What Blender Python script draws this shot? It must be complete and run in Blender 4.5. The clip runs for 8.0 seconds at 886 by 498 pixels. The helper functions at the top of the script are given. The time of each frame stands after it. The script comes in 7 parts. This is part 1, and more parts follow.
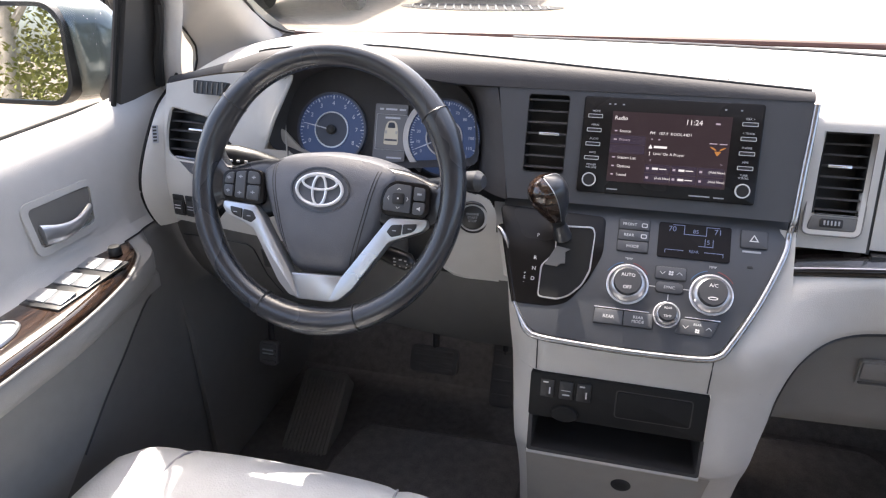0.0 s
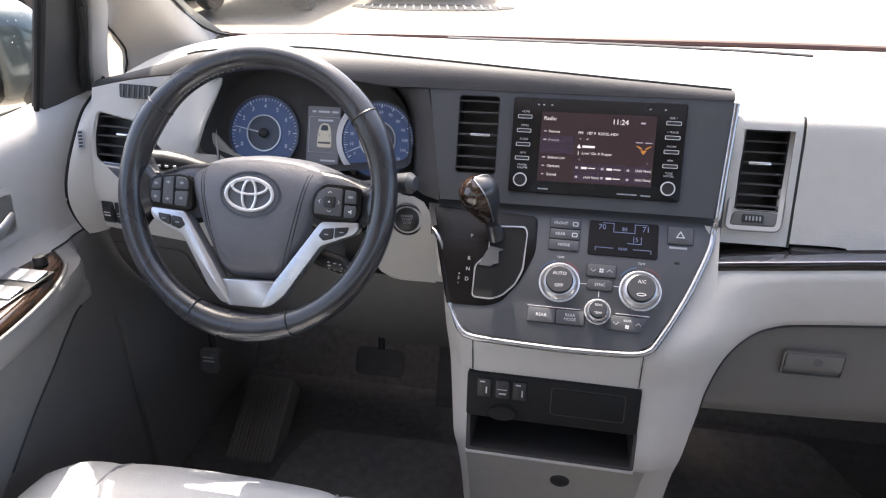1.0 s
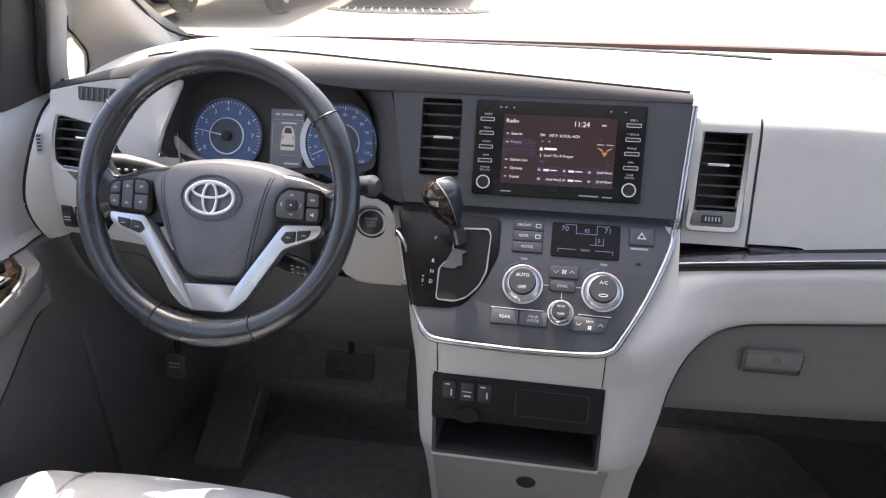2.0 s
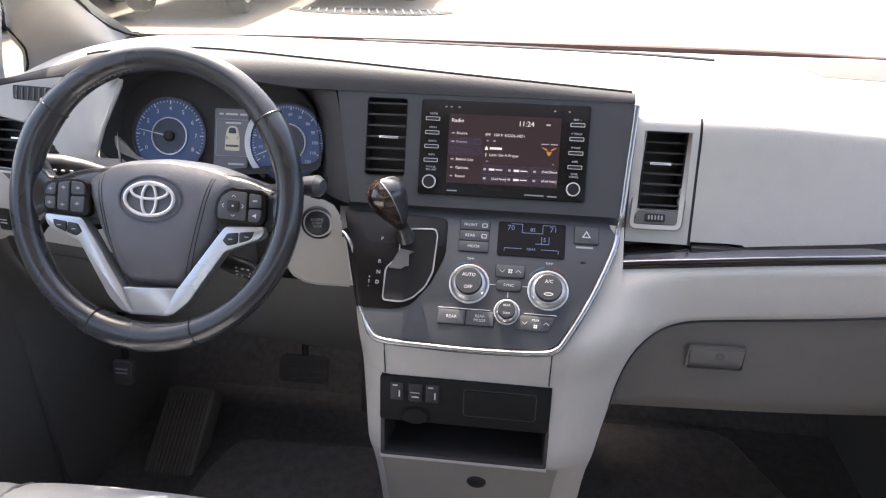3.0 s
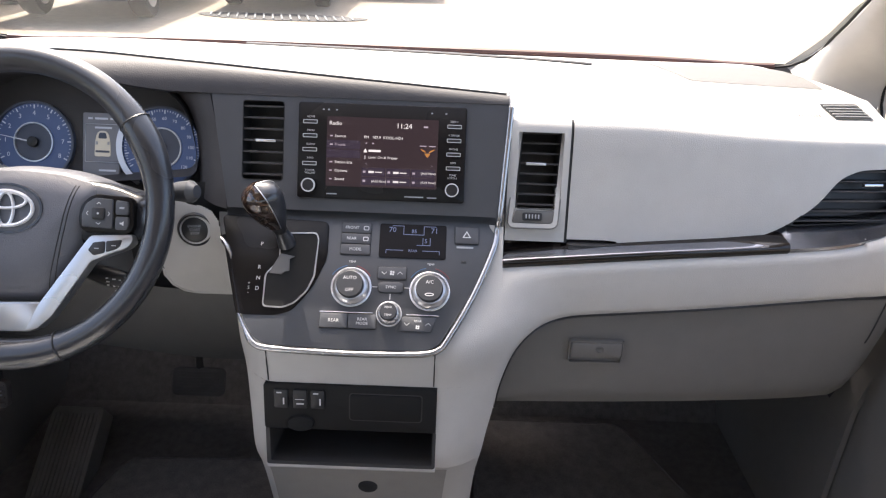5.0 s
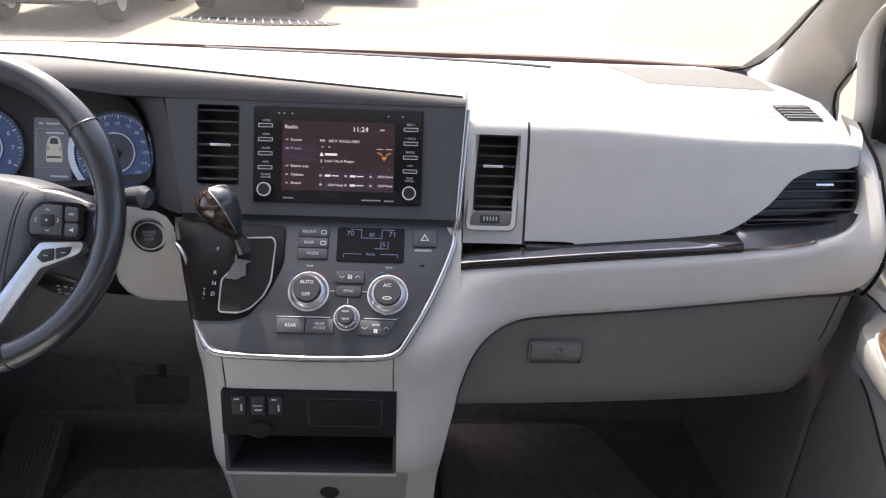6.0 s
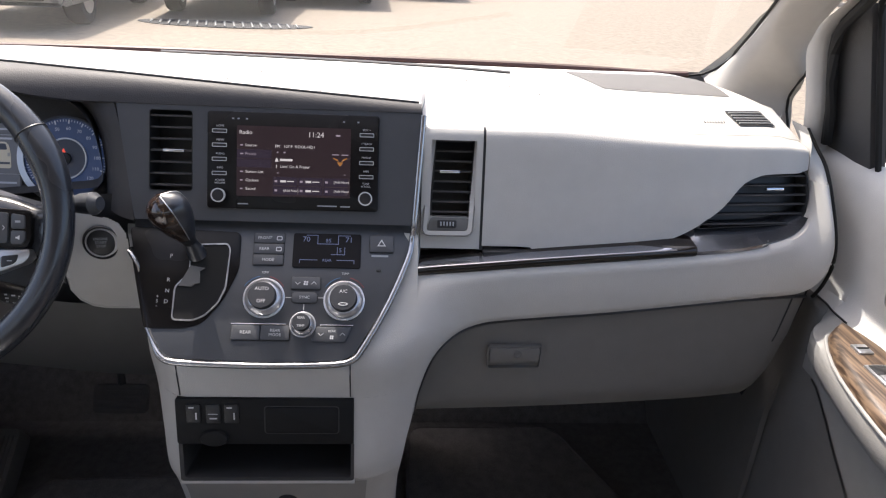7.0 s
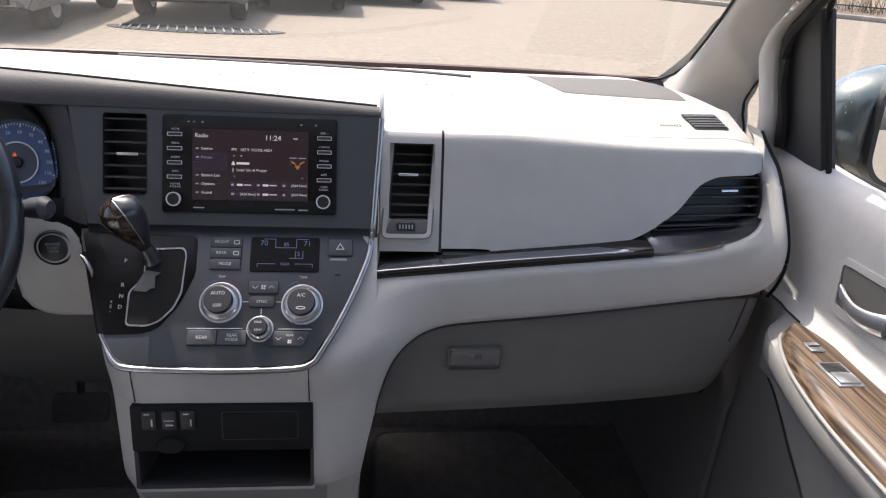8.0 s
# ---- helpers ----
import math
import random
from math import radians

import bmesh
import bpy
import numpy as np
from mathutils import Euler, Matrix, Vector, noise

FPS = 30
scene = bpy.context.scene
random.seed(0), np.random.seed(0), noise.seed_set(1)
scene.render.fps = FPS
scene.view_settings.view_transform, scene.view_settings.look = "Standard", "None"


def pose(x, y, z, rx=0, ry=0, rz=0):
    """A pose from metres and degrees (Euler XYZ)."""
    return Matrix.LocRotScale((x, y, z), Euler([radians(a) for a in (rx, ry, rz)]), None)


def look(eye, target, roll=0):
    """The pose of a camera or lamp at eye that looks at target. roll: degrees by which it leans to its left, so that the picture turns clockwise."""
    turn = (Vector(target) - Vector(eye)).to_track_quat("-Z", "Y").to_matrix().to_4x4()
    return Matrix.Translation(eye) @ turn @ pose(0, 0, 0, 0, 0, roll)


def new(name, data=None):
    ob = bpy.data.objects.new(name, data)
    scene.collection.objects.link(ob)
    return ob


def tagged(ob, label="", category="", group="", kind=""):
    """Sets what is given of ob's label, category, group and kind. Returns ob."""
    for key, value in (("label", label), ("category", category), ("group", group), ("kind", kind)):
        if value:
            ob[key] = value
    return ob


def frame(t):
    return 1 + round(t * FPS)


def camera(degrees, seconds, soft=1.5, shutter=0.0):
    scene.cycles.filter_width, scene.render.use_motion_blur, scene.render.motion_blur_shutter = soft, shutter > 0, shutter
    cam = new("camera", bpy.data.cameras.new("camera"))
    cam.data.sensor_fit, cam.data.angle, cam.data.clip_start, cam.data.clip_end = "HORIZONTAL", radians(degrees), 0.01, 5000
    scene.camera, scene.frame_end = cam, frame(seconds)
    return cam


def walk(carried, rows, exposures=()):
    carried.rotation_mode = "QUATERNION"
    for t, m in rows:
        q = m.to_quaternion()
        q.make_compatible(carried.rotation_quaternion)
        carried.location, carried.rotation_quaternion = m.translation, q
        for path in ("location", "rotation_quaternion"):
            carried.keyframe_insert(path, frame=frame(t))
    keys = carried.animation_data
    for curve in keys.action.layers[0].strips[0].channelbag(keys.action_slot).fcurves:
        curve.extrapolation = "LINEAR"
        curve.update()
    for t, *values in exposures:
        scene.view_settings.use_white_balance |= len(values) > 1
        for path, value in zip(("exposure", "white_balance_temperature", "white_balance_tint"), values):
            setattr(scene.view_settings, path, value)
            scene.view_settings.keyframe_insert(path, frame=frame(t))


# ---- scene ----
from mathutils.bvhtree import BVHTree

cam = camera(65.35, 8.0, 1.2)
# seconds, place, yaw, pitch, lean
ROWS = [
    (0.0, -0.0311, 0.0000, 1.2000, 15.63, -26.39, -0.94),
    (0.5, -0.0145, 0.0049, 1.1997, 13.69, -26.39, -0.74),
    (1.0, 0.0021, 0.0098, 1.2016, 11.82, -26.43, -0.50),
    (1.5, 0.0111, 0.0117, 1.2012, 10.99, -26.30, -0.33),
    (3.0, 0.0497, 0.0210, 1.1976, 6.79, -26.07, 0.80),
    (3.5, 0.0645, 0.0241, 1.1923, 5.46, -25.94, 1.18),
    (4.0, 0.0826, 0.0232, 1.1918, 3.11, -25.65, 1.79),
    (4.5, 0.0958, 0.0221, 1.1940, 1.18, -25.50, 2.15),
    (6.0, 0.1357, 0.0223, 1.1933, -2.14, -24.97, 2.44),
    (6.5, 0.1498, 0.0228, 1.1955, -3.26, -24.75, 2.75),
    (7.0, 0.1610, 0.0220, 1.1968, -4.37, -24.58, 3.04),
    (7.5, 0.1715, 0.0182, 1.1941, -5.58, -24.24, 3.31),
    (8.0, 0.1847, 0.0177, 1.1947, -6.50, -23.99, 3.51),
]
walk(cam, [(t, pose(x, y, z, 0, 0, yaw) @ pose(0, 0, 0, 90 + pitch) @ pose(0, 0, 0, 0, 0, lean)) for t, x, y, z, yaw, pitch, lean in ROWS], [(0.0, 2.42, 6850, 12), (4.5, 2.42, 6950, 12), (6.0, 2.16, 6850, 12), (8.0, 1.50, 6600, 12)])

# ---- light ----
SUN = Vector((-0.247, 0.462, 0.860)).normalized()
world = bpy.data.worlds.new("sky")
scene.world = world
world.use_nodes = True
wn = world.node_tree
bg = wn.nodes["Background"]
sky = wn.nodes.new("ShaderNodeTexSky")
sky.sky_type, sky.sun_disc = "NISHITA", False
sky.dust_density, sky.air_density = 4.5, 0.8
sky.sun_elevation, sky.sun_rotation = math.asin(SUN.z), math.atan2(SUN.x, SUN.y)
wn.links.new(sky.outputs[0], bg.inputs[0])
bg.inputs[1].default_value = 0.15
sun = new("sun", bpy.data.lights.new("sun", "SUN"))
sun.data.energy, sun.data.angle, sun.data.color = 2.4, radians(0.55), (1.0, 0.95, 0.88)
sun.matrix_world = look(SUN * 30, (0, 0, 0))


# ---- materials ----
def material(name, color, rough=0.5, metal=0.0, vary=0.06, scale=40.0, bump=0.0, bump_scale=400.0, coat=0.0, spec=0.5, emit=None, power=0.0):
    m = bpy.data.materials.new(name)
    m.use_nodes = True
    t = m.node_tree
    b = t.nodes["Principled BSDF"]
    b.inputs["Roughness"].default_value, b.inputs["Metallic"].default_value = rough, metal
    b.inputs["Coat Weight"].default_value = coat
    b.inputs["Specular IOR Level"].default_value = spec
    b.inputs["Base Color"].default_value = (*color, 1)
    co = t.nodes.new("ShaderNodeTexCoord")
    if vary:
        n1, n2 = t.nodes.new("ShaderNodeTexNoise"), t.nodes.new("ShaderNodeTexNoise")
        n1.inputs["Scale"].default_value, n2.inputs["Scale"].default_value = scale, scale * 0.12
        n1.inputs["Detail"].default_value = n2.inputs["Detail"].default_value = 3
        mx = t.nodes.new("ShaderNodeMath")
        mx.operation = "ADD"
        ramp = t.nodes.new("ShaderNodeMapRange")
        ramp.inputs["From Min"].default_value, ramp.inputs["From Max"].default_value = 0.6, 1.4
        ramp.inputs["To Min"].default_value, ramp.inputs["To Max"].default_value = 1 - vary, 1 + vary
        sc = t.nodes.new("ShaderNodeVectorMath")
        sc.operation = "SCALE"
        sc.inputs[0].default_value = color
        for n in (n1, n2):
            t.links.new(co.outputs["Object"], n.inputs["Vector"])
        t.links.new(n1.outputs["Fac"], mx.inputs[0])
        t.links.new(n2.outputs["Fac"], mx.inputs[1])
        t.links.new(mx.outputs[0], ramp.inputs["Value"])
        t.links.new(ramp.outputs[0], sc.inputs["Scale"])
        t.links.new(sc.outputs[0], b.inputs["Base Color"])
        rr = t.nodes.new("ShaderNodeMapRange")
        rr.inputs["To Min"].default_value, rr.inputs["To Max"].default_value = max(0.02, rough - 0.08), min(1, rough + 0.08)
        t.links.new(n2.outputs["Fac"], rr.inputs["Value"])
        t.links.new(rr.outputs[0], b.inputs["Roughness"])
    if bump:
        v = t.nodes.new("ShaderNodeTexVoronoi")
        v.inputs["Scale"].default_value = bump_scale
        bp = t.nodes.new("ShaderNodeBump")
        bp.inputs["Strength"].default_value, bp.inputs["Distance"].default_value = bump, 0.0006
        t.links.new(co.outputs["Object"], v.inputs["Vector"])
        t.links.new(v.outputs["Distance"], bp.inputs["Height"])
        t.links.new(bp.outputs[0], b.inputs["Normal"])
    if emit:
        b.inputs["Emission Color"].default_value, b.inputs["Emission Strength"].default_value = (*emit, 1), power
    return m


def wood_material(name, light, dark, rough, coat):
    m = material(name, light, rough, vary=0, coat=coat)
    t = m.node_tree
    co, mp = t.nodes.new("ShaderNodeTexCoord"), t.nodes.new("ShaderNodeMapping")
    mp.inputs["Scale"].default_value = (120, 3.0, 120)
    mp.inputs["Rotation"].default_value = (0.1, 0, 0.12)
    n = t.nodes.new("ShaderNodeTexNoise")
    n.inputs["Scale"].default_value, n.inputs["Detail"].default_value, n.inputs["Distortion"].default_value = 1.6, 6, 0.2
    ramp = t.nodes.new("ShaderNodeValToRGB")
    ramp.color_ramp.elements[0].position, ramp.color_ramp.elements[1].position = 0.40, 0.62
    ramp.color_ramp.elements[0].color, ramp.color_ramp.elements[1].color = (*dark, 1), (*light, 1)
    t.links.new(co.outputs["Object"], mp.inputs["Vector"])
    t.links.new(mp.outputs[0], n.inputs["Vector"])
    t.links.new(n.outputs["Fac"], ramp.inputs["Fac"])
    t.links.new(ramp.outputs[0], t.nodes["Principled BSDF"].inputs["Base Color"])
    return m


def glass_material(name, tint, rough=0.0):
    m = bpy.data.materials.new(name)
    m.use_nodes = True
    t = m.node_tree
    t.nodes.remove(t.nodes["Principled BSDF"])
    tr, gl, mix, fr, pw, mr = (t.nodes.new("ShaderNode" + n) for n in ("BsdfTransparent", "BsdfGlossy", "MixShader", "LayerWeight", "Math", "MapRange"))
    tr.inputs[0].default_value = (*tint, 1)
    gl.inputs["Roughness"].default_value = rough
    pw.operation, pw.inputs[1].default_value = "POWER", 4.0
    mr.inputs["To Min"].default_value, mr.inputs["To Max"].default_value = 0.02, 0.24
    t.links.new(fr.outputs["Facing"], pw.inputs[0])
    t.links.new(pw.outputs[0], mr.inputs["Value"])
    t.links.new(mr.outputs[0], mix.inputs[0])
    t.links.new(tr.outputs[0], mix.inputs[1])
    t.links.new(gl.outputs[0], mix.inputs[2])
    t.links.new(mix.outputs[0], t.nodes["Material Output"].inputs[0])
    return m


LIGHT = material("light_grey_plastic", (0.490, 0.476, 0.448), 0.55, vary=0.05, bump=0.35, bump_scale=700)
SILL = material("pale_door_plastic", (0.45, 0.442, 0.428), 0.55, vary=0.05, bump=0.35, bump_scale=700)
TAUPE = material("taupe_plastic", (0.152, 0.145, 0.134), 0.6, vary=0.06, bump=0.3, bump_scale=700)
BROW = material("charcoal_soft_plastic", (0.055, 0.053, 0.055), 0.6, vary=0.1, bump=0.3, bump_scale=600, spec=0.3)
STACK = material("slate_plastic", (0.060, 0.063, 0.070), 0.42, vary=0.06, bump=0.15, bump_scale=900)
BLACK = material("black_plastic", (0.017, 0.017, 0.018), 0.4, vary=0.1)
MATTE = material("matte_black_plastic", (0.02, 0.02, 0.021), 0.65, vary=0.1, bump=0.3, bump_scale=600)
PIANO = material("gloss_black_lacquer", (0.009, 0.008, 0.008), 0.25, vary=0.05, spec=0.2)
SHELF = material("dark_brown_lacquer", (0.012, 0.009, 0.008), 0.14, vary=0.2, spec=0.5)
SILVER = material("satin_silver_paint", (0.52, 0.53, 0.55), 0.3, 0.85, vary=0.03)
CHROME = material("chrome", (0.66, 0.66, 0.67), 0.08, 1.0, vary=0.02)
DIALRIM = material("satin_dial_rim", (0.50, 0.50, 0.52), 0.3, 0.85, vary=0.03)
DIALRING = material("bright_dial_ring", (0.80, 0.80, 0.82), 0.3, 0.6, vary=0.02)
DIALCAP = material("dark_slate_dial_cap", (0.032, 0.034, 0.040), 0.42, vary=0.06)
LEATHER = material("black_leather", (0.024, 0.026, 0.031), 0.27, vary=0.2, bump=0.12, bump_scale=620, coat=0.4)
AIRBAG = material("dark_vinyl", (0.105, 0.109, 0.124), 0.40, vary=0.1, bump=0.4, bump_scale=700)
SEAT = material("pale_grey_leather", (0.50, 0.51, 0.52), 0.45, vary=0.06, bump=0.5, bump_scale=350)
SEAT_SIDE = material("mid_grey_leather", (0.32, 0.32, 0.34), 0.5, vary=0.06, bump=0.5, bump_scale=350)
CARPET = material("charcoal_carpet", (0.098, 0.092, 0.088), 0.95, vary=0.4, scale=500, bump=1.0, bump_scale=900)
MAT = material("black_floor_mat", (0.165, 0.154, 0.147), 0.9, vary=0.35, scale=400, bump=1.0, bump_scale=800)
SEALANT = material("brown_windscreen_seal", (0.060, 0.025, 0.018), 0.55, vary=0.15)
RUBBER = material("black_rubber", (0.012, 0.012, 0.012), 0.6, vary=0.1, spec=0.2)
LOWER = material("dark_grey_door_plastic", (0.128, 0.124, 0.118), 0.6, vary=0.08, bump=0.3, bump_scale=700)
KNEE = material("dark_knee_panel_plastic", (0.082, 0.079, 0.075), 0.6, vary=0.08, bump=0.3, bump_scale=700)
DOORLOW = material("mid_grey_door_plastic", (0.25, 0.245, 0.236), 0.6, vary=0.08, bump=0.3, bump_scale=700)
ARMREST = material("pale_grey_armrest_plastic", (0.25, 0.245, 0.236), 0.55, vary=0.07, bump=0.35, bump_scale=700)
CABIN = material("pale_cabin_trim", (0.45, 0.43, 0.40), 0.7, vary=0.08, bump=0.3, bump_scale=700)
SLAT = material("vent_slat_plastic", (0.040, 0.038, 0.038), 0.6, vary=0.1)
PILLAR = material("beige_pillar_trim", (0.37, 0.355, 0.332), 0.7, vary=0.05, bump=0.3, bump_scale=900)
HEADLINER = material("beige_headliner", (0.5, 0.48, 0.45), 0.9, vary=0.06, scale=300)
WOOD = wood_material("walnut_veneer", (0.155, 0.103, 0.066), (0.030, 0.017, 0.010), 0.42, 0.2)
DARKWOOD = wood_material("dark_wood_veneer", (0.05, 0.028, 0.018), (0.008, 0.005, 0.004), 0.12, 0.8)
WHITE = material("white_print", (0.58, 0.58, 0.58), 0.5, vary=0)
GREY_INK = material("grey_print", (0.33, 0.34, 0.36), 0.5, vary=0)
RED_INK = material("red_print", (0.26, 0.06, 0.055), 0.5, vary=0)
BLUE_INK = material("blue_print", (0.08, 0.18, 0.33), 0.5, vary=0)
GAUGE = material("blue_gauge_face", (0.032, 0.052, 0.112), 0.4, vary=0.12, scale=60, emit=(0.07, 0.12, 0.30), power=0.05)
GAUGE_DARK = material("dark_gauge_face", (0.06, 0.07, 0.10), 0.35, vary=0.1)
DISPLAY = material("grey_information_display", (0.12, 0.12, 0.13), 0.35, vary=0.05, emit=(0.10, 0.11, 0.14), power=0.07)
BEIGE_INK = material("beige_print", (0.42, 0.40, 0.36), 0.5, vary=0, emit=(0.5, 0.46, 0.36), power=0.07)
SCREEN = material("lit_screen_ground", (0.01, 0.008, 0.01), 0.3, vary=0, emit=(0.045, 0.024, 0.03), power=0.12)
SCREEN_BAR = material("lit_screen_bar", (0.015, 0.012, 0.02), 0.25, vary=0, emit=(0.06, 0.042, 0.066), power=0.11)
SCREEN_TEXT = material("lit_screen_text", (0.1, 0.1, 0.1), 0.2, vary=0, emit=(0.9, 0.85, 0.88), power=0.19)
SCREEN_DIM = material("lit_screen_dim_text", (0.1, 0.1, 0.1), 0.2, vary=0, emit=(0.35, 0.28, 0.36), power=0.22)
SCREEN_GOLD = material("lit_screen_gold", (0.1, 0.06, 0.02), 0.2, vary=0, emit=(0.65, 0.26, 0.08), power=0.13)
LCD = material("climate_lcd", (0.012, 0.011, 0.012), 0.55, vary=0, emit=(0.02, 0.02, 0.024), power=0.06, spec=0.06)
LCD_TEXT = material("climate_lcd_text", (0.1, 0.12, 0.2), 0.3, vary=0, emit=(0.35, 0.42, 0.75), power=0.05)
ASPHALT = material("sun_bleached_asphalt", (0.186, 0.155, 0.121), 0.9, vary=0.45, scale=110.0, bump=0.8, bump_scale=60)
CAR_GLASS = glass_material("clear_window_glass", (0.93, 0.95, 0.94))
FOOT = material("mid_grey_foot_overlay", (0.30, 0.285, 0.262), 0.6, vary=0.06, bump=0.3, bump_scale=700)
SURROUND = material("bright_satin_trim", (0.42, 0.42, 0.43), 0.26, 0.95, vary=0.04)
STRIP = material("dark_metallic_lacquer", (0.30, 0.31, 0.345), 0.2, 0.9, vary=0.06)
# stands for shadowed dash plastic; the shade is put into this colour
DASH_SHADOW = material("grey_dash_shadow", (0.095, 0.090, 0.084), 0.75, vary=0.08, bump=0.5, bump_scale=900)
GAUGE_INK = material("lit_gauge_print", (0.36, 0.37, 0.42), 0.5, vary=0, emit=(0.55, 0.62, 0.78), power=0.05)
GAUGE_RED = material("lit_red_warning", (0.3, 0.04, 0.03), 0.5, vary=0, emit=(0.9, 0.10, 0.06), power=0.25)
MIRROR = material("mirror_glass", (0.85, 0.87, 0.87), 0.01, 1.0, vary=0)


# ---- mesh helpers ----
def part(name, bm, mat, parent=None, label="", smooth=True, sharp=40):
    bmesh.ops.recalc_face_normals(bm, faces=bm.faces)
    me = bpy.data.meshes.new(name)
    bm.to_mesh(me)
    bm.free()
    me.materials.append(mat)
    if smooth:
        me.shade_smooth()
        me.set_sharp_from_angle(angle=radians(sharp))
    ob = new(name, me)
    ob.parent = parent
    if label:
        ob["label"] = label
    return ob


def thing(name, label, category, at=(0, 0, 0), group="", kind=""):
    ob = new(name)
    ob.empty_display_size = 0.05
    return tagged(ob, label, category, group, kind)


def basis(origin, xdir, ydir):
    x = Vector(xdir).normalized()
    z = x.cross(Vector(ydir)).normalized()
    y = z.cross(x)
    m = Matrix((x, y, z)).transposed().to_4x4()
    m.translation = origin
    return m


def rrect(x0, y0, x1, y1, r=0.004, n=4):
    pts = []
    for cx, cy, a0 in ((x1 - r, y1 - r, 0), (x0 + r, y1 - r, 90), (x0 + r, y0 + r, 180), (x1 - r, y0 + r, 270)):
        for i in range(n + 1):
            a = radians(a0 + 90 * i / n)
            pts.append((cx + r * math.cos(a), cy + r * math.sin(a)))
    return pts


def circle(cx, cy, r, n=32, ry=None):
    return [(cx + r * math.cos(2 * math.pi * i / n), cy + (ry or r) * math.sin(2 * math.pi * i / n)) for i in range(n)]


def rounded(pts, r=0.01, n=4):
    """A polygon with its corners rounded."""
    out = []
    k = len(pts)
    for i in range(k):
        p, a, b = (Vector(pts[j % k]) for j in (i, i - 1, i + 1))
        da, db = (a - p), (b - p)
        q = min(r, da.length * 0.45, db.length * 0.45)
        s, e = p + da.normalized() * q, p + db.normalized() * q
        for j in range(n + 1):
            u = j / n
            out.append(tuple((1 - u) ** 2 * s + 2 * u * (1 - u) * p + u * u * e))
    return out


def slab(outline, z0, z1, m=Matrix(), bevel=0.0, bm=None):
    """A plate of the outline, from z0 to z1 of the basis m, its upper edge rounded."""
    bm = bm or bmesh.new()
    k = len(outline)
    if bevel:
        c = Vector((sum(p[0] for p in outline) / k, sum(p[1] for p in outline) / k))
        levels = [(z0, 0.0), (z1 - bevel, 0.0), (z1 - bevel * 0.3, bevel * 0.3), (z1, bevel)]
    else:
        levels = [(z0, 0.0), (z1, 0.0)]
    rings = []
    for z, inset in levels:
        ring = []
        for i, p in enumerate(outline):
            q = Vector(p)
            if inset:
                a, b = Vector(outline[i - 1]), Vector(outline[(i + 1) % k])
                t = (b - a)
                nrm = Vector((-t.y, t.x)).normalized() if t.length > 1e-9 else (c - q).normalized()
                q = q + nrm * inset * INSIDE(outline)
            ring.append(bm.verts.new(m @ Vector((q.x, q.y, z))))
        rings.append(ring)
    for lo, hi in zip(rings, rings[1:]):
        for i in range(k):
            bm.faces.new((lo[i], lo[(i + 1) % k], hi[(i + 1) % k], hi[i]))
    bm.faces.new(rings[-1])
    bm.faces.new(rings[0][::-1])
    return bm


def INSIDE(outline):
    a = sum(outline[i - 1][0] * outline[i][1] - outline[i][0] * outline[i - 1][1] for i in range(len(outline)))
    return 1 if a > 0 else -1


def ring(outer, inner, z0, z1, m=Matrix(), bm=None):
    """A frame between two outlines of as many points."""
    bm = bm or bmesh.new()
    k = len(outer)
    v = [[bm.verts.new(m @ Vector((*p, z))) for p in o] for o, z in ((outer, z0), (outer, z1), (inner, z1), (inner, z0))]
    for a, b in ((0, 1), (1, 2), (2, 3), (3, 0)):
        for i in range(k):
            bm.faces.new((v[a][i], v[a][(i + 1) % k], v[b][(i + 1) % k], v[b][i]))
    return bm


def loft(rows, bm=None, closed=False, caps=False, thick=0.0):
    """A skin over rows of points."""
    bm = bm or bmesh.new()
    vs = [[bm.verts.new(p) for p in r] for r in rows]
    k = len(rows[0])
    for a, b in zip(vs, vs[1:]):
        for i in range(k if closed else k - 1):
            bm.faces.new((a[i], a[(i + 1) % k], b[(i + 1) % k], b[i]))
    if caps:
        bm.faces.new(vs[0][::-1])
        bm.faces.new(vs[-1])
    if thick:
        bmesh.ops.recalc_face_normals(bm, faces=bm.faces)
        bmesh.ops.solidify(bm, geom=bm.faces[:], thickness=thick)
    return bm


def tube(points, r, n=10, bm=None, closed=False, flat=1.0, up=(0, 0, 1)):
    """A pipe along points; r may be a list; flat squeezes it along up."""
    pts = [Vector(p) for p in points]
    k = len(pts)
    rows = []
    for i, p in enumerate(pts):
        t = (pts[(i + 1) % k] - pts[i - 1]) if closed else (pts[min(i + 1, k - 1)] - pts[max(i - 1, 0)])
        t.normalize()
        u = Vector(up)
        s = t.cross(u)
        s = s.normalized() if s.length > 1e-5 else t.orthogonal().normalized()
        w = s.cross(t)
        rad = r[i] if isinstance(r, (list, tuple)) else r
        rows.append([p + s * rad * math.cos(a) + w * rad * flat * math.sin(a) for a in (2 * math.pi * j / n for j in range(n))])
    if closed:
        rows.append(rows[0])
        bm = loft(rows, bm, closed=True)
        bmesh.ops.remove_doubles(bm, verts=bm.verts, dist=1e-6)
        return bm
    return loft(rows, bm, closed=True, caps=True)


def lathe(profile, m=Matrix(), n=32, bm=None):
    """A turned piece: rows of (radius, height) round the basis's z."""
    rows = [[m @ Vector((r * math.cos(2 * math.pi * i / n), r * math.sin(2 * math.pi * i / n), h)) for i in range(n)] for r, h in profile]
    return loft(rows, bm, closed=True, caps=True)


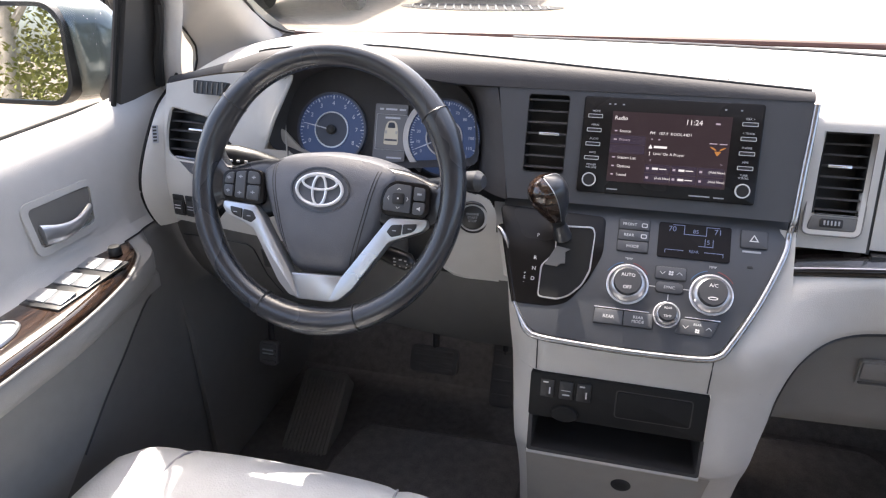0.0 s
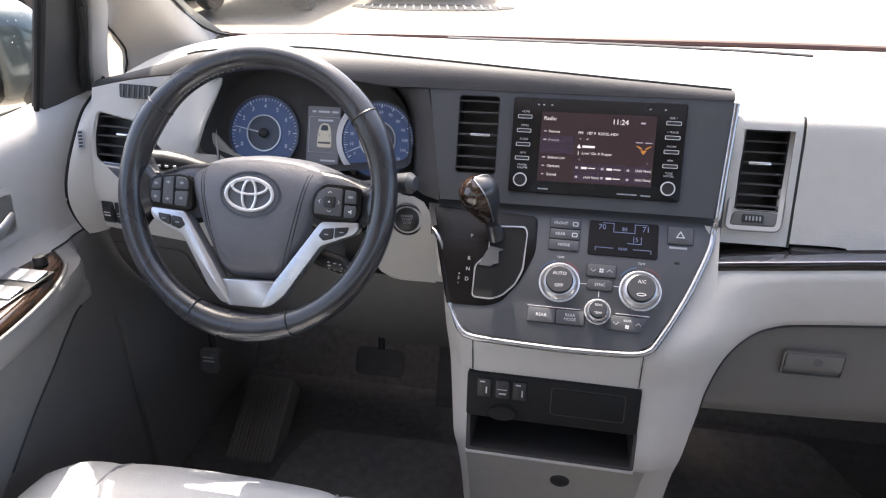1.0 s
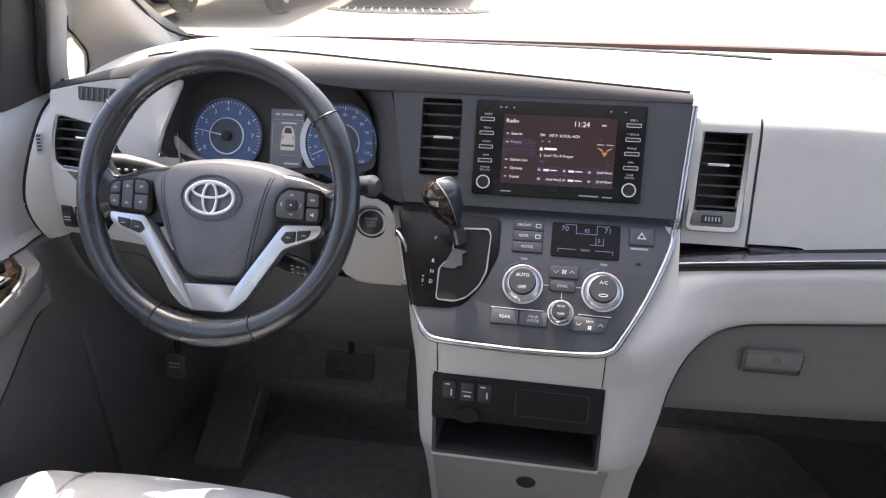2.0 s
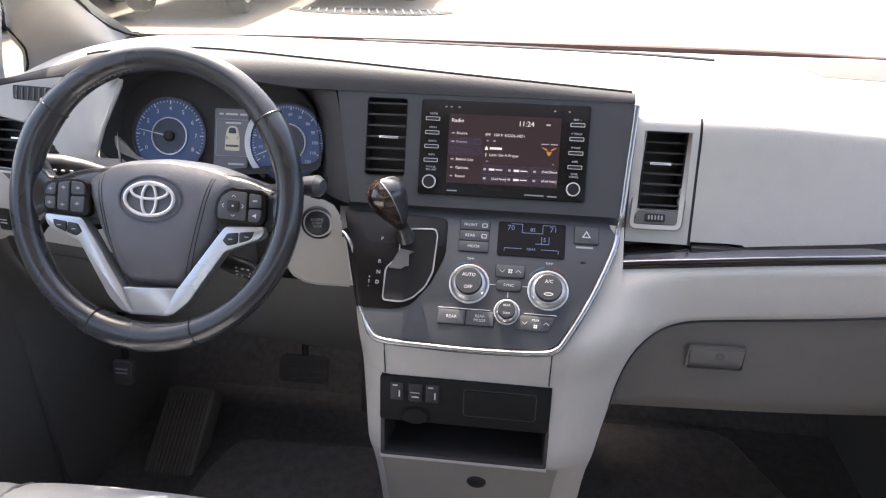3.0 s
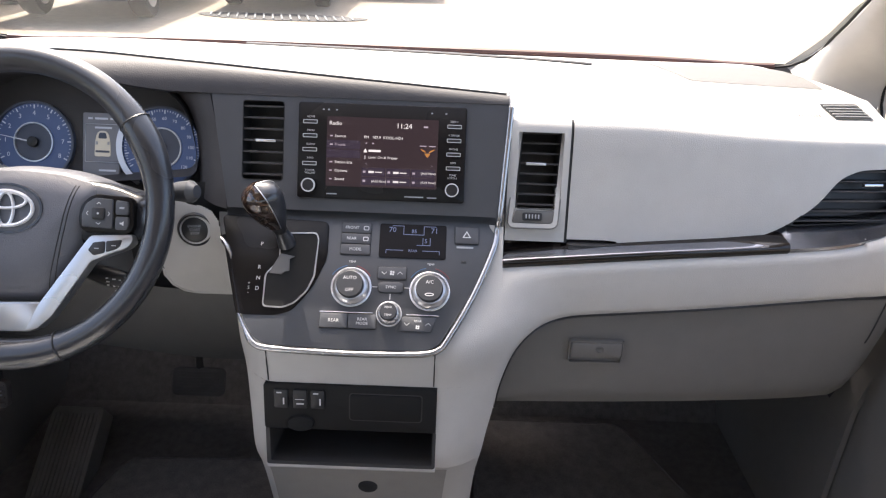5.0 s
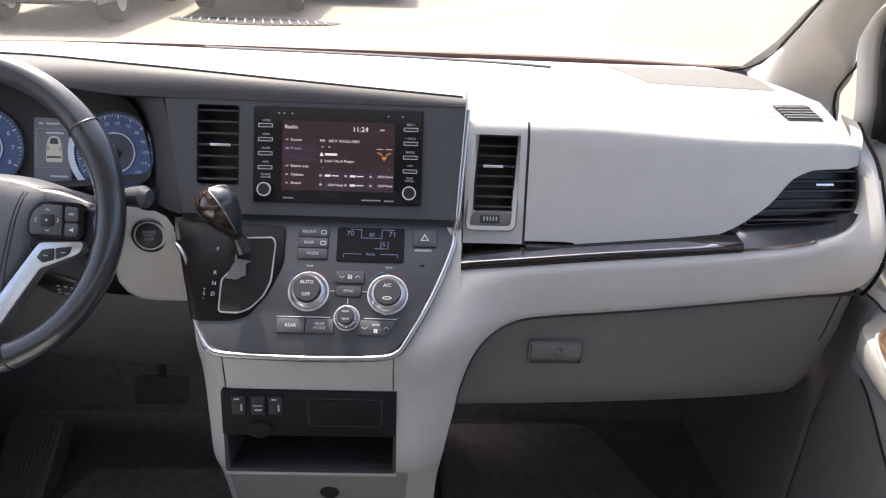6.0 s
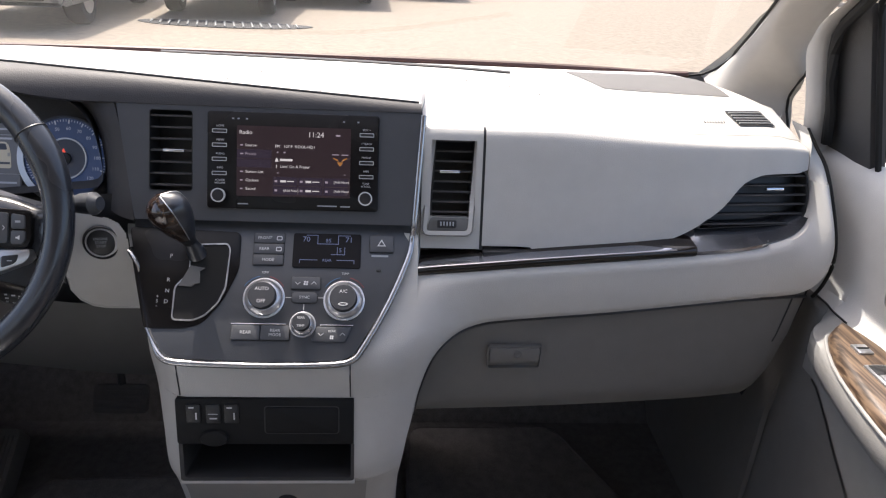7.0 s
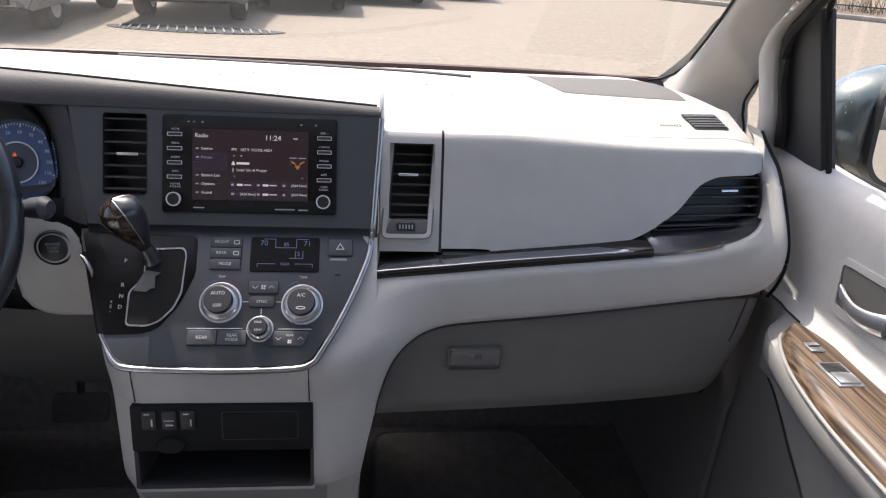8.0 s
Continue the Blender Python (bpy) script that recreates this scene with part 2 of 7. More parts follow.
def box(x0, x1, y0, y1, z0, z1, bevel=0.0, m=Matrix(), bm=None):
    own = bmesh.new()
    bmesh.ops.create_cube(own, size=1, matrix=m @ Matrix.Translation(((x0 + x1) / 2, (y0 + y1) / 2, (z0 + z1) / 2)) @ Matrix.Diagonal((x1 - x0, y1 - y0, z1 - z0, 1)))
    if bevel:
        bmesh.ops.bevel(own, geom=own.edges[:], offset=bevel, segments=2, profile=0.5, affect="EDGES")
    if bm is None:
        return own
    me = bpy.data.meshes.new("tmp")
    own.to_mesh(me)
    own.free()
    bm.from_mesh(me)
    bpy.data.meshes.remove(me)
    return bm


def lettering(name, text, size, m, mat, parent, label="", align="CENTER"):
    cu = bpy.data.curves.new("tmp", "FONT")
    cu.body, cu.size, cu.align_x, cu.align_y, cu.resolution_u, cu.extrude = text, size, align, "CENTER", 2, 0.0001
    ob = bpy.data.objects.new("tmp", cu)
    me = bpy.data.meshes.new_from_object(ob)
    bpy.data.objects.remove(ob)
    me.transform(m)
    me.materials.clear()
    me.materials.append(mat)
    out = new(name, me)
    out.parent = parent
    if label:
        out["label"] = label
    return out


def smooth(a, b, x):
    u = min(1, max(0, (x - a) / (b - a)))
    return u * u * (3 - 2 * u)


def curve(x, knots):
    """A value at x on the line through knots (x, value), eased by a cubic."""
    if x <= knots[0][0]:
        return knots[0][1]
    if x >= knots[-1][0]:
        return knots[-1][1]
    for i in range(len(knots) - 1):
        (x0, y0), (x1, y1) = knots[i], knots[i + 1]
        if x <= x1:
            xm, ym = knots[i - 1] if i else (2 * x0 - x1, 2 * y0 - y1)
            xp, yp = knots[i + 2] if i + 2 < len(knots) else (2 * x1 - x0, 2 * y1 - y0)
            m0, m1 = (y1 - ym) / (x1 - xm), (yp - y0) / (xp - x0)
            h = x1 - x0
            u = (x - x0) / h
            return (2 * u**3 - 3 * u**2 + 1) * y0 + (u**3 - 2 * u**2 + u) * h * m0 + (3 * u**2 - 2 * u**3) * y1 + (u**3 - u**2) * h * m1


def steps(a, b, n):
    return [a + (b - a) * i / n for i in range(n + 1)]


# bases: the screen's panel, the climate panel, the wheel, the cubby, the passenger's vent, the instruments
PA = basis((0, 0.898, 0.813), (1, 0, 0), (0, 0.40, 1))
PB = basis((0, 0.908, 0.813), (1, 0, 0), (0, 0.914, 1))
PW = basis((-0.429, 0.8179, 0.8505), (1, 0, 0), (0, 0.475, 1))
PC = basis((0, 0.790, 0.60), (1, 0, 0), (0, 0.16, 1))
PV = basis((0.238, 0.940, 0.883), (1, 0, 0), (0, 0.47, 1))
PG = basis((-0.36, 0.976, 0.873), (1, 0, 0), (0, 0.40, 1))


# ---- outside ----
GROUND = -0.28
bm = bmesh.new()
bmesh.ops.create_grid(bm, x_segments=40, y_segments=40, size=1500)
bmesh.ops.translate(bm, verts=bm.verts, vec=(0, 0, GROUND))
tagged(part("ground", bm, ASPHALT, smooth=False), "sun-bleached tan asphalt of an open parking lot", "ground", kind="structure")

# ---- the van's shell ----
shell = []


def structure(name, bm, mat, label, category):
    return tagged(part(name, bm, mat), label, category, kind="structure")


bm = box(-0.9, 0.9, -2.6, 1.22, 0.06, 0.12)
rows = [[(x, y, z) for x in (-0.9, 0.9)] for y, z in ((1.2, 0.12), (1.36, 0.122), (1.52, 0.30), (1.56, 0.62), (1.50, 0.95))]
loft(rows, bm)
structure("floor", bm, CARPET, "charcoal carpeted van floor and sloping toe board", "floor")
bm = loft([[(x, y, z - 0.04 * (x / 0.75) ** 2) for x in steps(-0.78, 0.78, 8)] for y, z in ((0.50, 1.46), (0.2, 1.52), (-0.6, 1.54), (-1.8, 1.53), (-2.6, 1.46))], thick=0.04)
structure("ceiling", bm, HEADLINER, "beige fabric headliner over the cabin", "ceiling")
# unseen rear and side trim, made pale to bounce more light into the cabin
bm = box(-0.9, 0.9, -2.66, -2.6, 0.06, 0.95)
structure("wall_rear", bm, CABIN, "grey tailgate trim below the rear window", "wall")
for sgn, nm in ((-1, "wall_west"), (1, "wall_east")):
    bm = box(sgn * 0.90 - 0.03, sgn * 0.90 + 0.03, -2.6, 0.30, 0.06, 0.90)
    for y in (-0.25, -1.5, -2.5):
        box(sgn * 0.84 - 0.04, sgn * 0.84 + 0.04, y - 0.06, y + 0.06, 0.85, 1.48, bm=bm)
    box(sgn * 0.80 - 0.05, sgn * 0.80 + 0.05, -2.6, 0.48, 1.44, 1.52, bm=bm)
    structure(nm, bm, CABIN, "grey side trim and window posts of the cabin", "wall")

# ---- windscreen ----
def glass_at(y):
    return 0.975 + (1.345 - y) * 0.62


def half_width(y):
    return curve(y, [(0.50, 0.602), (0.80, 0.668), (1.08, 0.725), (1.136, 0.738), (1.20, 0.751), (1.29, 0.764), (1.345, 0.768)])


bm = loft([[(u * half_width(y), y, glass_at(y) + 0.0) for u in steps(-1, 1, 10)] for y in steps(1.345, 0.50, 6)])
pane = part("pane", bm, CAR_GLASS, None, "clear windscreen glass")
pane.visible_shadow = False
win = tagged(thing("window_1", "", ""), "wide raked windscreen with a dark lower seal", "windscreen", kind="structure")
pane.parent = win
corner = [(0.7635, 1.275), (0.7630, 1.302), (0.7580, 1.326), (0.7450, 1.345), (0.7200, 1.354), (0.6800, 1.356)]
line = [(-x, y) for x, y in corner] + [(u * 0.63, 1.340 + 0.013 * abs(u) ** 4) for u in steps(-1, 1, 20)] + corner[::-1]
part("seal", tube([(x, y, glass_at(y) - 0.001) for x, y in line[4:-4]], 0.0078, 8, flat=0.9), SEALANT, win, "thin brown-black seal along the windscreen's base")
for sgn in (-1, 1):
    pts = [(sgn * (half_width(y) - 0.002), y) for y in steps(0.52, 1.25, 12)] + [(sgn * x, y) for x, y in corner]
    part("side_seal", tube([(x, y, glass_at(y) - 0.002) for x, y in pts], 0.0026, 7), RUBBER, win, "black seal down the windscreen's side")
rng = random.Random(31)
bm = bmesh.new()
for _ in range(90):
    x, y, r = -rng.uniform(0.34, 0.70), rng.uniform(1.16, 1.33), rng.uniform(0.0006, 0.0017)
    lathe([(r, 0), (r * 0.8, r * 0.35), (r * 0.2, r * 0.5)], basis((x, y, glass_at(y) + 0.001), (1, 0, 0), (0, 1, -0.62)), 7, bm)
drops = part("water_drops", bm, CAR_GLASS, None)
drops.visible_shadow = False
tagged(drops, "small water drops drying on the windscreen", "water drops", kind="stuff")
part("header", box(-0.62, 0.62, 0.42, 0.53, 1.43, 1.49, 0.01), HEADLINER, win, "beige header rail above the windscreen")

# ---- pillars, quarter windows, doors ----
def side(sgn, nm):
    def P(x, y, z):
        return (sgn * x, y, z)

    # windscreen pillar trim
    pil = thing("trim_" + nm, "beige windscreen pillar trim beside the small quarter window", "pillar trim", kind="structure")
    inner = [(0.750, 1.340, 0.960), (0.758, 1.30, 0.996), (0.755, 1.24, 1.034), (0.741, 1.155, 1.086), (0.724, 1.075, 1.135), (0.667, 0.80, 1.306), (0.602, 0.50, 1.490)]
    outer = [(0.800, 1.102, 0.905), (0.795, 1.103, 0.955), (0.787, 1.095, 0.985), (0.779, 1.062, 1.020), (0.766, 1.035, 1.105), (0.725, 0.76, 1.29), (0.665, 0.46, 1.47)]
    eye = Vector((0.1847, 0.0177, 1.1947) if sgn > 0 else (0.0311, 0.0, 1.2))

    def out_by(p, f):
        return tuple(eye + (Vector(p) - eye) * f)

    outer = [out_by(p, f) for p, f in zip(outer, (1.10, 1.10, 1.10, 1.10, 1.06, 1.0, 1.0))]
    rows = []
    for k in steps(0, 6, 24):
        a = Vector([curve(k, [(i, p[c]) for i, p in enumerate(inner)]) for c in range(3)])
        b = Vector([curve(k, [(i, p[c]) for i, p in enumerate(outer)]) for c in range(3)])
        row = []
        for u in steps(-0.15, 1.05, 14):
            p = a.lerp(b, u)
            swell = (0.020 + 0.020 * (1 - smooth(0, 3.0, k))) * curve(min(1, max(0, u)), [(0, 0), (0.14, 0.72), (0.27, 1), (0.5, 0.70), (0.75, 0.32), (1, 0)]) - (0.03 if u < 0 else 0.012 if u > 1 else 0)
            p = p + Vector((-0.6, -0.75, 0.15)).normalized() * swell
            row.append(P(*p))
        rows.append(row)
    part("pillar_trim", loft(rows), PILLAR, pil)
    # post between quarter window and door, running up into the pillar
    left = [(0.812, 1.072, 0.895), (0.805, 1.067, 0.93), (0.795, 1.061, 0.973), (0.785, 1.064, 1.021), (0.776, 1.065, 1.06), (0.772, 1.052, 1.082), (0.766, 1.025, 1.109), (0.757, 0.956, 1.15), (0.72, 0.72, 1.305), (0.66, 0.45, 1.475)]
    right = [(0.827, 1.049, 0.895), (0.82, 1.044, 0.928), (0.809, 1.038, 0.979), (0.80, 1.042, 1.022), (0.791, 1.042, 1.064), (0.785, 1.035, 1.089), (0.781, 1.018, 1.109), (0.772, 0.959, 1.15), (0.735, 0.72, 1.295), (0.68, 0.45, 1.465)]
    rows = []
    for k in steps(0, 9, 40):
        a = Vector([curve(k, [(i, p[c]) for i, p in enumerate(left)]) for c in range(3)])
        b = Vector([curve(k, [(i, p[c]) for i, p in enumerate(right)]) for c in range(3)])
        row = [P(a.x + 0.03, a.y + 0.016, a.z)]
        for u in steps(0, 1, 6):
            p = a.lerp(b, u)
            row.append(P(p.x - 0.004 * math.sin(math.pi * u), p.y - 0.003 * math.sin(math.pi * u), p.z))
        row.append(P(b.x + 0.025, b.y + 0.004, b.z))
        rows.append(row)
    part("quarter_post", loft(rows), PILLAR, pil, "slim beige post behind the quarter window")
    part("post_seal", tube([P(x + 0.0075, y - 0.010, z) for x, y, z in right[1:]], 0.0082, 8), RUBBER, pil, "black seal round the door opening")
    gl = part("quarter_pane", loft([[P(0.885, 1.00, 0.86), P(0.885, 1.30, 0.86)], [P(0.845, 0.95, 1.22), P(0.850, 1.12, 1.15)]]), CAR_GLASS, pil, "small clear quarter window")
    gl.visible_shadow = False
    pts = [P(*out_by(p, 1.10)) for p in ((0.800, 1.100, 0.920), (0.798, 1.097, 0.938), (0.794, 1.104, 0.959), (0.788, 1.099, 0.983), (0.783, 1.078, 1.006), (0.779, 1.054, 1.026), (0.775, 1.040, 1.050))]
    part("quarter_seal", tube(pts, 0.0024, 6), RUBBER, pil)

    door = thing("door_" + ("1" if sgn < 0 else "2"), "", "")
    tagged(door, "pale grey front door panel with a mid grey lower half and wood-trimmed armrest", "car door", kind="structure")

    def lip_x(y):
        """The armrest's inner side, out to the rounded nose."""
        return curve(y, [(0.25, 0.727), (0.60, 0.727), (0.66, 0.7300), (0.71, 0.7370), (0.753, 0.7445), (0.787, 0.7515), (0.82, 0.7590), (0.847, 0.7665), (0.865, 0.7755), (0.881, 0.7880), (0.893, 0.8050), (0.905, 0.8200)])

    def wood_x(y):
        """The veneer's inner edge."""
        return curve(y, [(0.25, 0.7275), (0.60, 0.7285), (0.66, 0.7326), (0.71, 0.7397), (0.753, 0.7486), (0.787, 0.7586), (0.815, 0.7690), (0.835, 0.7800), (0.848, 0.7950), (0.852, 0.8060)])

    def wall(z):
        return 0.80 + 0.005 * smooth(0.04, 0.25, z)

    def skin(y):
        arm = 1 - smooth(0.890, 0.908, y)
        xi = lip_x(min(y, 0.905))
        lip = [(wall(0.6), 0.602), (min(0.801, xi + 0.036), 0.632), (xi + 0.011, 0.645), (xi + 0.002, 0.660), (xi + 0.0005, 0.682), (xi + 0.003, 0.690), (max(xi + 0.008, wood_x(min(y, 0.850)) + 0.003), 0.697), (0.818, 0.709)]
        flat = [(wall(0.6), 0.602), (0.8055, 0.625), (0.8060, 0.645), (0.807, 0.665), (0.808, 0.688), (0.8095, 0.700), (0.811, 0.705), (0.818, 0.712)]
        top = [(0.836, 0.722), (0.841, 0.740), (0.8435, 0.78), (0.8450, 0.82), (0.8470, 0.850), (0.8520, 0.876), (0.8630, 0.897), (0.882, 0.907), (0.905, 0.906), (0.93, 0.89)]
        mid = [(a[0] * arm + b[0] * (1 - arm), a[1] * arm + b[1] * (1 - arm)) for a, b in zip(lip, flat)]
        fwd = smooth(0.90, 1.08, y)
        return [(x - 0.03 * fwd * (z > 0.72), z + 0.022 * fwd * smooth(0.80, 0.90, z) * (y > 0.9)) for x, z in mid + top]

    ys = steps(0.25, 0.75, 14) + steps(0.765, 0.835, 6) + steps(0.845, 0.910, 12) + steps(0.925, 1.06, 8)

    def split(y):
        return curve(y, [(0.25, 0.10), (0.50, 0.31), (0.65, 0.435), (0.7225, 0.497), (0.781, 0.541), (0.82, 0.573), (0.868, 0.602), (1.1, 0.602)])

    part("lower_panel", loft([[P(wall(z), y, z) for z in steps(split(y), 0.602, 5)] for y in ys if y < 0.871]), DOORLOW, door, "mid grey lower door panel")
    bm = loft([[P(wall(z) - 0.0015, y, z) for z in steps(0.04, split(y), 6)] for y in ys])
    loft([[P(x - 0.001, y, z) for x, z in skin(y)[:8]] for y in ys if y > 0.895], bm)
    part("kick_pad", bm, LOWER, door, "charcoal pad at the door's lower front")
    part("pad_edge", tube([P(wall(z) - 0.003, y, z) for y, z in ((y, split(y)) for y in steps(0.65, 0.868, 16))], 0.0016, 5), BLACK, door, "dark joint along the pad")
    part("armrest", loft([[P(x, y, z) for x, z in skin(y)[:8]] for y in ys if y < 0.911]), ARMREST, door, "mid grey armrest and its rounded nose")
    part("upper_panel", loft([[P(x, y, z) for x, z in skin(y)[7:]] for y in ys]), SILL, door, "pale grey grained upper door panel")
    part("panel_joint", tube([P(skin(y)[7][0] - 0.001, y, skin(y)[7][1] + 0.001) for y in steps(0.855, 0.935, 12)], 0.0016, 5), BLACK, door)
    part("outer_skin", loft([[P(0.93, y, z) for z in (0.02, 0.5, 0.89)] for y in (0.25, 0.7, 1.1)], thick=0.01), LOWER, door)

    # sill glass run and seal
    part("window_seal", tube([P(0.908, y, 0.9065) for y in steps(0.25, 0.97, 8)], 0.004, 6), RUBBER, door)
    gl = part("window_pane", loft([[P(0.906, y, 0.90), P(0.80, y - 0.10, 1.42)] for y in (0.25, 0.7, 1.0)]), CAR_GLASS, door, "clear door window glass")
    gl.visible_shadow = False
    # dark sail trim at the window's front
    rows = []
    for z in steps(0.900, 1.138, 14):
        a = curve(z, [(0.90, 0.963), (0.954, 0.970), (1.074, 0.985), (1.14, 0.992)])
        b = curve(z, [(0.90, 1.060), (0.976, 1.055), (1.050, 1.061), (1.088, 1.050), (1.11, 1.029), (1.138, 0.996)])
        xa, xb = 0.862 - 0.22 * (z - 0.905), 0.836 - 0.22 * (z - 0.93)
        rows.append([P(xa + 0.022, a, z), P(xa, a + 0.003, z), P(xa * 0.7 + xb * 0.3 - 0.002, a * 0.7 + b * 0.3, z), P(xa * 0.3 + xb * 0.7 - 0.001, a * 0.3 + b * 0.7, z), P(xb, b, z), P(xb + 0.02, b + 0.006, z)])
    part("sail_trim", loft(rows), SAIL, door, "dark grey triangular mirror-corner trim")
    part("run_channel", tube([Vector(r[1]) + Vector(P(0.008, -0.008, 0)) for r in rows] + [P(0.79, 0.93, 1.20), P(0.70, 0.50, 1.44)], 0.0048, 6), RUBBER, door, "black window run channel")
    part("sail_seal", tube([r[4] for r in rows], 0.0032, 6), RUBBER, door, "black door seal")

    # pull handle in its bowl
    def L(y, z, d):
        """A point of the door by its place along and up, d proud of the panel."""
        x = 0.8435 + 0.075 * (z - 0.787)
        return P(x - d, y, z)
    def plate(outline, d0, d1, mat, name, label="", parent=door):
        bm = bmesh.new()
        lo = [bm.verts.new(L(y, z, d0)) for y, z in outline]
        hi = [bm.verts.new(L(y, z, d1)) for y, z in outline]
        n = len(outline)
        for i in range(n):
            bm.faces.new((lo[i], lo[(i + 1) % n], hi[(i + 1) % n], hi[i]))
        bm.faces.new(hi)
        bm.faces.new(lo[::-1])
        return part(name, bm, mat, parent, label)
    outer = rounded([(0.700, 0.832), (0.846, 0.825), (0.832, 0.745), (0.706, 0.748)], 0.018, 5)
    mid = rounded([(0.712, 0.822), (0.836, 0.816), (0.824, 0.757), (0.716, 0.760)], 0.010, 5)
    bm = bmesh.new()
    n = len(outer)
    vs = [[bm.verts.new(L(y, z, d)) for y, z in o] for o, d in ((outer, -0.002), (outer, 0.004), (mid, 0.0045), (mid, 0.0015))]
    for a, b in zip(vs, vs[1:]):
        for i in range(n):
            bm.faces.new((a[i], a[(i + 1) % n], b[(i + 1) % n], b[i]))
    rim = part("handle_bezel", bm, SILL, door, "pale grey raised bezel of the door handle")
    # flat plate, not hollow; the recess's shade is its taupe colour
    plate(rounded([(0.714, 0.820), (0.834, 0.814), (0.822, 0.759), (0.718, 0.762)], 0.009, 5), 0.0006, 0.0016, TAUPE, "handle_shade_plate", "flat taupe plate with the handle recess's shade put into its colour", rim)
    rows = []
    for k in steps(0, 1, 12):
        y = 0.722 + 0.102 * k
        zc = curve(k, [(0, 0.786), (0.3, 0.778), (0.6, 0.777), (1, 0.786)])
        hh = curve(k, [(0, 0.016), (0.35, 0.012), (1, 0.006)])
        d = 0.004 + 0.010 * math.sin(math.pi * min(1, k * 0.9 + 0.1))
        rows.append([L(y, zc + hh * math.cos(a) - hh * 0.4, d + 0.005 * math.sin(a)) for a in steps(0, 2 * math.pi, 10)[:-1]])
    part("handle_lever", loft(rows, closed=True, caps=True), SILVER, rim, "satin silver inside door lever")

    # armrest veneer and switches
    rows = []
    for y in steps(0.25, 0.80, 24) + steps(0.81, 0.852, 16):
        xi = wood_x(y)
        xo = curve(y, [(0.25, 0.833), (0.70, 0.833), (0.755, 0.827), (0.81, 0.8196), (0.852, 0.8085)])
        w = xo - xi
        rows.append([P(xi - 0.0002, y, 0.688), P(xi + min(0.0016, w * 0.1), y, 0.6995), P(xi + min(0.0075, w * 0.2), y, 0.7065), P(xi + min(0.014, w * 0.4), y, 0.7100), P((xi + xo) / 2, y, 0.7110), P(xo, y, 0.713)])
    # same grain on both doors, in the darker tone on the driver's
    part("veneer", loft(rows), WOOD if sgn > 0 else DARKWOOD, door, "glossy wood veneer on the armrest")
    part("armrest_edge", tube([P(wood_x(y) - 0.0012, y, 0.692 + 0.006 * smooth(0.78, 0.84, y)) for y in steps(0.25, 0.80, 20) + steps(0.805, 0.852, 14)], 0.0026, 8), ARMREST, door, "pale rounded armrest edge")
    cup = rounded([P(0.768, 0.25, 0)[:2], P(0.832, 0.25, 0)[:2], P(0.832, 0.585, 0)[:2], P(0.785, 0.605, 0)[:2], P(0.766, 0.57, 0)[:2]][:: sgn], 0.02, 4)
    part("pull_cup", slab(cup, 0.706, 0.7125), DOORLOW, door, "grey pull cup")
    part("cup_rim", tube([(x, y, 0.7125) for x, y in cup], 0.0030, 6, closed=True), SILVER, door, "satin rim of the pull cup")

    def key(x0, x1, y0, y1, mat, name, label="", z=0.7115, h=0.006, parent=door):
        m = basis(P(0, 0, z), (1, 0, 0), (0, 1, 0))
        a, b = sorted((sgn * x0, sgn * x1))
        return part(name, box(a, b, y0, y1, 0, h, 0.0015, m), mat, parent, label)
    if sgn > 0:
        k = key(0.783, 0.804, 0.770, 0.792, SILVER, "lock_switch", "silver door lock switch", z=0.7095, h=0.005)
        key(0.785, 0.802, 0.780, 0.7815, BLACK, "mark", z=0.7143, h=0.0008, parent=k)
        k = key(0.772, 0.808, 0.690, 0.744, SILVER, "switch_bezel", "satin window switch bezel", z=0.7095, h=0.0040)
        key(0.7755, 0.8045, 0.7185, 0.741, BLACK, "switch_well", z=0.7125, h=0.0014, parent=k)
        key(0.7755, 0.8045, 0.6935, 0.7175, SILVER, "window_switch", "silver window switch", z=0.7125, h=0.004, parent=k)
    else:
        k = key(0.757, 0.824, 0.640, 0.788, BLACK, "switch_bezel", "black window switch panel", z=0.7095, h=0.0045)
        m = basis(P(0.798, 0.808, 0.712), (1, 0, 0), (0, 1, 0))
        part("mirror_knob", lathe([(0.0105, 0), (0.0105, 0.009), (0.0085, 0.014), (0.002, 0.0145)], m, 20), BLACK, door, "round black mirror adjuster")
        for y0 in (0.750, 0.700, 0.650):
            for x0 in (0.7605, 0.7915):
                bmk = box(-0.0148, 0.0148, -0.0150, 0.0150, 0.0, 0.005, 0.0015, basis(P(x0 + 0.0148, y0 + 0.015, 0.7130), (1, 0, 0), (0, 1, 0.09)))
                part("window_switch", bmk, SILVER, k, "silver window switch")

    # outside mirror
    mx, mz = (1.118, 0.972) if sgn < 0 else (1.092, 0.955)
    mir = thing("side_mirror", "grey-green outside mirror on the front door, speckled with drops", "side mirror")
    rows = []
    def rounder(c):
        return math.copysign(abs(c) ** (0.62 if sgn < 0 else 0.82), c)
    for y, g in ((1.046, 0.80), (1.056, 0.88), (1.075, 0.96), (1.10, 1.0), (1.13, 0.97), (1.155, 0.86), (1.172, 0.66), (1.180, 0.35)):
        rows.append([P(mx + 0.163 * g * rounder(math.cos(a)), y, mz + 0.100 * g * rounder(math.sin(a))) for a in steps(0, 2 * math.pi, 36)[:-1]])
    part("housing", loft(rows, closed=True, caps=True), PAINT, mir, "grey-green painted mirror shell")
    m = basis(P(mx + 0.012, 1.030, mz), (1, 0.05 * sgn * -1, 0), (0, 0.11, 1))
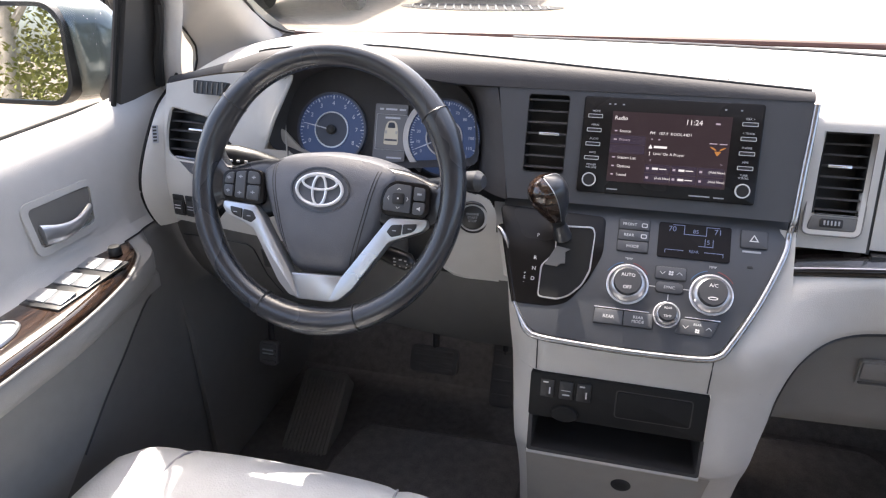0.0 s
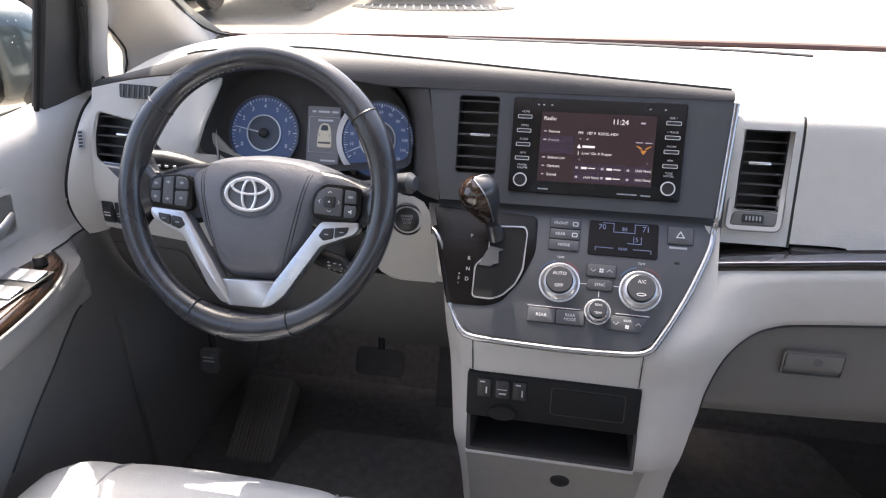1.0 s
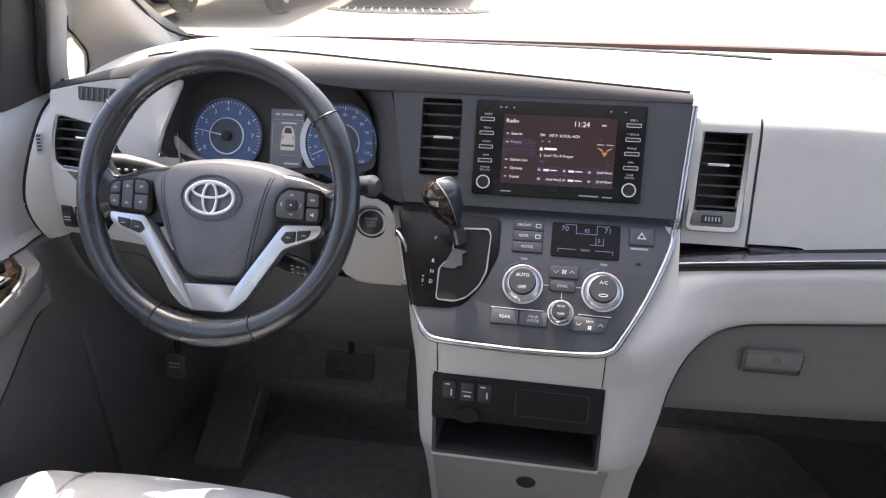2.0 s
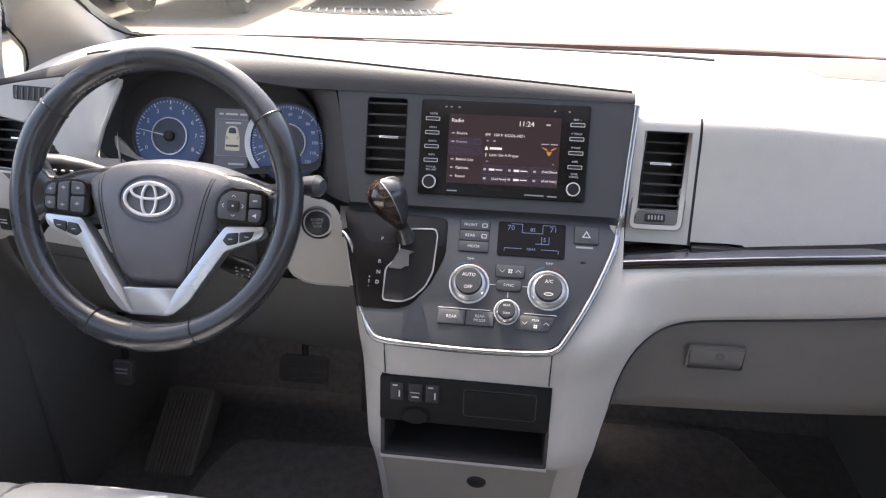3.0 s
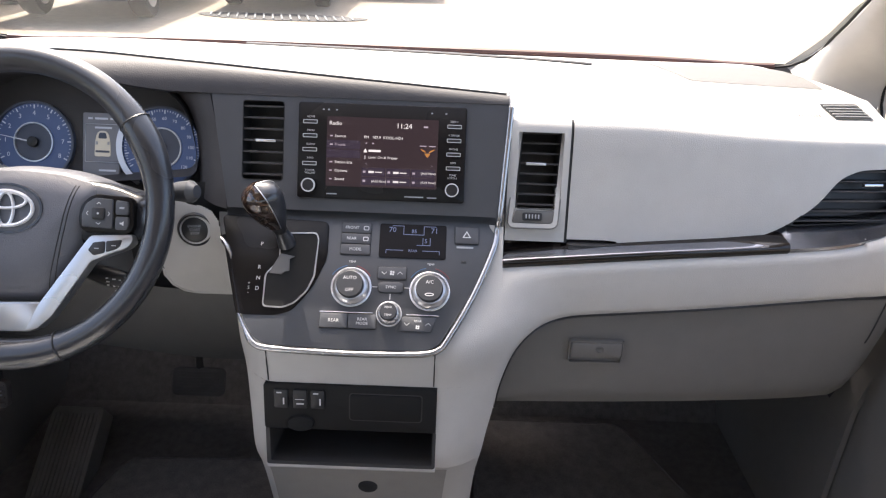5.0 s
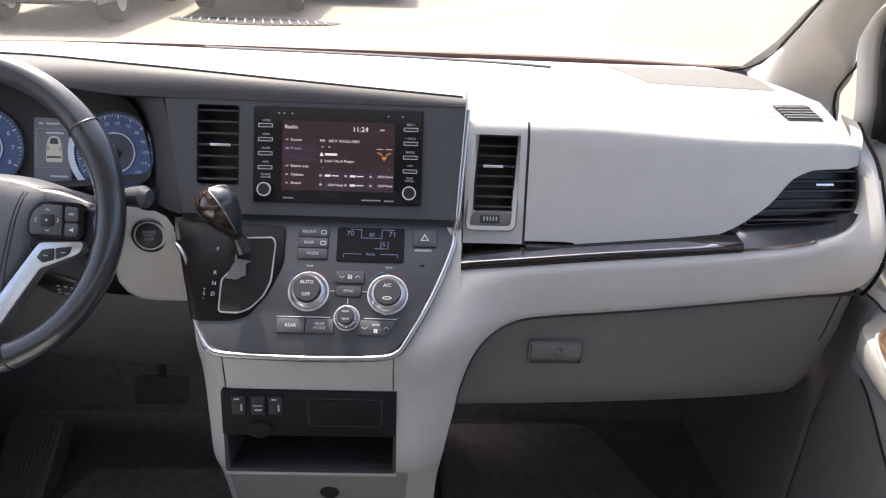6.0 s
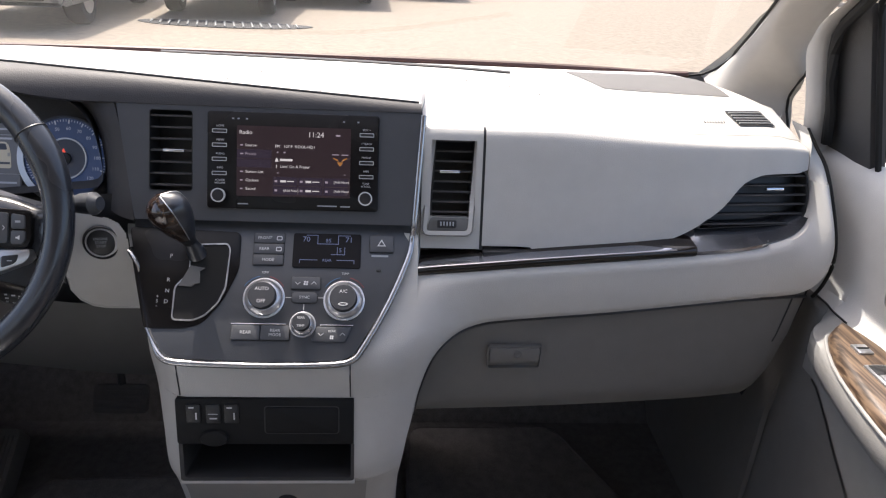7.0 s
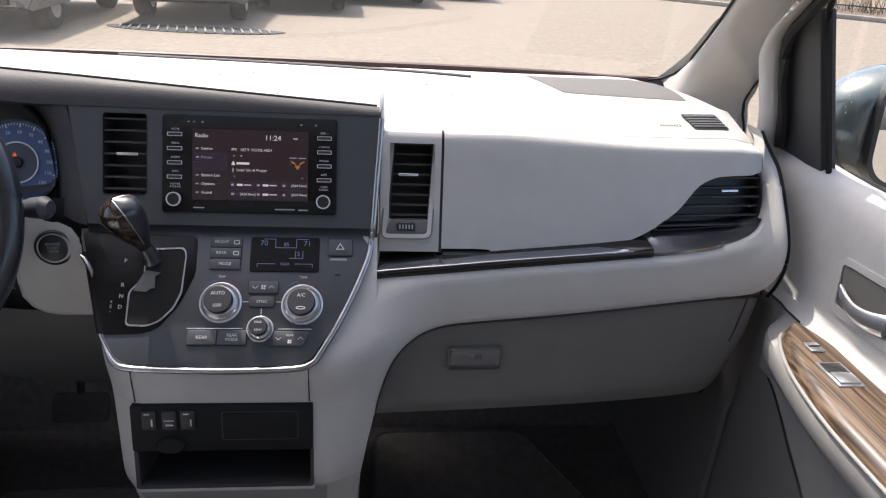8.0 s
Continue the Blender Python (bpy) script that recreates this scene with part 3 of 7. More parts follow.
    part("bezel", ring(rrect(-0.128, -0.090, 0.128, 0.090, 0.05, 8), rrect(-0.120, -0.082, 0.120, 0.082, 0.045, 8), -0.022, 0.008, m), BLACK, mir)
    part("mirror_glass", slab(rrect(-0.120, -0.082, 0.120, 0.082, 0.045, 8), 0.0, 0.003, m), MIRROR, mir, "reflecting mirror glass")
    rng = random.Random(5)
    for _ in range(18):
        a = rng.uniform(-2.6, -0.2) if rng.random() < 0.5 else rng.uniform(2.2, 3.9)
        c = P(mx - 0.160 * rng.uniform(0.86, 0.99), 1.066 + rng.uniform(-0.012, 0.03), 0.972 + 0.07 * rng.uniform(-1, 1))
        part("drop", lathe([(0.0011, 0), (0.0009, 0.0005), (0.0002, 0.0008)], basis(c, (0, 1, 0), (0, 0, 1)) if sgn < 0 else basis(c, (0, -1, 0), (0, 0, 1)), 8), CHROME, mir)
    part("arm", box(min(sgn * 0.90, sgn * 1.0), max(sgn * 0.90, sgn * 1.0), 1.07, 1.13, 0.875, 0.935, 0.015), BLACK, mir, "black mirror foot")


SAIL = material("charcoal_sail_plastic", (0.05, 0.048, 0.047), 0.6, vary=0.08, bump=0.3, bump_scale=700)
PAINT = material("grey_green_car_paint", (0.10, 0.125, 0.125), 0.25, 0.3, vary=0.05, coat=0.8)
side(-1, "west")
side(1, "east")


# ---- dashboard ----
dash = thing("dashboard", "two-tone dashboard, pale grey with a charcoal brow and slate centre", "dashboard")


def bow(x):
    """How far the face leans away towards the doors."""
    a = abs(x)
    return 0.030 * ((a - 0.25) / 0.52) ** 2 * (a > 0.25) + 0.040 * smooth(0.785, 0.818, a)


def face(u, x):
    """The passenger face's profile, u from its foot to the windscreen."""
    y = curve(u, [(0, 0.904), (1, 0.918), (2, 0.930), (3, 0.9405), (4, 0.9480), (5, 0.9600), (6, 1.004), (7, 1.06)])
    z = curve(u, [(0, 0.780), (1, 0.838), (2, 0.888), (3, 0.932), (4, 0.9500), (5, 0.9550), (6, 0.9605), (7, 0.974)])
    t = smooth(0.35, 0.74, abs(x))
    y += 0.020 * t * smooth(3, 5, u)
    z -= 0.012 * t * math.exp(-(((u - 4.5) / 1.1) ** 2))
    return (x, y + bow(x) + 0.016 * smooth(0.745, 0.779, abs(x)), z - 0.018 * smooth(0.72, 0.80, abs(x)) * smooth(0.90, 0.96, z))


def face_u(z):
    lo, hi = 0.0, 7.0
    for _ in range(30):
        mid = (lo + hi) / 2
        if face(mid, 0.3)[2] < z:
            lo = mid
        else:
            hi = mid
    return lo


def lid_foot(x):
    return curve(x, [(0.282, 0.7965), (0.352, 0.7955), (0.357, 0.7905), (0.37, 0.7900), (0.50, 0.797), (0.555, 0.806), (0.597, 0.824), (0.6365, 0.852), (0.6625, 0.883), (0.680, 0.8935), (0.70, 0.8990), (0.80, 0.9010)])


VENT_END = rounded([(-0.100, -0.0500), (0.064, -0.0440), (0.0765, -0.032), (0.0805, 0.000), (0.0775, 0.0345), (0.004, 0.0340), (-0.015, 0.027), (-0.0315, 0.0150), (-0.0580, -0.0190)], 0.010, 3)


def inside(x, y, poly):
    hit = False
    for i in range(len(poly)):
        (xa, ya), (xb, yb) = poly[i - 1], poly[i]
        if (ya > y) != (yb > y) and x < xa + (xb - xa) * (y - ya) / (yb - ya):
            hit = not hit
    return hit


def pierce(bm, poly, m):
    """Opens a skin where the outline, in the basis m, lies on it."""
    inv = m.inverted()
    gone = []
    for f in bm.faces:
        c = inv @ f.calc_center_median()
        if inside(c.x, c.y, poly):
            gone.append(f)
    bmesh.ops.delete(bm, geom=gone, context="FACES")
    return bm


EV_R = basis((0.693, 0.952, 0.869), (1, 0.09, 0), (0, 0.36, 1))
EV_L = basis((-0.691, 0.952, 0.869), (1, -0.09, 0), (0, 0.36, 1))
VENT_LEFT = rounded([(0.100, -0.050), (0.058, -0.019), (0.0315, 0.015), (0.015, 0.027), (-0.004, 0.0335), (-0.0755, 0.0445), (-0.0825, 0.000), (-0.078, -0.034), (-0.064, -0.043)], 0.010, 3)


rows = []
for x in steps(0.2835, 0.7745, 64):
    row = [face(u, x) for u in steps(face_u(lid_foot(x)), 4.9, 24)]
    a, b = Vector(row[0]), Vector(row[1])
    rows.append([tuple(a + Vector((0, 0.030, 0.004))), tuple(a + Vector((0, 0.004, -0.0005)))] + row)
rows = [[p, *r, (r[-1][0], r[-1][1] + 0.003, r[-1][2] - 0.006)] for p, *r in rows]
rows = [[(x, y + 0.03, z - 0.002) for x, y, z in rows[0]]] + rows
part("upper_glovebox_lid", loft(rows), LIGHT, dash, "pale grey upper glovebox lid")
rows = [[face(u, x) for u in steps(face_u(0.792), 4.9, 60)] for x in (0.196, 0.203, 0.2085, 0.2705, 0.2745, 0.2795)]
bm = loft(rows)
bmesh.ops.delete(bm, geom=[f for f in bm.faces if 0.2085 < f.calc_center_median().x < 0.2705 and 0.836 < f.calc_center_median().z < 0.938], context="FACES")
part("vent_surround", bm, LIGHT, dash, "pale grey surround of the passenger's centre vent")
rows = [[(face(4.95, x)[0], face(4.95, x)[1] + 0.002, face(4.95, x)[2] - 0.006)] + [face(u, x) for u in steps(4.95, 7, 10)] for x in steps(0.196, 0.778, 64)]
part("top_band", loft(rows), LIGHT, dash, "pale grey band between the lid and the dashboard top")
part("lid_gap", tube([(0.2815, face(u, 0.2815)[1] + 0.006, face(u, 0.2815)[2] - 0.003) for u in steps(0.2, 4.6, 20)], 0.005, 6), BLACK, dash, "dark joint beside the lid")


def fascia_y(x, z):
    return 0.904 + curve(z, [(0.66, 0.02), (0.72, 0.006), (0.78, 0.0), (0.838, 0.011), (0.888, 0.025), (0.926, 0.042), (0.97, 0.062)]) + bow(x)


def end_seam(z):
    """Where the dashboard's end meets the door, along the van."""
    return curve(z, [(0.690, 0.938), (0.727, 0.911), (0.763, 0.897), (0.792, 0.896), (0.823, 0.908), (0.866, 0.938), (0.906, 0.976), (0.926, 1.012), (0.945, 1.045)])


def end_inner(z, x):
    if x < 0:
        return fascia_y(x, z)
    low = 0.868 + 0.032 * ((x - 0.2) / 0.58) ** 2 + 0.10 * max(0, z - 0.74) + 0.15 * max(0, 0.70 - z)
    k = smooth(0.805, 0.885, z)
    return low * (1 - k) + face(face_u(max(z, 0.80)), x)[1] * k


for sgn in (-1, 1):
    rows = []
    for z in steps(0.712, 0.942, 40) if sgn < 0 else steps(0.880, 0.948, 16):
        row = []
        for k in steps(0, 1, 10):
            x0 = 0.776
            x = x0 + (0.7955 - x0) * k
            y = end_inner(z, sgn * x0) * (1 - k) + end_seam(z) * k - 0.0025 * math.sin(math.pi * k)
            row.append((sgn * x, y, z))
        row = [(row[0][0] - sgn * 0.001, row[0][1] + 0.03, z)] + row + [(sgn * 0.7985, end_seam(z) + 0.004, z), (sgn * 0.7995, end_seam(z) + 0.05, z)]
        rows.append(row)
    part("end_fascia", loft(rows), LIGHT, dash, "pale grey dashboard end by the door")
    part("door_seal", tube([(sgn * 0.8025, end_seam(z) + 0.006, z) for z in steps(0.716, 0.945, 40)], 0.0028, 7), RUBBER, dash, "black seal against the door")


def seam_y(x):
    if x > 0.2:
        return 1.06 + bow(x) + 0.020 * smooth(0.35, 0.74, x)
    return curve(x, [(-0.80, 1.030), (-0.70, 1.026), (-0.60, 1.016), (-0.45, 1.008), (-0.25, 0.988), (-0.08, 0.977), (0.05, 0.972), (0.193, 0.969)])


def seam_z(x):
    if x > 0.2:
        return 0.974 - 0.018 * smooth(0.72, 0.80, x)
    return curve(x, [(-0.80, 0.944), (-0.72, 0.963), (-0.66, 0.980), (-0.60, 0.997), (-0.45, 1.0105), (-0.25, 1.005), (-0.08, 0.996), (0.05, 0.9885), (0.193, 0.980)])


def bulge(x):
    return 0.010 - 0.008 * smooth(0.20, 0.60, x)


def top_z(x, y):
    y0, z0 = seam_y(x), seam_z(x)
    y1, z1 = 1.352 - 0.05 * smooth(0.60, 0.82, abs(x)), 0.972 - 0.02 * smooth(0.66, 0.82, abs(x))
    k = (y - y0) / (y1 - y0)
    return z0 + (z1 - z0) * k + bulge(x) * math.sin(math.pi * k) - 0.07 * smooth(0.748, 0.805, abs(x))


rows = []
for x in steps(-0.80, 0.193, 60) + steps(0.201, 0.81, 40):
    y0, z0 = seam_y(x), seam_z(x)
    y1, z1 = 1.352 - 0.05 * smooth(0.60, 0.82, abs(x)), 0.972 - 0.02 * smooth(0.66, 0.82, abs(x))
    rows.append([(x, y0, z0 - 0.008)] + [(x, y0 + (y1 - y0) * k, top_z(x, y0 + (y1 - y0) * k)) for k in steps(0.004, 1, 14)])
part("dash_top", loft(rows), LIGHT, dash, "pale grey dashboard top in full sun")

# added skin over the dash top, painting a shadow in its corner
rows = []
for k in steps(0, 1, 12):
    row = []
    for v in steps(0, 1, 8):
        a, b = Vector((0.463, 1.300)).lerp(Vector((0.738, 1.318)), k), Vector((0.498, 1.148)).lerp(Vector((0.703, 1.125)), k)
        p = a.lerp(b, v)
        row.append((p.x, p.y, top_z(p.x, p.y) + (0.0025 if 0 < k < 1 and 0 < v < 1 else 0.0008)))
    rows.append(row)
part("corner_shadow", loft(rows), DASH_SHADOW, dash, "thin grey skin painting the shadow on the dashboard top's corner")


def brow_z(x):
    return curve(x, [(-0.80, 0.935), (-0.72, 0.954), (-0.64, 0.967), (-0.56, 0.973), (-0.505, 0.985), (-0.403, 0.989), (-0.32, 0.975), (-0.25, 0.9695), (0.195, 0.9685)])


rows = []
for x in steps(-0.80, 0.1935, 90):
    y0, z0, y1, z1 = 0.957 + 0.05 * smooth(-0.66, -0.80, x), brow_z(x), seam_y(x) + 0.003, seam_z(x) + 0.001
    if x < -0.56:
        y0 = 0.968 + bow(x)
    row = [(x, y0 + 0.03, z0 - 0.002), (x, y0 + 0.006, z0 - 0.001), (x, y0, z0 + 0.003)]
    for k in steps(0, 1, 8)[1:]:
        row.append((x, y0 + (y1 - y0) * k ** 1.2, z0 + 0.003 + (z1 - z0 - 0.003) * (1 - (1 - k) ** 2.2)))
    row.append((x, y1 + 0.003, z1 - 0.008))
    rows.append(row)
bm = loft(rows, caps=True)
part("brow", bm, BROW, dash, "charcoal soft-touch brow over the instruments")
part("brow_stitch", tube([(x, seam_y(x) + 0.004, seam_z(x) + 0.0022) for x in steps(-0.62, 0.19, 50)], 0.0017, 5), BLACK, dash, "dark joint behind the brow")
slot = [(x, curve(x, [(-0.25, 1.276), (-0.12, 1.288), (0.0, 1.287), (0.13, 1.276), (0.354, 1.232)]), 0) for x in steps(-0.25, 0.354, 20)]
part("defroster_slot", tube([(x, y, top_z(x, y) + 0.0022) for x, y, _ in slot], 0.0045, 6, flat=0.5), BLACK, dash, "long dark defroster slot")

# driver's pale fascia
rows = []
for x in steps(-0.777, -0.185, 300):
    zt = curve(x, [(-0.81, 0.936), (-0.72, 0.956), (-0.64, 0.968), (-0.572, 0.972), (-0.54, 0.974)]) if x < -0.540 else curve(x, [(-0.540, 0.974), (-0.5385, 0.864), (-0.40, 0.862), (-0.26, 0.83), (-0.2, 0.82)])
    zb = curve(x, [(-0.81, 0.72), (-0.70, 0.715), (-0.45, 0.70), (-0.32, 0.695), (-0.28, 0.690), (-0.235, 0.672), (-0.2, 0.645), (-0.185, 0.63)])
    rows.append([(x, fascia_y(x, z) - 0.009 * smooth(-0.60, -0.555, x) * smooth(0.868, 0.885, z), z) for z in steps(zb, zt, 130)])
HOOD_CUT = [(-0.5835, 0.863), (-0.563, 0.908), (-0.5395, 0.964), (-0.5375, 0.980), (-0.530, 0.980), (-0.530, 0.863)]
skin = pierce(loft(rows), [(x * 0.99, y * 0.99) for x, y in VENT_LEFT], EV_L)
UPRIGHT = basis((0, 0.932, 0), (1, 0, 0), (0, 0, 1))
TONGUE = [(-0.2850, 0.800), (-0.2900, 0.765), (-0.2930, 0.735), (-0.2930, 0.7132), (-0.2845, 0.6965), (-0.2700, 0.6860), (-0.2515, 0.6825), (-0.2000, 0.6830), (-0.1750, 0.6830)]
skin = pierce(skin, TONGUE + [(-0.175, 0.60), (-0.445, 0.60), (-0.440, 0.800)], UPRIGHT)
skin = pierce(skin, [(-0.249, 0.827), (-0.226, 0.8235), (-0.214, 0.8175), (-0.206, 0.8065), (-0.202, 0.789), (-0.2025, 0.771), (-0.17, 0.771), (-0.17, 0.86), (-0.249, 0.86)], UPRIGHT)
# added plate closes the cut corner; the gap's darkness is its black colour
part("tongue_backing", loft([[(x, 0.936, z) for x in (-0.26, -0.20, -0.165)] for z in (0.75, 0.80, 0.85)]), MATTE, dash, "matte black plate behind the gap beside the gear gate")
# added sheet behind the cut-out; the pocket's darkness is its black colour
part("column_pocket_back", loft([[(x, 0.950 - 0.02 * (z < 0.69), z) for x in (-0.47, -0.36, -0.25)] for z in (0.655, 0.69, 0.74, 0.82)]), MATTE, dash, "matte black sheet at the back of the recess round the steering column")
part("tongue_edge", tube([(x, fascia_y(x, z) + 0.0015, z) for x, z in TONGUE[:8]], 0.0028, 6), LIGHT, dash, "pale rounded edge under the start button")
part("driver_fascia", pierce(skin, HOOD_CUT, UPRIGHT), LIGHT, dash, "pale grey driver's fascia round the outer vent")
part("hood_edge", tube([(x, fascia_y(x, z) - 0.008 * smooth(0.863, 0.885, z), z) for x, z in [(-0.5815, 0.863)] + HOOD_CUT[1:3] + [(-0.5385, 0.972)]], 0.0032, 6), LIGHT, dash, "pale rounded edge beside the instrument hood")
part("vent_edge", tube([EV_L @ Vector((x * 1.012, y * 1.012, 0.0005)) for x, y in VENT_LEFT], 0.0032, 6, closed=True), LIGHT, dash, "pale rounded edge of the driver's outer vent")

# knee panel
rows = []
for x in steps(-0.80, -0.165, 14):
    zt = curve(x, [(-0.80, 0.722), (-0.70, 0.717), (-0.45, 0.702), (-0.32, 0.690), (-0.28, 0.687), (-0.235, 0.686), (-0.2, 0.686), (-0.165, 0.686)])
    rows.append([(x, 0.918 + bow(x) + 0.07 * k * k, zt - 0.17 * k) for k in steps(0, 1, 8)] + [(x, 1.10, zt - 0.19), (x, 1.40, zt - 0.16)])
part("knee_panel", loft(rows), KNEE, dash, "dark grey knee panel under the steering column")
def knee(x, z):
    return (x, 0.9165 + bow(x) + 0.07 * max(0, (0.712 - z) / 0.17) ** 2, z)


part("fuse_lid", tube([knee(x, z) for x, z in ((-0.7733, 0.6860), (-0.7327, 0.6885), (-0.672, 0.6880), (-0.640, 0.6865), (-0.630, 0.6800), (-0.6265, 0.6680), (-0.620, 0.6223), (-0.610, 0.570))], 0.0011, 5), BLACK, dash, "fine joint of the fuse box lid")
part("hood_pull", slab(rounded([(-0.6155, 0.6815), (-0.6014, 0.6775), (-0.5972, 0.6472), (-0.612, 0.6475)], 0.003, 3), -0.008, 0.002, basis((0, knee(-0.606, 0.664)[1], 0), (1, 0, 0), (0, 0, 1)), 0.001), BLACK, dash, "small black bonnet release")


# beam under the passenger's shelf, and the centre stack's pale body, share one face
def beam_top(x):
    return curve(x, [(0.18, 0.767), (0.36, 0.784), (0.55, 0.797), (0.665, 0.805), (0.72, 0.818), (0.757, 0.842), (0.775, 0.862), (0.82, 0.90)])


def beam_foot(x):
    return curve(x, [(0.186, 0.46), (0.192, 0.56), (0.203, 0.612), (0.219, 0.651), (0.247, 0.676), (0.285, 0.688), (0.335, 0.695), (0.47, 0.706), (0.70, 0.725), (0.82, 0.726)])


def stack_y(z):
    if z > 0.69:
        return 0.912 + (z - 0.813) * 0.914
    return curve(z, [(0.10, 0.86), (0.30, 0.835), (0.42, 0.806), (0.47, 0.790), (0.50, 0.776), (0.56, 0.784), (0.62, 0.794), (0.665, 0.792), (0.69, 0.7996)])


def front(x, z):
    w = smooth(0.12, 0.30, x)
    b = 0.868 + 0.032 * max(0, (x - 0.2) / 0.58) ** 2 + 0.10 * max(0, z - 0.74) + 0.15 * max(0, 0.70 - z)
    y = stack_y(z) * (1 - w) + b * w
    return y + 0.05 * smooth(-0.115, -0.19, x) * (z < 0.72) + 0.03 * smooth(-0.115, -0.2, x) * (z >= 0.72)


rows = []
for x in steps(0.192, 0.27, 26) + steps(0.28, 0.702, 46):
    zt, zb = beam_top(x), beam_foot(x)
    row = [(x, front(x, zt) + 0.05, zt - 0.004), (x, front(x, zt) + 0.012, zt + 0.001)]
    for k in steps(0, 1, 14):
        z = zt - 0.003 + (zb - zt + 0.003) * k
        e = 0.010 * max(0, 1 - k * 7) ** 2 + 0.006 * max(0, k * 8 - 7) ** 2
        row.append((x, front(x, z) + e, z))
    row.append((x, front(x, zb) + 0.04, zb + 0.002))
    rows.append(row)
part("passenger_beam", loft(rows), LIGHT, dash, "pale grey padded beam above the glovebox")

# the beam's end, turning up into the dashboard's end by the door
hi_line = [(0.700, 0.9035, 0.8105), (0.722, 0.9080, 0.8150), (0.742, 0.9140, 0.8215), (0.758, 0.9230, 0.8300), (0.768, 0.9330, 0.8415), (0.7735, 0.9420, 0.8560), (0.7755, 0.9500, 0.8730), (0.7760, 0.9570, 0.8900)]
lo_line = [(0.700, 0.9000, 0.7255), (0.730, 0.9010, 0.7262), (0.758, 0.9005, 0.7300), (0.778, 0.8985, 0.7420), (0.7905, 0.8965, 0.7640), (0.7955, 0.8965, 0.7960), (0.7965, 0.9120, 0.8300), (0.7960, 0.9560, 0.8880)]
rows = []
for k in steps(0, 7, 42):
    a, b = (Vector([curve(k, [(i, p[c]) for i, p in enumerate(line)]) for c in range(3)]) for line in (hi_line, lo_line))
    row = [tuple(a + Vector((0, 0.03, -0.004))), tuple(a + Vector((0.0005, 0.006, -0.0005)))]
    for u in steps(0.03, 0.97, 12):
        p = a.lerp(b, u)
        y = p.y - 0.013 * math.sin(math.pi * u) ** 0.6
        flat = front(p.x, p.z) + 0.010 * max(0, 1 - u * 7) ** 2 + 0.006 * max(0, u * 8 - 7) ** 2
        row.append((p.x, flat + (y - flat) * smooth(0, 3.5, k), p.z))
    row += [tuple(b + Vector((0.001, 0.006, 0))), tuple(b + Vector((0.002, 0.04, 0.002)))]
    rows.append(row)
part("beam_end", loft(rows), LIGHT, dash, "pale grey end of the beam curving up by the door")

part("beam_joint", tube([(x, front(x, beam_foot(x)) + 0.006, beam_foot(x) - 0.0005) for x in steps(0.1925, 0.27, 30) + steps(0.275, 0.78, 40)], 0.0024, 6), BLACK, dash, "dark joint under the beam")

# lacquered shelf strip in the slot
rows = []
for x in steps(0.186, 0.590, 50):
    zt = beam_top(x)
    y = front(x, zt)
    hi = lid_foot(max(x, 0.284)) + 0.004
    yw = max(y + 0.036, face(face_u(hi), x)[1] + 0.014)
    w = 0.021 * smooth(0.186, 0.215, x) * smooth(0.595, 0.50, x) + 0.001
    rows.append([(x, y + 0.006, zt - 0.006), (x, y + 0.003, zt - 0.001), (x, y + 0.0032, zt + 0.0045), (x, y + 0.0045, zt + 0.0060), (x, y + 0.0045 + w, zt + 0.0075), (x, y + 0.006 + w, zt + 0.0085), (x, yw - 0.002, zt + 0.0125), (x, yw, zt + 0.016), (x, yw + 0.004, hi + 0.004)])
part("shelf", loft(rows), SHELF, dash, "glossy dark brown shelf strip")
rows = []
for x in steps(0.192, 0.560, 46):
    zt = beam_top(x)
    y = front(x, zt)
    w = 0.0215 * smooth(0.186, 0.205, x) * smooth(0.565, 0.50, x) + 0.0006
    rows.append([(x, y + 0.0045, zt + 0.0058), (x, y + 0.0047, zt + 0.0072), (x, y + 0.0060, zt + 0.0079), (x, y + 0.0045 + w * 0.9, zt + 0.0092), (x, y + 0.0045 + w, zt + 0.0075)])
part("shelf_edge", loft(rows), STRIP, dash, "dark metallic gloss edge of the shelf")

# lower glovebox
gb = thing("glovebox", "taupe lower glovebox with a recessed latch under the dashboard", "glovebox")
def box_end(z):
    """Where the glovebox ends beside the door, by height."""
    return curve(z, [(0.53, 0.716), (0.557, 0.727), (0.585, 0.739), (0.602, 0.7485), (0.643, 0.7615), (0.66, 0.7675), (0.684, 0.7730), (0.72, 0.7810), (0.745, 0.784)])


rows = []
for x in steps(0.186, 0.784, 60):
    zt = min(beam_foot(x) + 0.012, 0.74)
    zb = curve(x, [(0.19, 0.525), (0.5, 0.537), (0.70, 0.545), (0.79, 0.552)])
    zt = max(zt, zb + 0.01)
    row = []
    for k in steps(0, 1, 12):
        z = zt + (zb - zt) * k
        g = 0.186 + (x - 0.186) * (1 + (box_end(z) - 0.784) / 0.598 * smooth(0.40, 0.784, x))
        row.append((g, 0.880 + 0.02 * max(0, (g - 0.3) / 0.5) ** 2 + 0.012 * (1 - k) ** 2 + 0.010 * max(0, k * 6 - 5) ** 2 + 0.004 * smooth(0.775, 0.784, x), z))
    rows.append(row + [(row[-1][0], 0.93, zb - 0.004), (row[-1][0], 1.25, zb + 0.02)])
part("lid", loft(rows), TAUPE, gb, "taupe glovebox lid")
part("lid_seam", tube([(box_end(z) - 0.020 - 0.002, 0.8905 + 0.012 * ((z - 0.55) / 0.18) ** 2 + 0.0045, z) for z in steps(0.650, 0.722, 8)], 0.0012, 5), BLACK, gb, "fine joint near the glovebox's end")
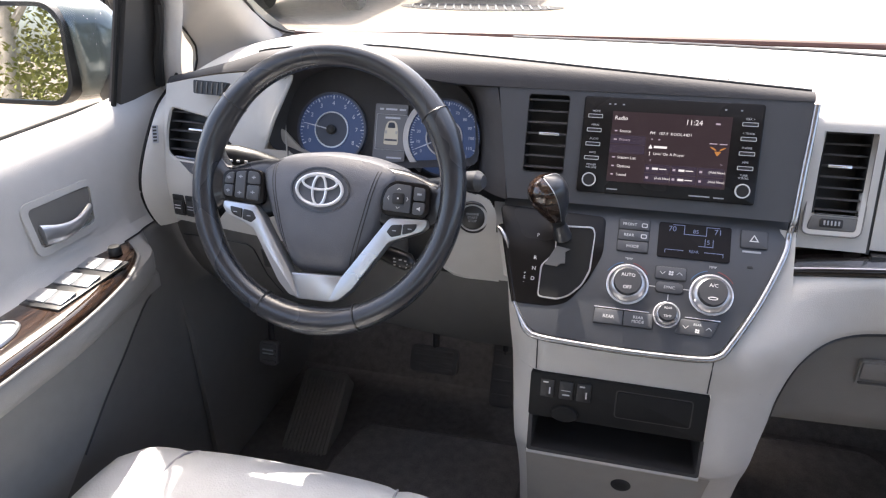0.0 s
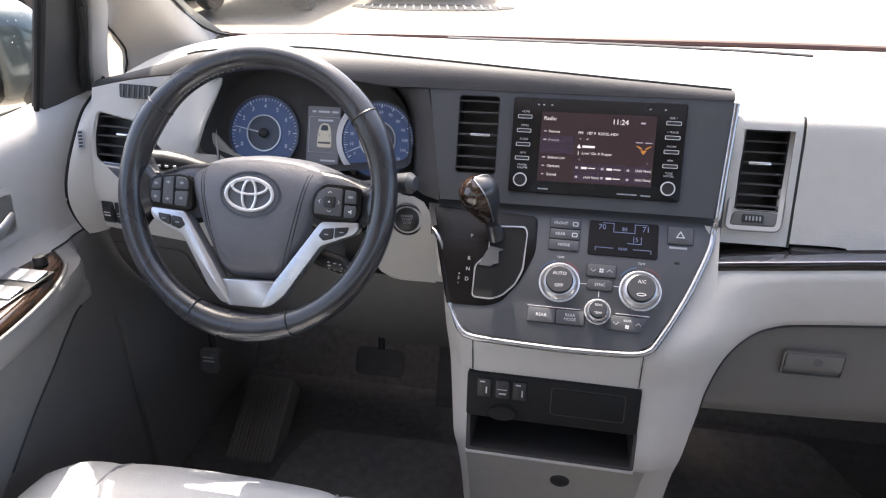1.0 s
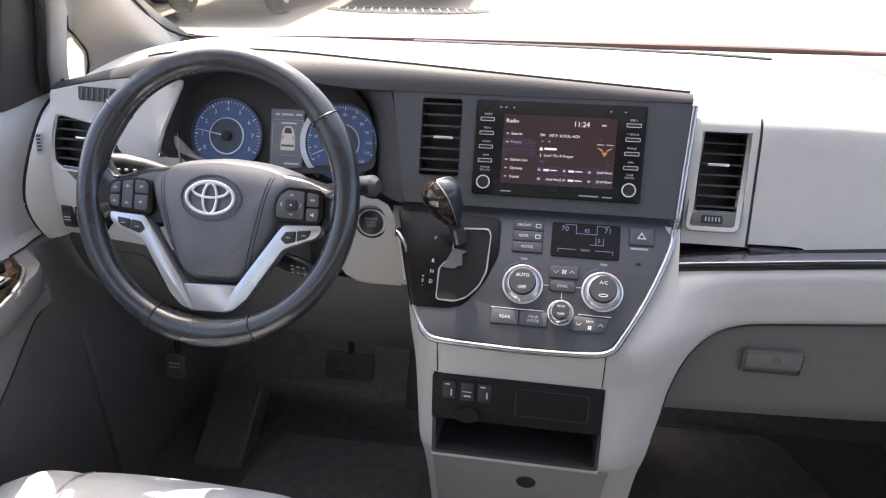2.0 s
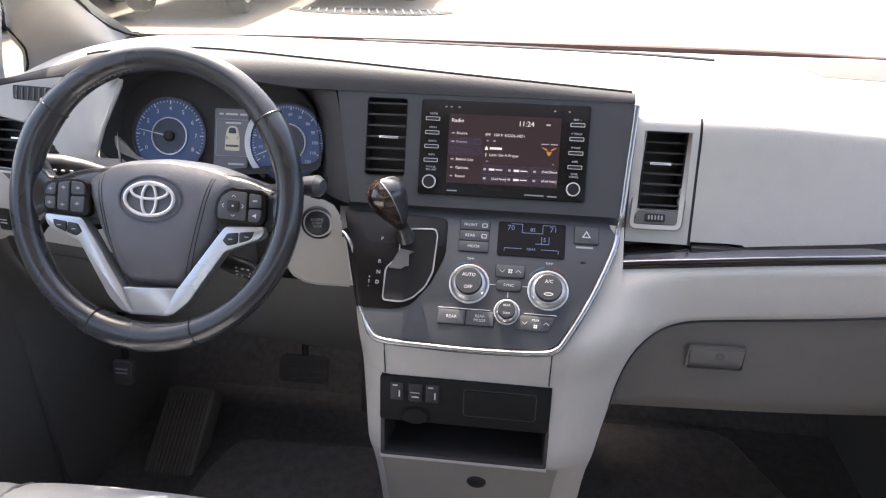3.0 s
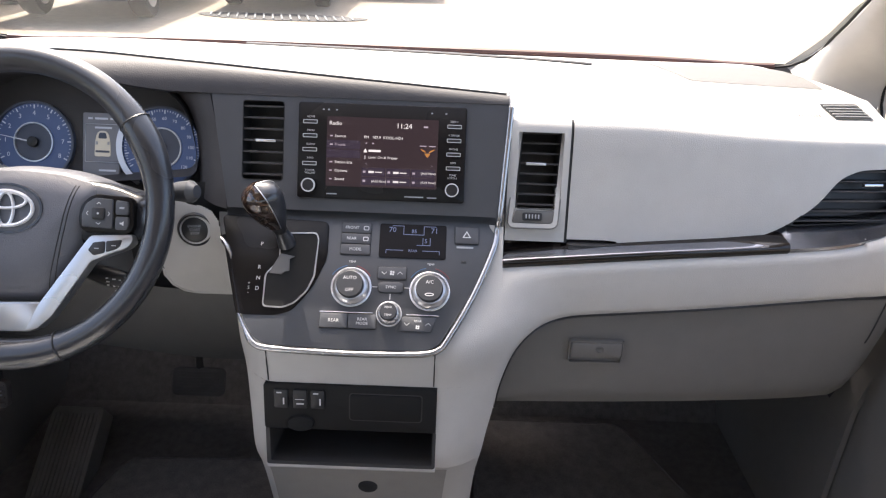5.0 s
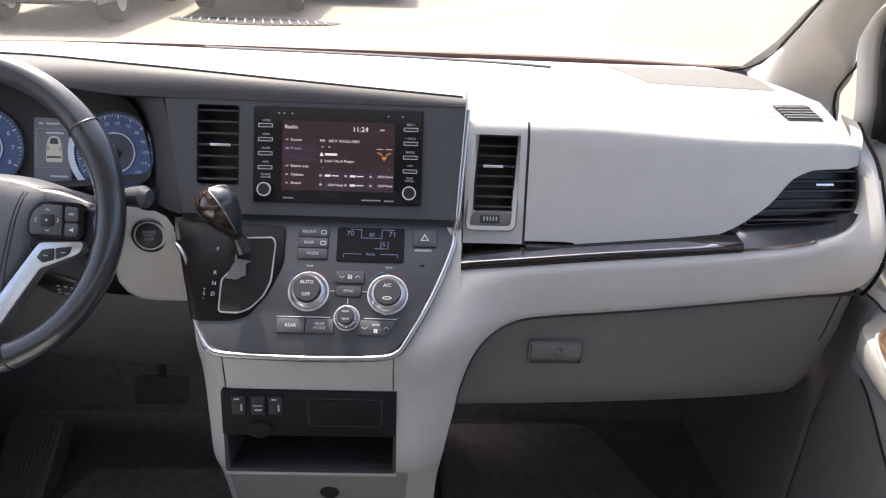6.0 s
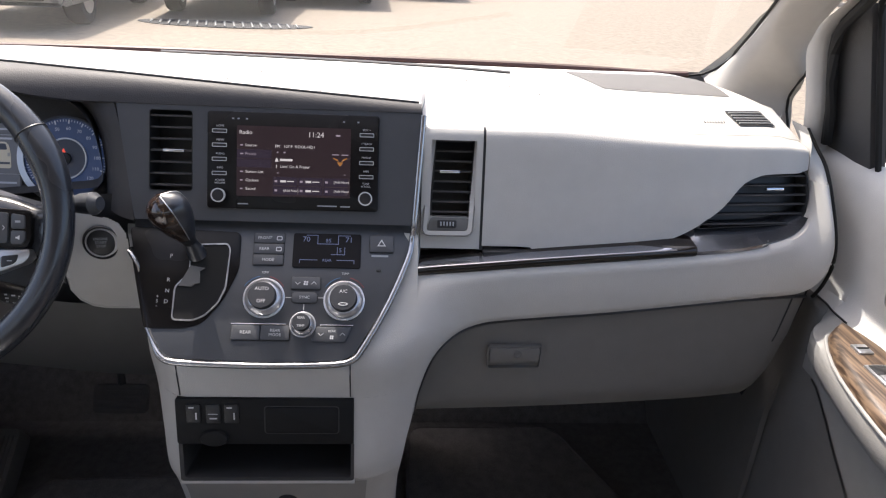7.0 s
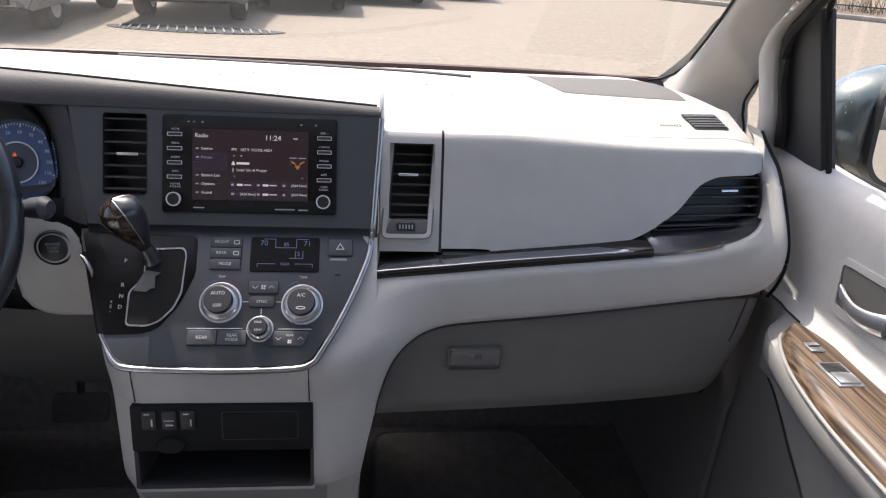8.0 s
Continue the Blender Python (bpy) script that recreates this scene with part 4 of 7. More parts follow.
GL = basis((0.3405, 0.879, 0.631), (1, 0.03, 0), (0, -0.02, 1))
part("latch_frame", ring(rrect(-0.0405, -0.0205, 0.0405, 0.0190, 0.004), rrect(-0.0385, -0.0185, 0.0385, 0.0170, 0.003), -0.004, 0.0028, GL), TAUPE, gb)
latch = part("latch", slab(rrect(-0.0375, -0.0095, 0.0375, 0.0165, 0.003), -0.003, 0.0045, GL, 0.002), TAUPE, gb, "taupe pull latch")
part("lock", lathe([(0.0062, 0), (0.0062, 0.0055), (0.005, 0.0062), (0.0030, 0.0052)], GL @ Matrix.Translation((0.004, 0.006, 0)), 20), LOWER, latch, "round key lock")
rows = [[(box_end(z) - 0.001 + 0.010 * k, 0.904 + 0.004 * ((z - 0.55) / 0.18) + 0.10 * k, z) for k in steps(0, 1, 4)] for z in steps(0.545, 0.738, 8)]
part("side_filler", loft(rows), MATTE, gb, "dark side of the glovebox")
part("under_cover", loft([[(x, y, z) for x in (0.17, 0.80)] for y, z in ((1.0, 0.54), (1.5, 0.60))], thick=0.01), MATTE, gb)


def vent(name, outline, m, n, label, knob, deep=0.045, tilt=0.0, rim=False):
    """A dark vent with its slats, louvre knob and housing, in the basis m."""
    xs, ys = [p[0] for p in outline], [p[1] for p in outline]
    v = part(name, slab(outline, -deep, -deep + 0.004, m), BLACK, dash, label)
    k = len(outline)
    c = (sum(xs) / k, sum(ys) / k)
    inner = [(c[0] + (p[0] - c[0]) * 0.97, c[1] + (p[1] - c[1]) * 0.985) for p in outline]
    part("housing", ring(outline, inner, -deep, 0.0008, m), MATTE, v)
    if rim:
        wide = [(c[0] + (p[0] - c[0]) * 1.05, c[1] + (p[1] - c[1]) * 1.07) for p in outline]
        part("bezel", ring(wide, outline, -0.010, 0.0012, m), LIGHT, v, "pale vent bezel")
    y0, y1 = min(ys), max(ys)
    for i in range(n):
        y = y0 + (y1 - y0) * (i + 0.5) / n
        cuts = []
        for j in range(k):
            a, b = outline[j - 1], outline[j]
            if (a[1] - y) * (b[1] - y) < 0:
                cuts.append(a[0] + (b[0] - a[0]) * (y - a[1]) / (b[1] - a[1]))
        if len(cuts) >= 2:
            s = m @ pose(0, y, -0.004, 8, 0, tilt)
            part("slat", box(min(cuts) + 0.001, max(cuts) - 0.001, -0.0013, 0.0013, -0.012, 0.002, 0.0006, s), SLAT, v)
    if knob:
        part("louvre_knob", box(knob[0] - knob[2], knob[0] + knob[2], knob[1] - 0.002, knob[1] + 0.002, -0.004, 0.003, 0.001, m), CHROME, v, "bright louvre tab")
    return v


vent("center_vent", rrect(-0.1695, 0.0545, -0.1125, 0.1625, 0.004), PA @ Matrix.Translation((0, 0, 0.003)), 7, "dark air vent beside the screen", (-0.137, 0.108, 0.014))
VENT_MID = rounded([(-0.0285, -0.0520), (0.0262, -0.0525), (0.0322, 0.0618), (-0.0222, 0.0612)], 0.005, 4)
VENT_DIAL = rounded([(-0.0335, -0.0720), (0.0232, -0.0715), (0.0262, -0.0540), (-0.0288, -0.0535)], 0.004, 4)
FRAME_IN = rounded([(-0.0340, -0.0725), (0.0237, -0.0720), (0.0325, 0.0620), (-0.0225, 0.0615)], 0.005, 4)
FRAME_OUT = rounded([(-0.0400, -0.0790), (0.0300, -0.0785), (0.0395, 0.0690), (-0.0295, 0.0685)], 0.011, 4)
part("vent_frame", ring(FRAME_OUT, FRAME_IN, -0.012, 0.003, PV), LIGHT, dash, "pale frame of the passenger's centre vent")
vent("passenger_vent", VENT_MID, PV @ Matrix.Translation((0, 0, 0.0015)), 8, "dark air vent beside the upper glovebox", (-0.003, 0.0105, 0.014), deep=0.045)
part("frame_groove", tube([PV @ Vector((x, y, 0.0026)) for x, y in FRAME_OUT], 0.0011, 5, closed=True), TAUPE, dash)
well = part("dial_plate", slab(VENT_DIAL, -0.004, 0.0018, PV, 0.0008), LOWER, dash, "grey plate under the vent")
wh = part("vent_dial", slab(rrect(-0.0190, -0.0680, 0.0080, -0.0570, 0.002), 0.0, 0.0050, PV, 0.001), MATTE, well, "ridged vent dial")
for i in range(5):
    x = -0.0140 + 0.0043 * i
    part("ridge", box(x - 0.0010, x + 0.0010, -0.0655, -0.0595, 0, 0.0060, 0.0006, PV), GREY_INK, wh)


def end_vent(sgn):
    m, pts = (EV_R, VENT_END) if sgn > 0 else (EV_L, VENT_LEFT)
    vent("end_vent", pts, m, 6, "dark tapering air vent at the dashboard's end", (sgn * 0.025, 0.008, 0.014), deep=0.03)


end_vent(1)
end_vent(-1)
# lip under the end vents, lacquered
part("vent_lip", slab(rounded([(-0.066, -0.037), (-0.030, -0.064), (0.030, -0.078), (0.090, -0.042)], 0.006, 3), -0.006, 0.003, EV_L, 0.001), STRIP, dash, "glossy dark metallic lip under the vent")
rows = []
for x in steps(0.572, 0.767, 30):
    top = (x, 0.9455 + 0.09 * (x - 0.64), curve(x, [(0.572, 0.8065), (0.60, 0.8215), (0.66, 0.8235), (0.72, 0.8265), (0.767, 0.8405)]))
    if x < 0.702:
        low = (x, front(x, beam_top(x)) + 0.005, beam_top(x) + 0.0015)
    else:
        k = next(i for i in steps(0, 6, 120) if curve(i, [(j, p[0]) for j, p in enumerate(hi_line)]) >= x)
        low = tuple(curve(k, [(j, p[c]) for j, p in enumerate(hi_line)]) + (0.003 if c == 1 else 0.0008 if c == 2 else 0) for c in range(3))
    a, b = Vector(top), Vector(low)
    row = [(x, a.y + 0.03, a.z + 0.004)]
    for v in steps(0, 1, 6):
        p = a.lerp(b, v)
        row.append((x, p.y, p.z - 0.002 * math.sin(math.pi * v)))
    row.append((x, b.y + 0.001, b.z - 0.006))
    rows.append(row)
part("vent_lip", loft(rows), STRIP, dash, "glossy dark metallic lip under the vent")
for sgn in (-1, 1):
    # small demister grille
    g = basis((sgn * 0.695, 1.052, 0.963), (1, -0.25 * sgn, 0), (0, 1, 0.05)) if sgn > 0 else basis((-0.675, 0.957, 0.947), (1, -0.12, 0), (0, 0.36, 1))
    o = rounded([(-0.040, -0.020), (0.046, -0.022), (0.026, 0.020), (-0.038, 0.020)], 0.004, 2) if sgn > 0 else rounded([(-0.032, -0.010), (0.018, -0.010), (0.034, 0.011), (-0.034, 0.011)], 0.003, 2)
    if sgn > 0:
        def fold(u, x):
            p = face(u, x)
            return (p[0], p[1] - 0.0012, p[2] + 0.0016)
        d = part("demister", loft([[fold(u, x + 0.010 * (5.6 - u)) for u in steps(5.55, 6.40, 8)] for x in steps(0.675, 0.735, 10)]), BLACK, dash, "small black demister grille")
        for u in (5.68, 5.83, 5.98, 6.13, 6.28):
            part("slat", tube([tuple(Vector(fold(u, x + 0.010 * (5.6 - u))) + Vector((0, -0.001, 0.001))) for x in steps(0.677, 0.733, 8)], 0.0011, 5), LIGHT, d)
        for i in range(8):
            x = 0.622 + 0.0046 * i
            part("mark", tube([tuple(Vector(fold(u, x)) + Vector((0, 0, -0.0008))) for u in (5.74, 5.86)], 0.0012, 4), TAUPE, dash)
        continue
    d = part("demister", slab(o, -0.004, 0.0035, g), BLACK, dash, "small black demister grille")
    for i in range(5 if sgn > 0 else 6):
        if sgn > 0:
            part("slat", box(-0.036, 0.034 - 0.003 * i, -0.016 + 0.008 * i - 0.0012, -0.016 + 0.008 * i + 0.0012, 0.003, 0.005, 0.0005, g), TAUPE, d)
        else:
            part("slat", box(-0.026 + 0.010 * i - 0.001, -0.026 + 0.010 * i + 0.001, -0.009, 0.009, 0.003, 0.005, 0.0005, g), TAUPE, d)
for sgn in (-1, 1):
    tg = basis((sgn * 0.785, 0.5 * (end_inner(0.870, sgn * 0.776) + end_seam(0.870)) - 0.006, 0.870), (1, sgn * -0.4, 0), (0, 0.5, 1))
    t = part("tag", slab(rrect(-0.0045, -0.015, 0.0045, 0.015, 0.002), -0.002, 0.0015, tg), GREY_INK, dash, "small embossed grey tag")
    for i in range(5):
        part("mark", box(-0.003, 0.003, -0.011 + 0.0055 * i - 0.0016, -0.011 + 0.0055 * i + 0.0016, 0.0014, 0.0022, 0, tg), BLACK, t)
part("lid_latch", box(0.2845, 0.372, 0.8985, 0.925, 0.776, 0.7925, 0.003), BLACK, dash, "black finger latch under the lid")

# ---- centre stack ----
stack = thing("center_stack", "pale grey centre stack with a slate panel in a silver surround", "centre console")


def left_edge(z):
    return curve(z, [(0.12, -0.140), (0.39, -0.142), (0.49, -0.148), (0.60, -0.157), (0.67, -0.166), (0.71, -0.176), (0.80, -0.212)])


def body(z0, z1, xa, xb, n=18, nz=10):
    rows = []
    for z in steps(z0, z1, nz):
        a = left_edge(z) if xa is None else xa
        b = curve(z, [(0.08, 0.162), (0.377, 0.167), (0.468, 0.172), (0.53, 0.182), (0.58, 0.192), (0.9, 0.192)]) if xb is None else xb
        row = [(x, front(x, z), z) for x in steps(a, b, n)]
        if xa is None:
            row = [(a - 0.004, 1.20, z), (a - 0.006, front(a, z) + 0.03, z)] + row
        if xb is None:
            row = row + [(b + 0.004, front(b, z) + 0.04, z), (b + 0.004, 1.30, z)]
        rows.append(row)
    return loft(rows)


part("upper_body", body(0.618, 0.815, None, None, 30, 20), LIGHT, stack, "pale grey upper body")
part("left_post", body(0.4895, 0.618, None, -0.126, 8, 8), LIGHT, stack)
part("right_post", body(0.4895, 0.618, 0.110, None, 12, 8), LIGHT, stack)
part("lower_body", body(0.08, 0.4895, None, None, 30, 14), LIGHT, stack, "pale grey foot of the stack")
# darker grey overlay, slightly proud of the pale foot below the bin
rows = [[(x, front(x, z) - 0.0015, z) for x in steps(curve(z, [(0.1, -0.124), (0.485, -0.130)]), curve(z, [(0.1, 0.106), (0.485, 0.128)]), 16)] for z in steps(0.10, 0.4835, 12)]
part("foot_overlay", loft(rows), FOOT, stack, "darker mid grey overlay on the stack foot under the storage bin")
for x in (-0.121, 0.105):
    part("joint", tube([(x, front(x, z) - 0.0004, z) for z in steps(0.62, 0.69, 6)], 0.0009, 5), MATTE, stack)
part("socket", lathe([(0.0145, -0.006), (0.0145, 0.003), (0.0125, 0.0045), (0.002, 0.0046)], basis((0.012, stack_y(0.428), 0.428), (1, 0, 0), (0, -0.2, 1)), 24), MATTE, stack, "round dark fixing cap")

# cubby: dark insert with switches above an open bin
cub = part("cubby_panel", slab(rrect(-0.1275, -0.051, 0.1095, 0.0175, 0.004), -0.03, 0.003, PC, 0.0015), RUBBER, stack, "black switch panel")
lid = part("cubby_lid", slab(rrect(-0.009, -0.033, 0.089, 0.006, 0.004), 0, 0.0052, PC, 0.0016), RUBBER, cub, "small black tray lid")
part("lid_groove", ring(rrect(-0.0105, -0.0345, 0.0905, 0.0075, 0.005), rrect(-0.0088, -0.0328, 0.0888, 0.0058, 0.004), 0.002, 0.0034, PC), SLAT, lid)
for i, x in enumerate((-0.103, -0.077, -0.053)):
    k = part("heater_switch" if i != 1 else "usb_port", slab(rrect(x - 0.0095, -0.018, x + 0.0095, 0.010, 0.002), 0, 0.0055, PC, 0.001), BLACK, cub)
    if i != 1:
        part("mark", box(x - 0.006, x + 0.001, 0.0045, 0.0065, 0.0054, 0.0058, 0, PC), WHITE, k)
        part("mark", box(x + 0.0025, x + 0.0045, -0.012, -0.002, 0.0054, 0.0058, 0, PC), WHITE, k)
    else:
        part("mark", box(x - 0.007, x + 0.006, -0.0045, -0.0035, 0.0054, 0.0058, 0, PC), WHITE, k)
        part("mark", box(x - 0.005, x + 0.005, -0.0115, -0.0095, 0.0054, 0.0058, 0, PC), WHITE, k)
part("outlet_cap", lathe([(0.019, 0), (0.019, 0.007), (0.017, 0.009), (0.004, 0.0092)], PC @ Matrix.Translation((-0.077, -0.040, 0)) @ Matrix.Diagonal((1, 0.62, 1, 1)), 28), RUBBER, cub, "round black power outlet cap")
bm = ring(rrect(-0.1265, -0.109, 0.1105, -0.049, 0.004), rrect(-0.121, -0.104, 0.106, -0.049, 0.003), -0.15, 0.001, PC)
slab(rrect(-0.1265, -0.109, 0.1105, 0.0, 0.004), -0.154, -0.150, PC, bm=bm)
part("bin", bm, SLAT, stack, "open black storage bin")
part("bin_lip", tube([(x, stack_y(0.4895) - 0.003, 0.4880) for x in steps(-0.127, 0.111, 10)], 0.004, 8), LIGHT, stack, "pale rounded lip of the bin")

# slate panel: upper part round the screen, lower part for the climate controls
part("upper_panel", slab([(-0.1050, 0.172), (-0.1050, 0.0155), (0.1835, 0.0150), (0.1925, 0.1685)], -0.004, 0.003, PA), STACK, stack, "slate grey upper panel")
part("vent_panel", ring([(x if x > -0.2 else -0.1880 - 0.160 * (y - 0.0155), y) for x, y in rrect(-0.2500, 0.0155, -0.1050, 0.172, 0.0005)], rrect(-0.1695, 0.0545, -0.1125, 0.1625, 0.004), -0.020, 0.003, PA), STACK, stack, "slate grey panel round the vent")
OUT = [(-0.1945, 0.0135), (0.1862, 0.0150), (0.1800, -0.036), (0.1500, -0.1020), (0.1120, -0.1690), (0.0950, -0.1790), (-0.010, -0.1815), (-0.120, -0.1775), (-0.1370, -0.1690), (-0.1545, -0.1410)]
part("lower_panel", slab(rounded(OUT, 0.012, 4), -0.012, 0.003, PB, 0.001), STACK, stack, "slate grey climate panel")
edge = [(0.1965, 0.166, 1), (0.1940, 0.125, 1), (0.1912, 0.085, 1), (0.1890, 0.050, 1), (0.1868, 0.018, 1), (0.1845, -0.008, 0), (0.1795, -0.037, 0), (0.1530, -0.1035, 0), (0.1205, -0.1640, 0), (0.1090, -0.1775, 0), (0.0900, -0.1835, 0), (0.0400, -0.1858, 0), (-0.010, -0.1865, 0), (-0.070, -0.1850, 0), (-0.1180, -0.1825, 0), (-0.1350, -0.1765, 0), (-0.1460, -0.1620, 0), (-0.1590, -0.1380, 0)]
pts3 = [((PA if a else PB) @ Vector((x, y, 0.003))) for x, y, a in edge]
fine = [Vector([curve(k, [(i, p[c]) for i, p in enumerate(pts3)]) for c in range(3)]) for k in steps(0, len(pts3) - 1, 96)]
rad = [0.0044 * (0.35 + 0.65 * smooth(95, 86, i)) for i in range(len(fine))]
part("silver_surround", tube(fine, rad, 10), SURROUND, stack, "satin silver surround")
tip = [(-0.1965, -0.0330), (-0.1915, -0.0375), (-0.1850, -0.0460), (-0.1790, -0.0570), (-0.1762, -0.0680)]
part("trim_tip", tube([PB @ Vector((x, y, 0.003)) for x, y in tip], [0.0010, 0.0034, 0.0038, 0.0030, 0.0008], 8), SURROUND, stack, "short bright tip of the trim beside the gear gate")
part("gate_edge", tube([PB @ Vector((x, y, 0.002)) for x, y in ((-0.1930, -0.030), (-0.1850, -0.046), (-0.1740, -0.085), (-0.1640, -0.120), (-0.1585, -0.138))], 0.0036, 8), PIANO, stack, "gloss black edge beside the gear gate")


def label_at(m, x, y, z=0.0):
    return m @ Matrix.Translation((x, y, z))


# climate controls


def button(name, x0, y0, x1, y1, text="", size=0.006, r=0.002, label="", extra=None):
    b = part(name, slab(rrect(x0, y0, x1, y1, r), 0, 0.0055, PB, 0.0008), STACK, stack, label)
    part("gap", ring(rrect(x0 - 0.0008, y0 - 0.0008, x1 + 0.0008, y1 + 0.0008, r), rrect(x0, y0, x1, y1, r), 0.002, 0.0034, PB), BLACK, b)
    if text:
        lettering("print", text, size, label_at(PB, (x0 + x1) / 2 + (extra or 0), (y0 + y1) / 2, 0.0057), WHITE, b)
    return b


for i, (tx, dx) in enumerate((("FRONT", -0.006), ("REAR", -0.006), ("MODE", 0))):
    y1 = -0.0055 - 0.0155 * i
    b = button("mode_button", -0.030 - 0.001 * i * 0, y1 - 0.0145, 0.0105, y1, tx, 0.0058, extra=dx, label="slate push button")
    if dx:
        part("mark", ring(rrect(0.000, y1 - 0.0105, 0.0075, y1 - 0.0045, 0.0015), rrect(0.001, y1 - 0.0095, 0.0065, y1 - 0.0055, 0.001), 0.0054, 0.0058, PB), WHITE, b)
lcd = part("climate_display", slab(rrect(0.0225, -0.0535, 0.1145, -0.0045, 0.003), 0, 0.0048, PB, 0.0008), LCD, stack, "dark climate display with dim blue digits")
for tx, x, y, s in (("70", 0.040, -0.0135, 0.0105), ("71", 0.098, -0.0135, 0.0105), ("85", 0.070, -0.0150, 0.0075), ("5", 0.0865, -0.0285, 0.0085), ("REAR", 0.069, -0.0430, 0.0052)):
    lettering("digits", tx, s, label_at(PB, x, y, 0.005), LCD_TEXT, lcd)
for x0, x1, y0, y1 in ((0.032, 0.056, -0.0430, -0.0422), (0.082, 0.106, -0.0430, -0.0422), (0.032, 0.0328, -0.0475, -0.0422), (0.1052, 0.106, -0.0475, -0.0422), (0.055, 0.0558, -0.0195, -0.0070), (0.083, 0.0838, -0.0195, -0.0070), (0.055, 0.0838, -0.0200, -0.0192), (0.082, 0.0828, -0.035, -0.024), (0.074, 0.082, -0.0350, -0.0342), (0.040, 0.055, -0.0078, -0.0070), (0.0838, 0.100, -0.0078, -0.0070), (0.0920, 0.0928, -0.0350, -0.0240), (0.0828, 0.0920, -0.0350, -0.0342)):
    part("mark", box(x0, x1, y0, y1, 0.0048, 0.0051, 0, PB), LCD_TEXT, lcd)
hz = button("hazard_button", 0.1265, -0.0300, 0.1590, -0.0060, label="hazard light button with a white triangle")
tri = [(0.1365, -0.0215), (0.1485, -0.0215), (0.1425, -0.0115)]
trin = [(0.1388, -0.0202), (0.1462, -0.0202), (0.1425, -0.0140)]
part("mark", ring(tri, trin, 0.0054, 0.0058, PB), WHITE, hz)
part("mark", box(0.129, 0.152, -0.0362, -0.0335, 0.003, 0.0034, 0, PB), GREY_INK, hz)
part("sensor", box(0.136, 0.143, -0.0575, -0.054, 0.003, 0.0036, 0.0005, PB), BLACK, stack)


def dial(x, y, r, h, top, low, label):
    m = label_at(PB, x, y, 0.003)
    d = part("dial", lathe([(r * 1.03, 0), (r * 1.03, 0.004), (r * 1.0, 0.0055), (r * 0.82, 0.0105), (r * 0.76, 0.0110), (r * 0.74, 0.0100)], m, 48), DIALRIM, stack, label)
    part("ring_gap", lathe([(r * 1.14, 0), (r * 1.14, 0.0016), (r * 1.10, 0.0022), (r * 1.06, 0.0016)], m, 48), DIALRING, d, "bright ring round the dial")
    part("cap", lathe([(r * 0.745, 0.006), (r * 0.745, h * 0.93), (r * 0.70, h), (r * 0.1, h * 1.01)], m, 40), DIALCAP, d, "slate dial cap")
    n = 40
    if top:
        lettering("print", top, r * 0.27, m @ Matrix.Translation((0, r * 0.33, h * 1.01 + 0.0002)), WHITE, d)
    if low:
        lettering("print", low, r * 0.27, m @ Matrix.Translation((0, -r * 0.36, h * 1.01 + 0.0002)), WHITE, d)
    return d


for x, y, r, top, low in ((-0.0115, -0.0965, 0.0240, "AUTO", "OFF"), (0.0945, -0.0985, 0.0240, "A/C", ""), (0.0415, -0.1315, 0.0152, "REAR", "TEMP")):
    d = dial(x, y, r, 0.020, top, low, "silver-rimmed climate dial")
    if top == "A/C":
        part("mark", ring(circle(x, y - 0.009, 0.0062, 16, 0.0022), circle(x, y - 0.009, 0.0050, 16, 0.0012), 0.0228, 0.0235, PB), WHITE, d)
for x in (-0.0125, 0.0945):
    lettering("print", "TEMP", 0.0042, label_at(PB, x, -0.0610, 0.0032), WHITE, stack)
    for a0, a1, mt in ((102, 148, BLUE_INK), (32, 78, RED_INK)):
        arc = [(x + 0.0305 * math.cos(radians(a)), -0.0965 + 0.0305 * math.sin(radians(a))) for a in steps(a0, a1, 8)]
        part("mark", tube([label_at(PB, px, py, 0.0031).translation for px, py in arc], 0.0006, 4), mt, stack)
b = button("fan_rocker", 0.0235, -0.0840, 0.0620, -0.0670, "", label="fan speed rocker")
for x, d in ((0.032, -1), (0.0535, 1)):
    for k in (-1, 1):
        part("mark", tube([label_at(PB, x + k * 0.0035, -0.0755 - d * 0.0015, 0.0057).translation, label_at(PB, x, -0.0755 + d * 0.0020, 0.0057).translation], 0.0005, 4), WHITE, b)
for a in (0, 90, 180, 270):
    part("mark", slab(circle(0.0428 + 0.0022 * math.cos(radians(a + 40)), -0.0755 + 0.0022 * math.sin(radians(a + 40)), 0.0015, 8), 0.0054, 0.0058, PB), WHITE, b)
b = button("sync_button", 0.0250, -0.1025, 0.0590, -0.0880, "SYNC", 0.0056, 0.005, label="sync push button")
for x0, x1 in ((0.0165, 0.0245), (0.0600, 0.0675)):
    part("mark", box(x0, x1, -0.0955, -0.0946, 0.003, 0.0034, 0, PB), WHITE, stack)
part("mark", box(0.0410, 0.0420, -0.1120, -0.1040, 0.003, 0.0034, 0, PB), WHITE, stack)
button("rear_button", -0.0500, -0.1530, -0.0130, -0.1335, "REAR", 0.0062, label="rear climate push button")
button("rear_mode_button", -0.0120, -0.1530, 0.0250, -0.1335, "REAR\nMODE", 0.0056, label="rear mode push button")
part("bright_line", box(-0.0510, 0.0200, -0.1325, -0.1310, 0.003, 0.0050, 0.0004, PB), CHROME, stack)
part("bright_line", box(0.0645, 0.1080, -0.1330, -0.1315, 0.003, 0.0050, 0.0004, PB), CHROME, stack)
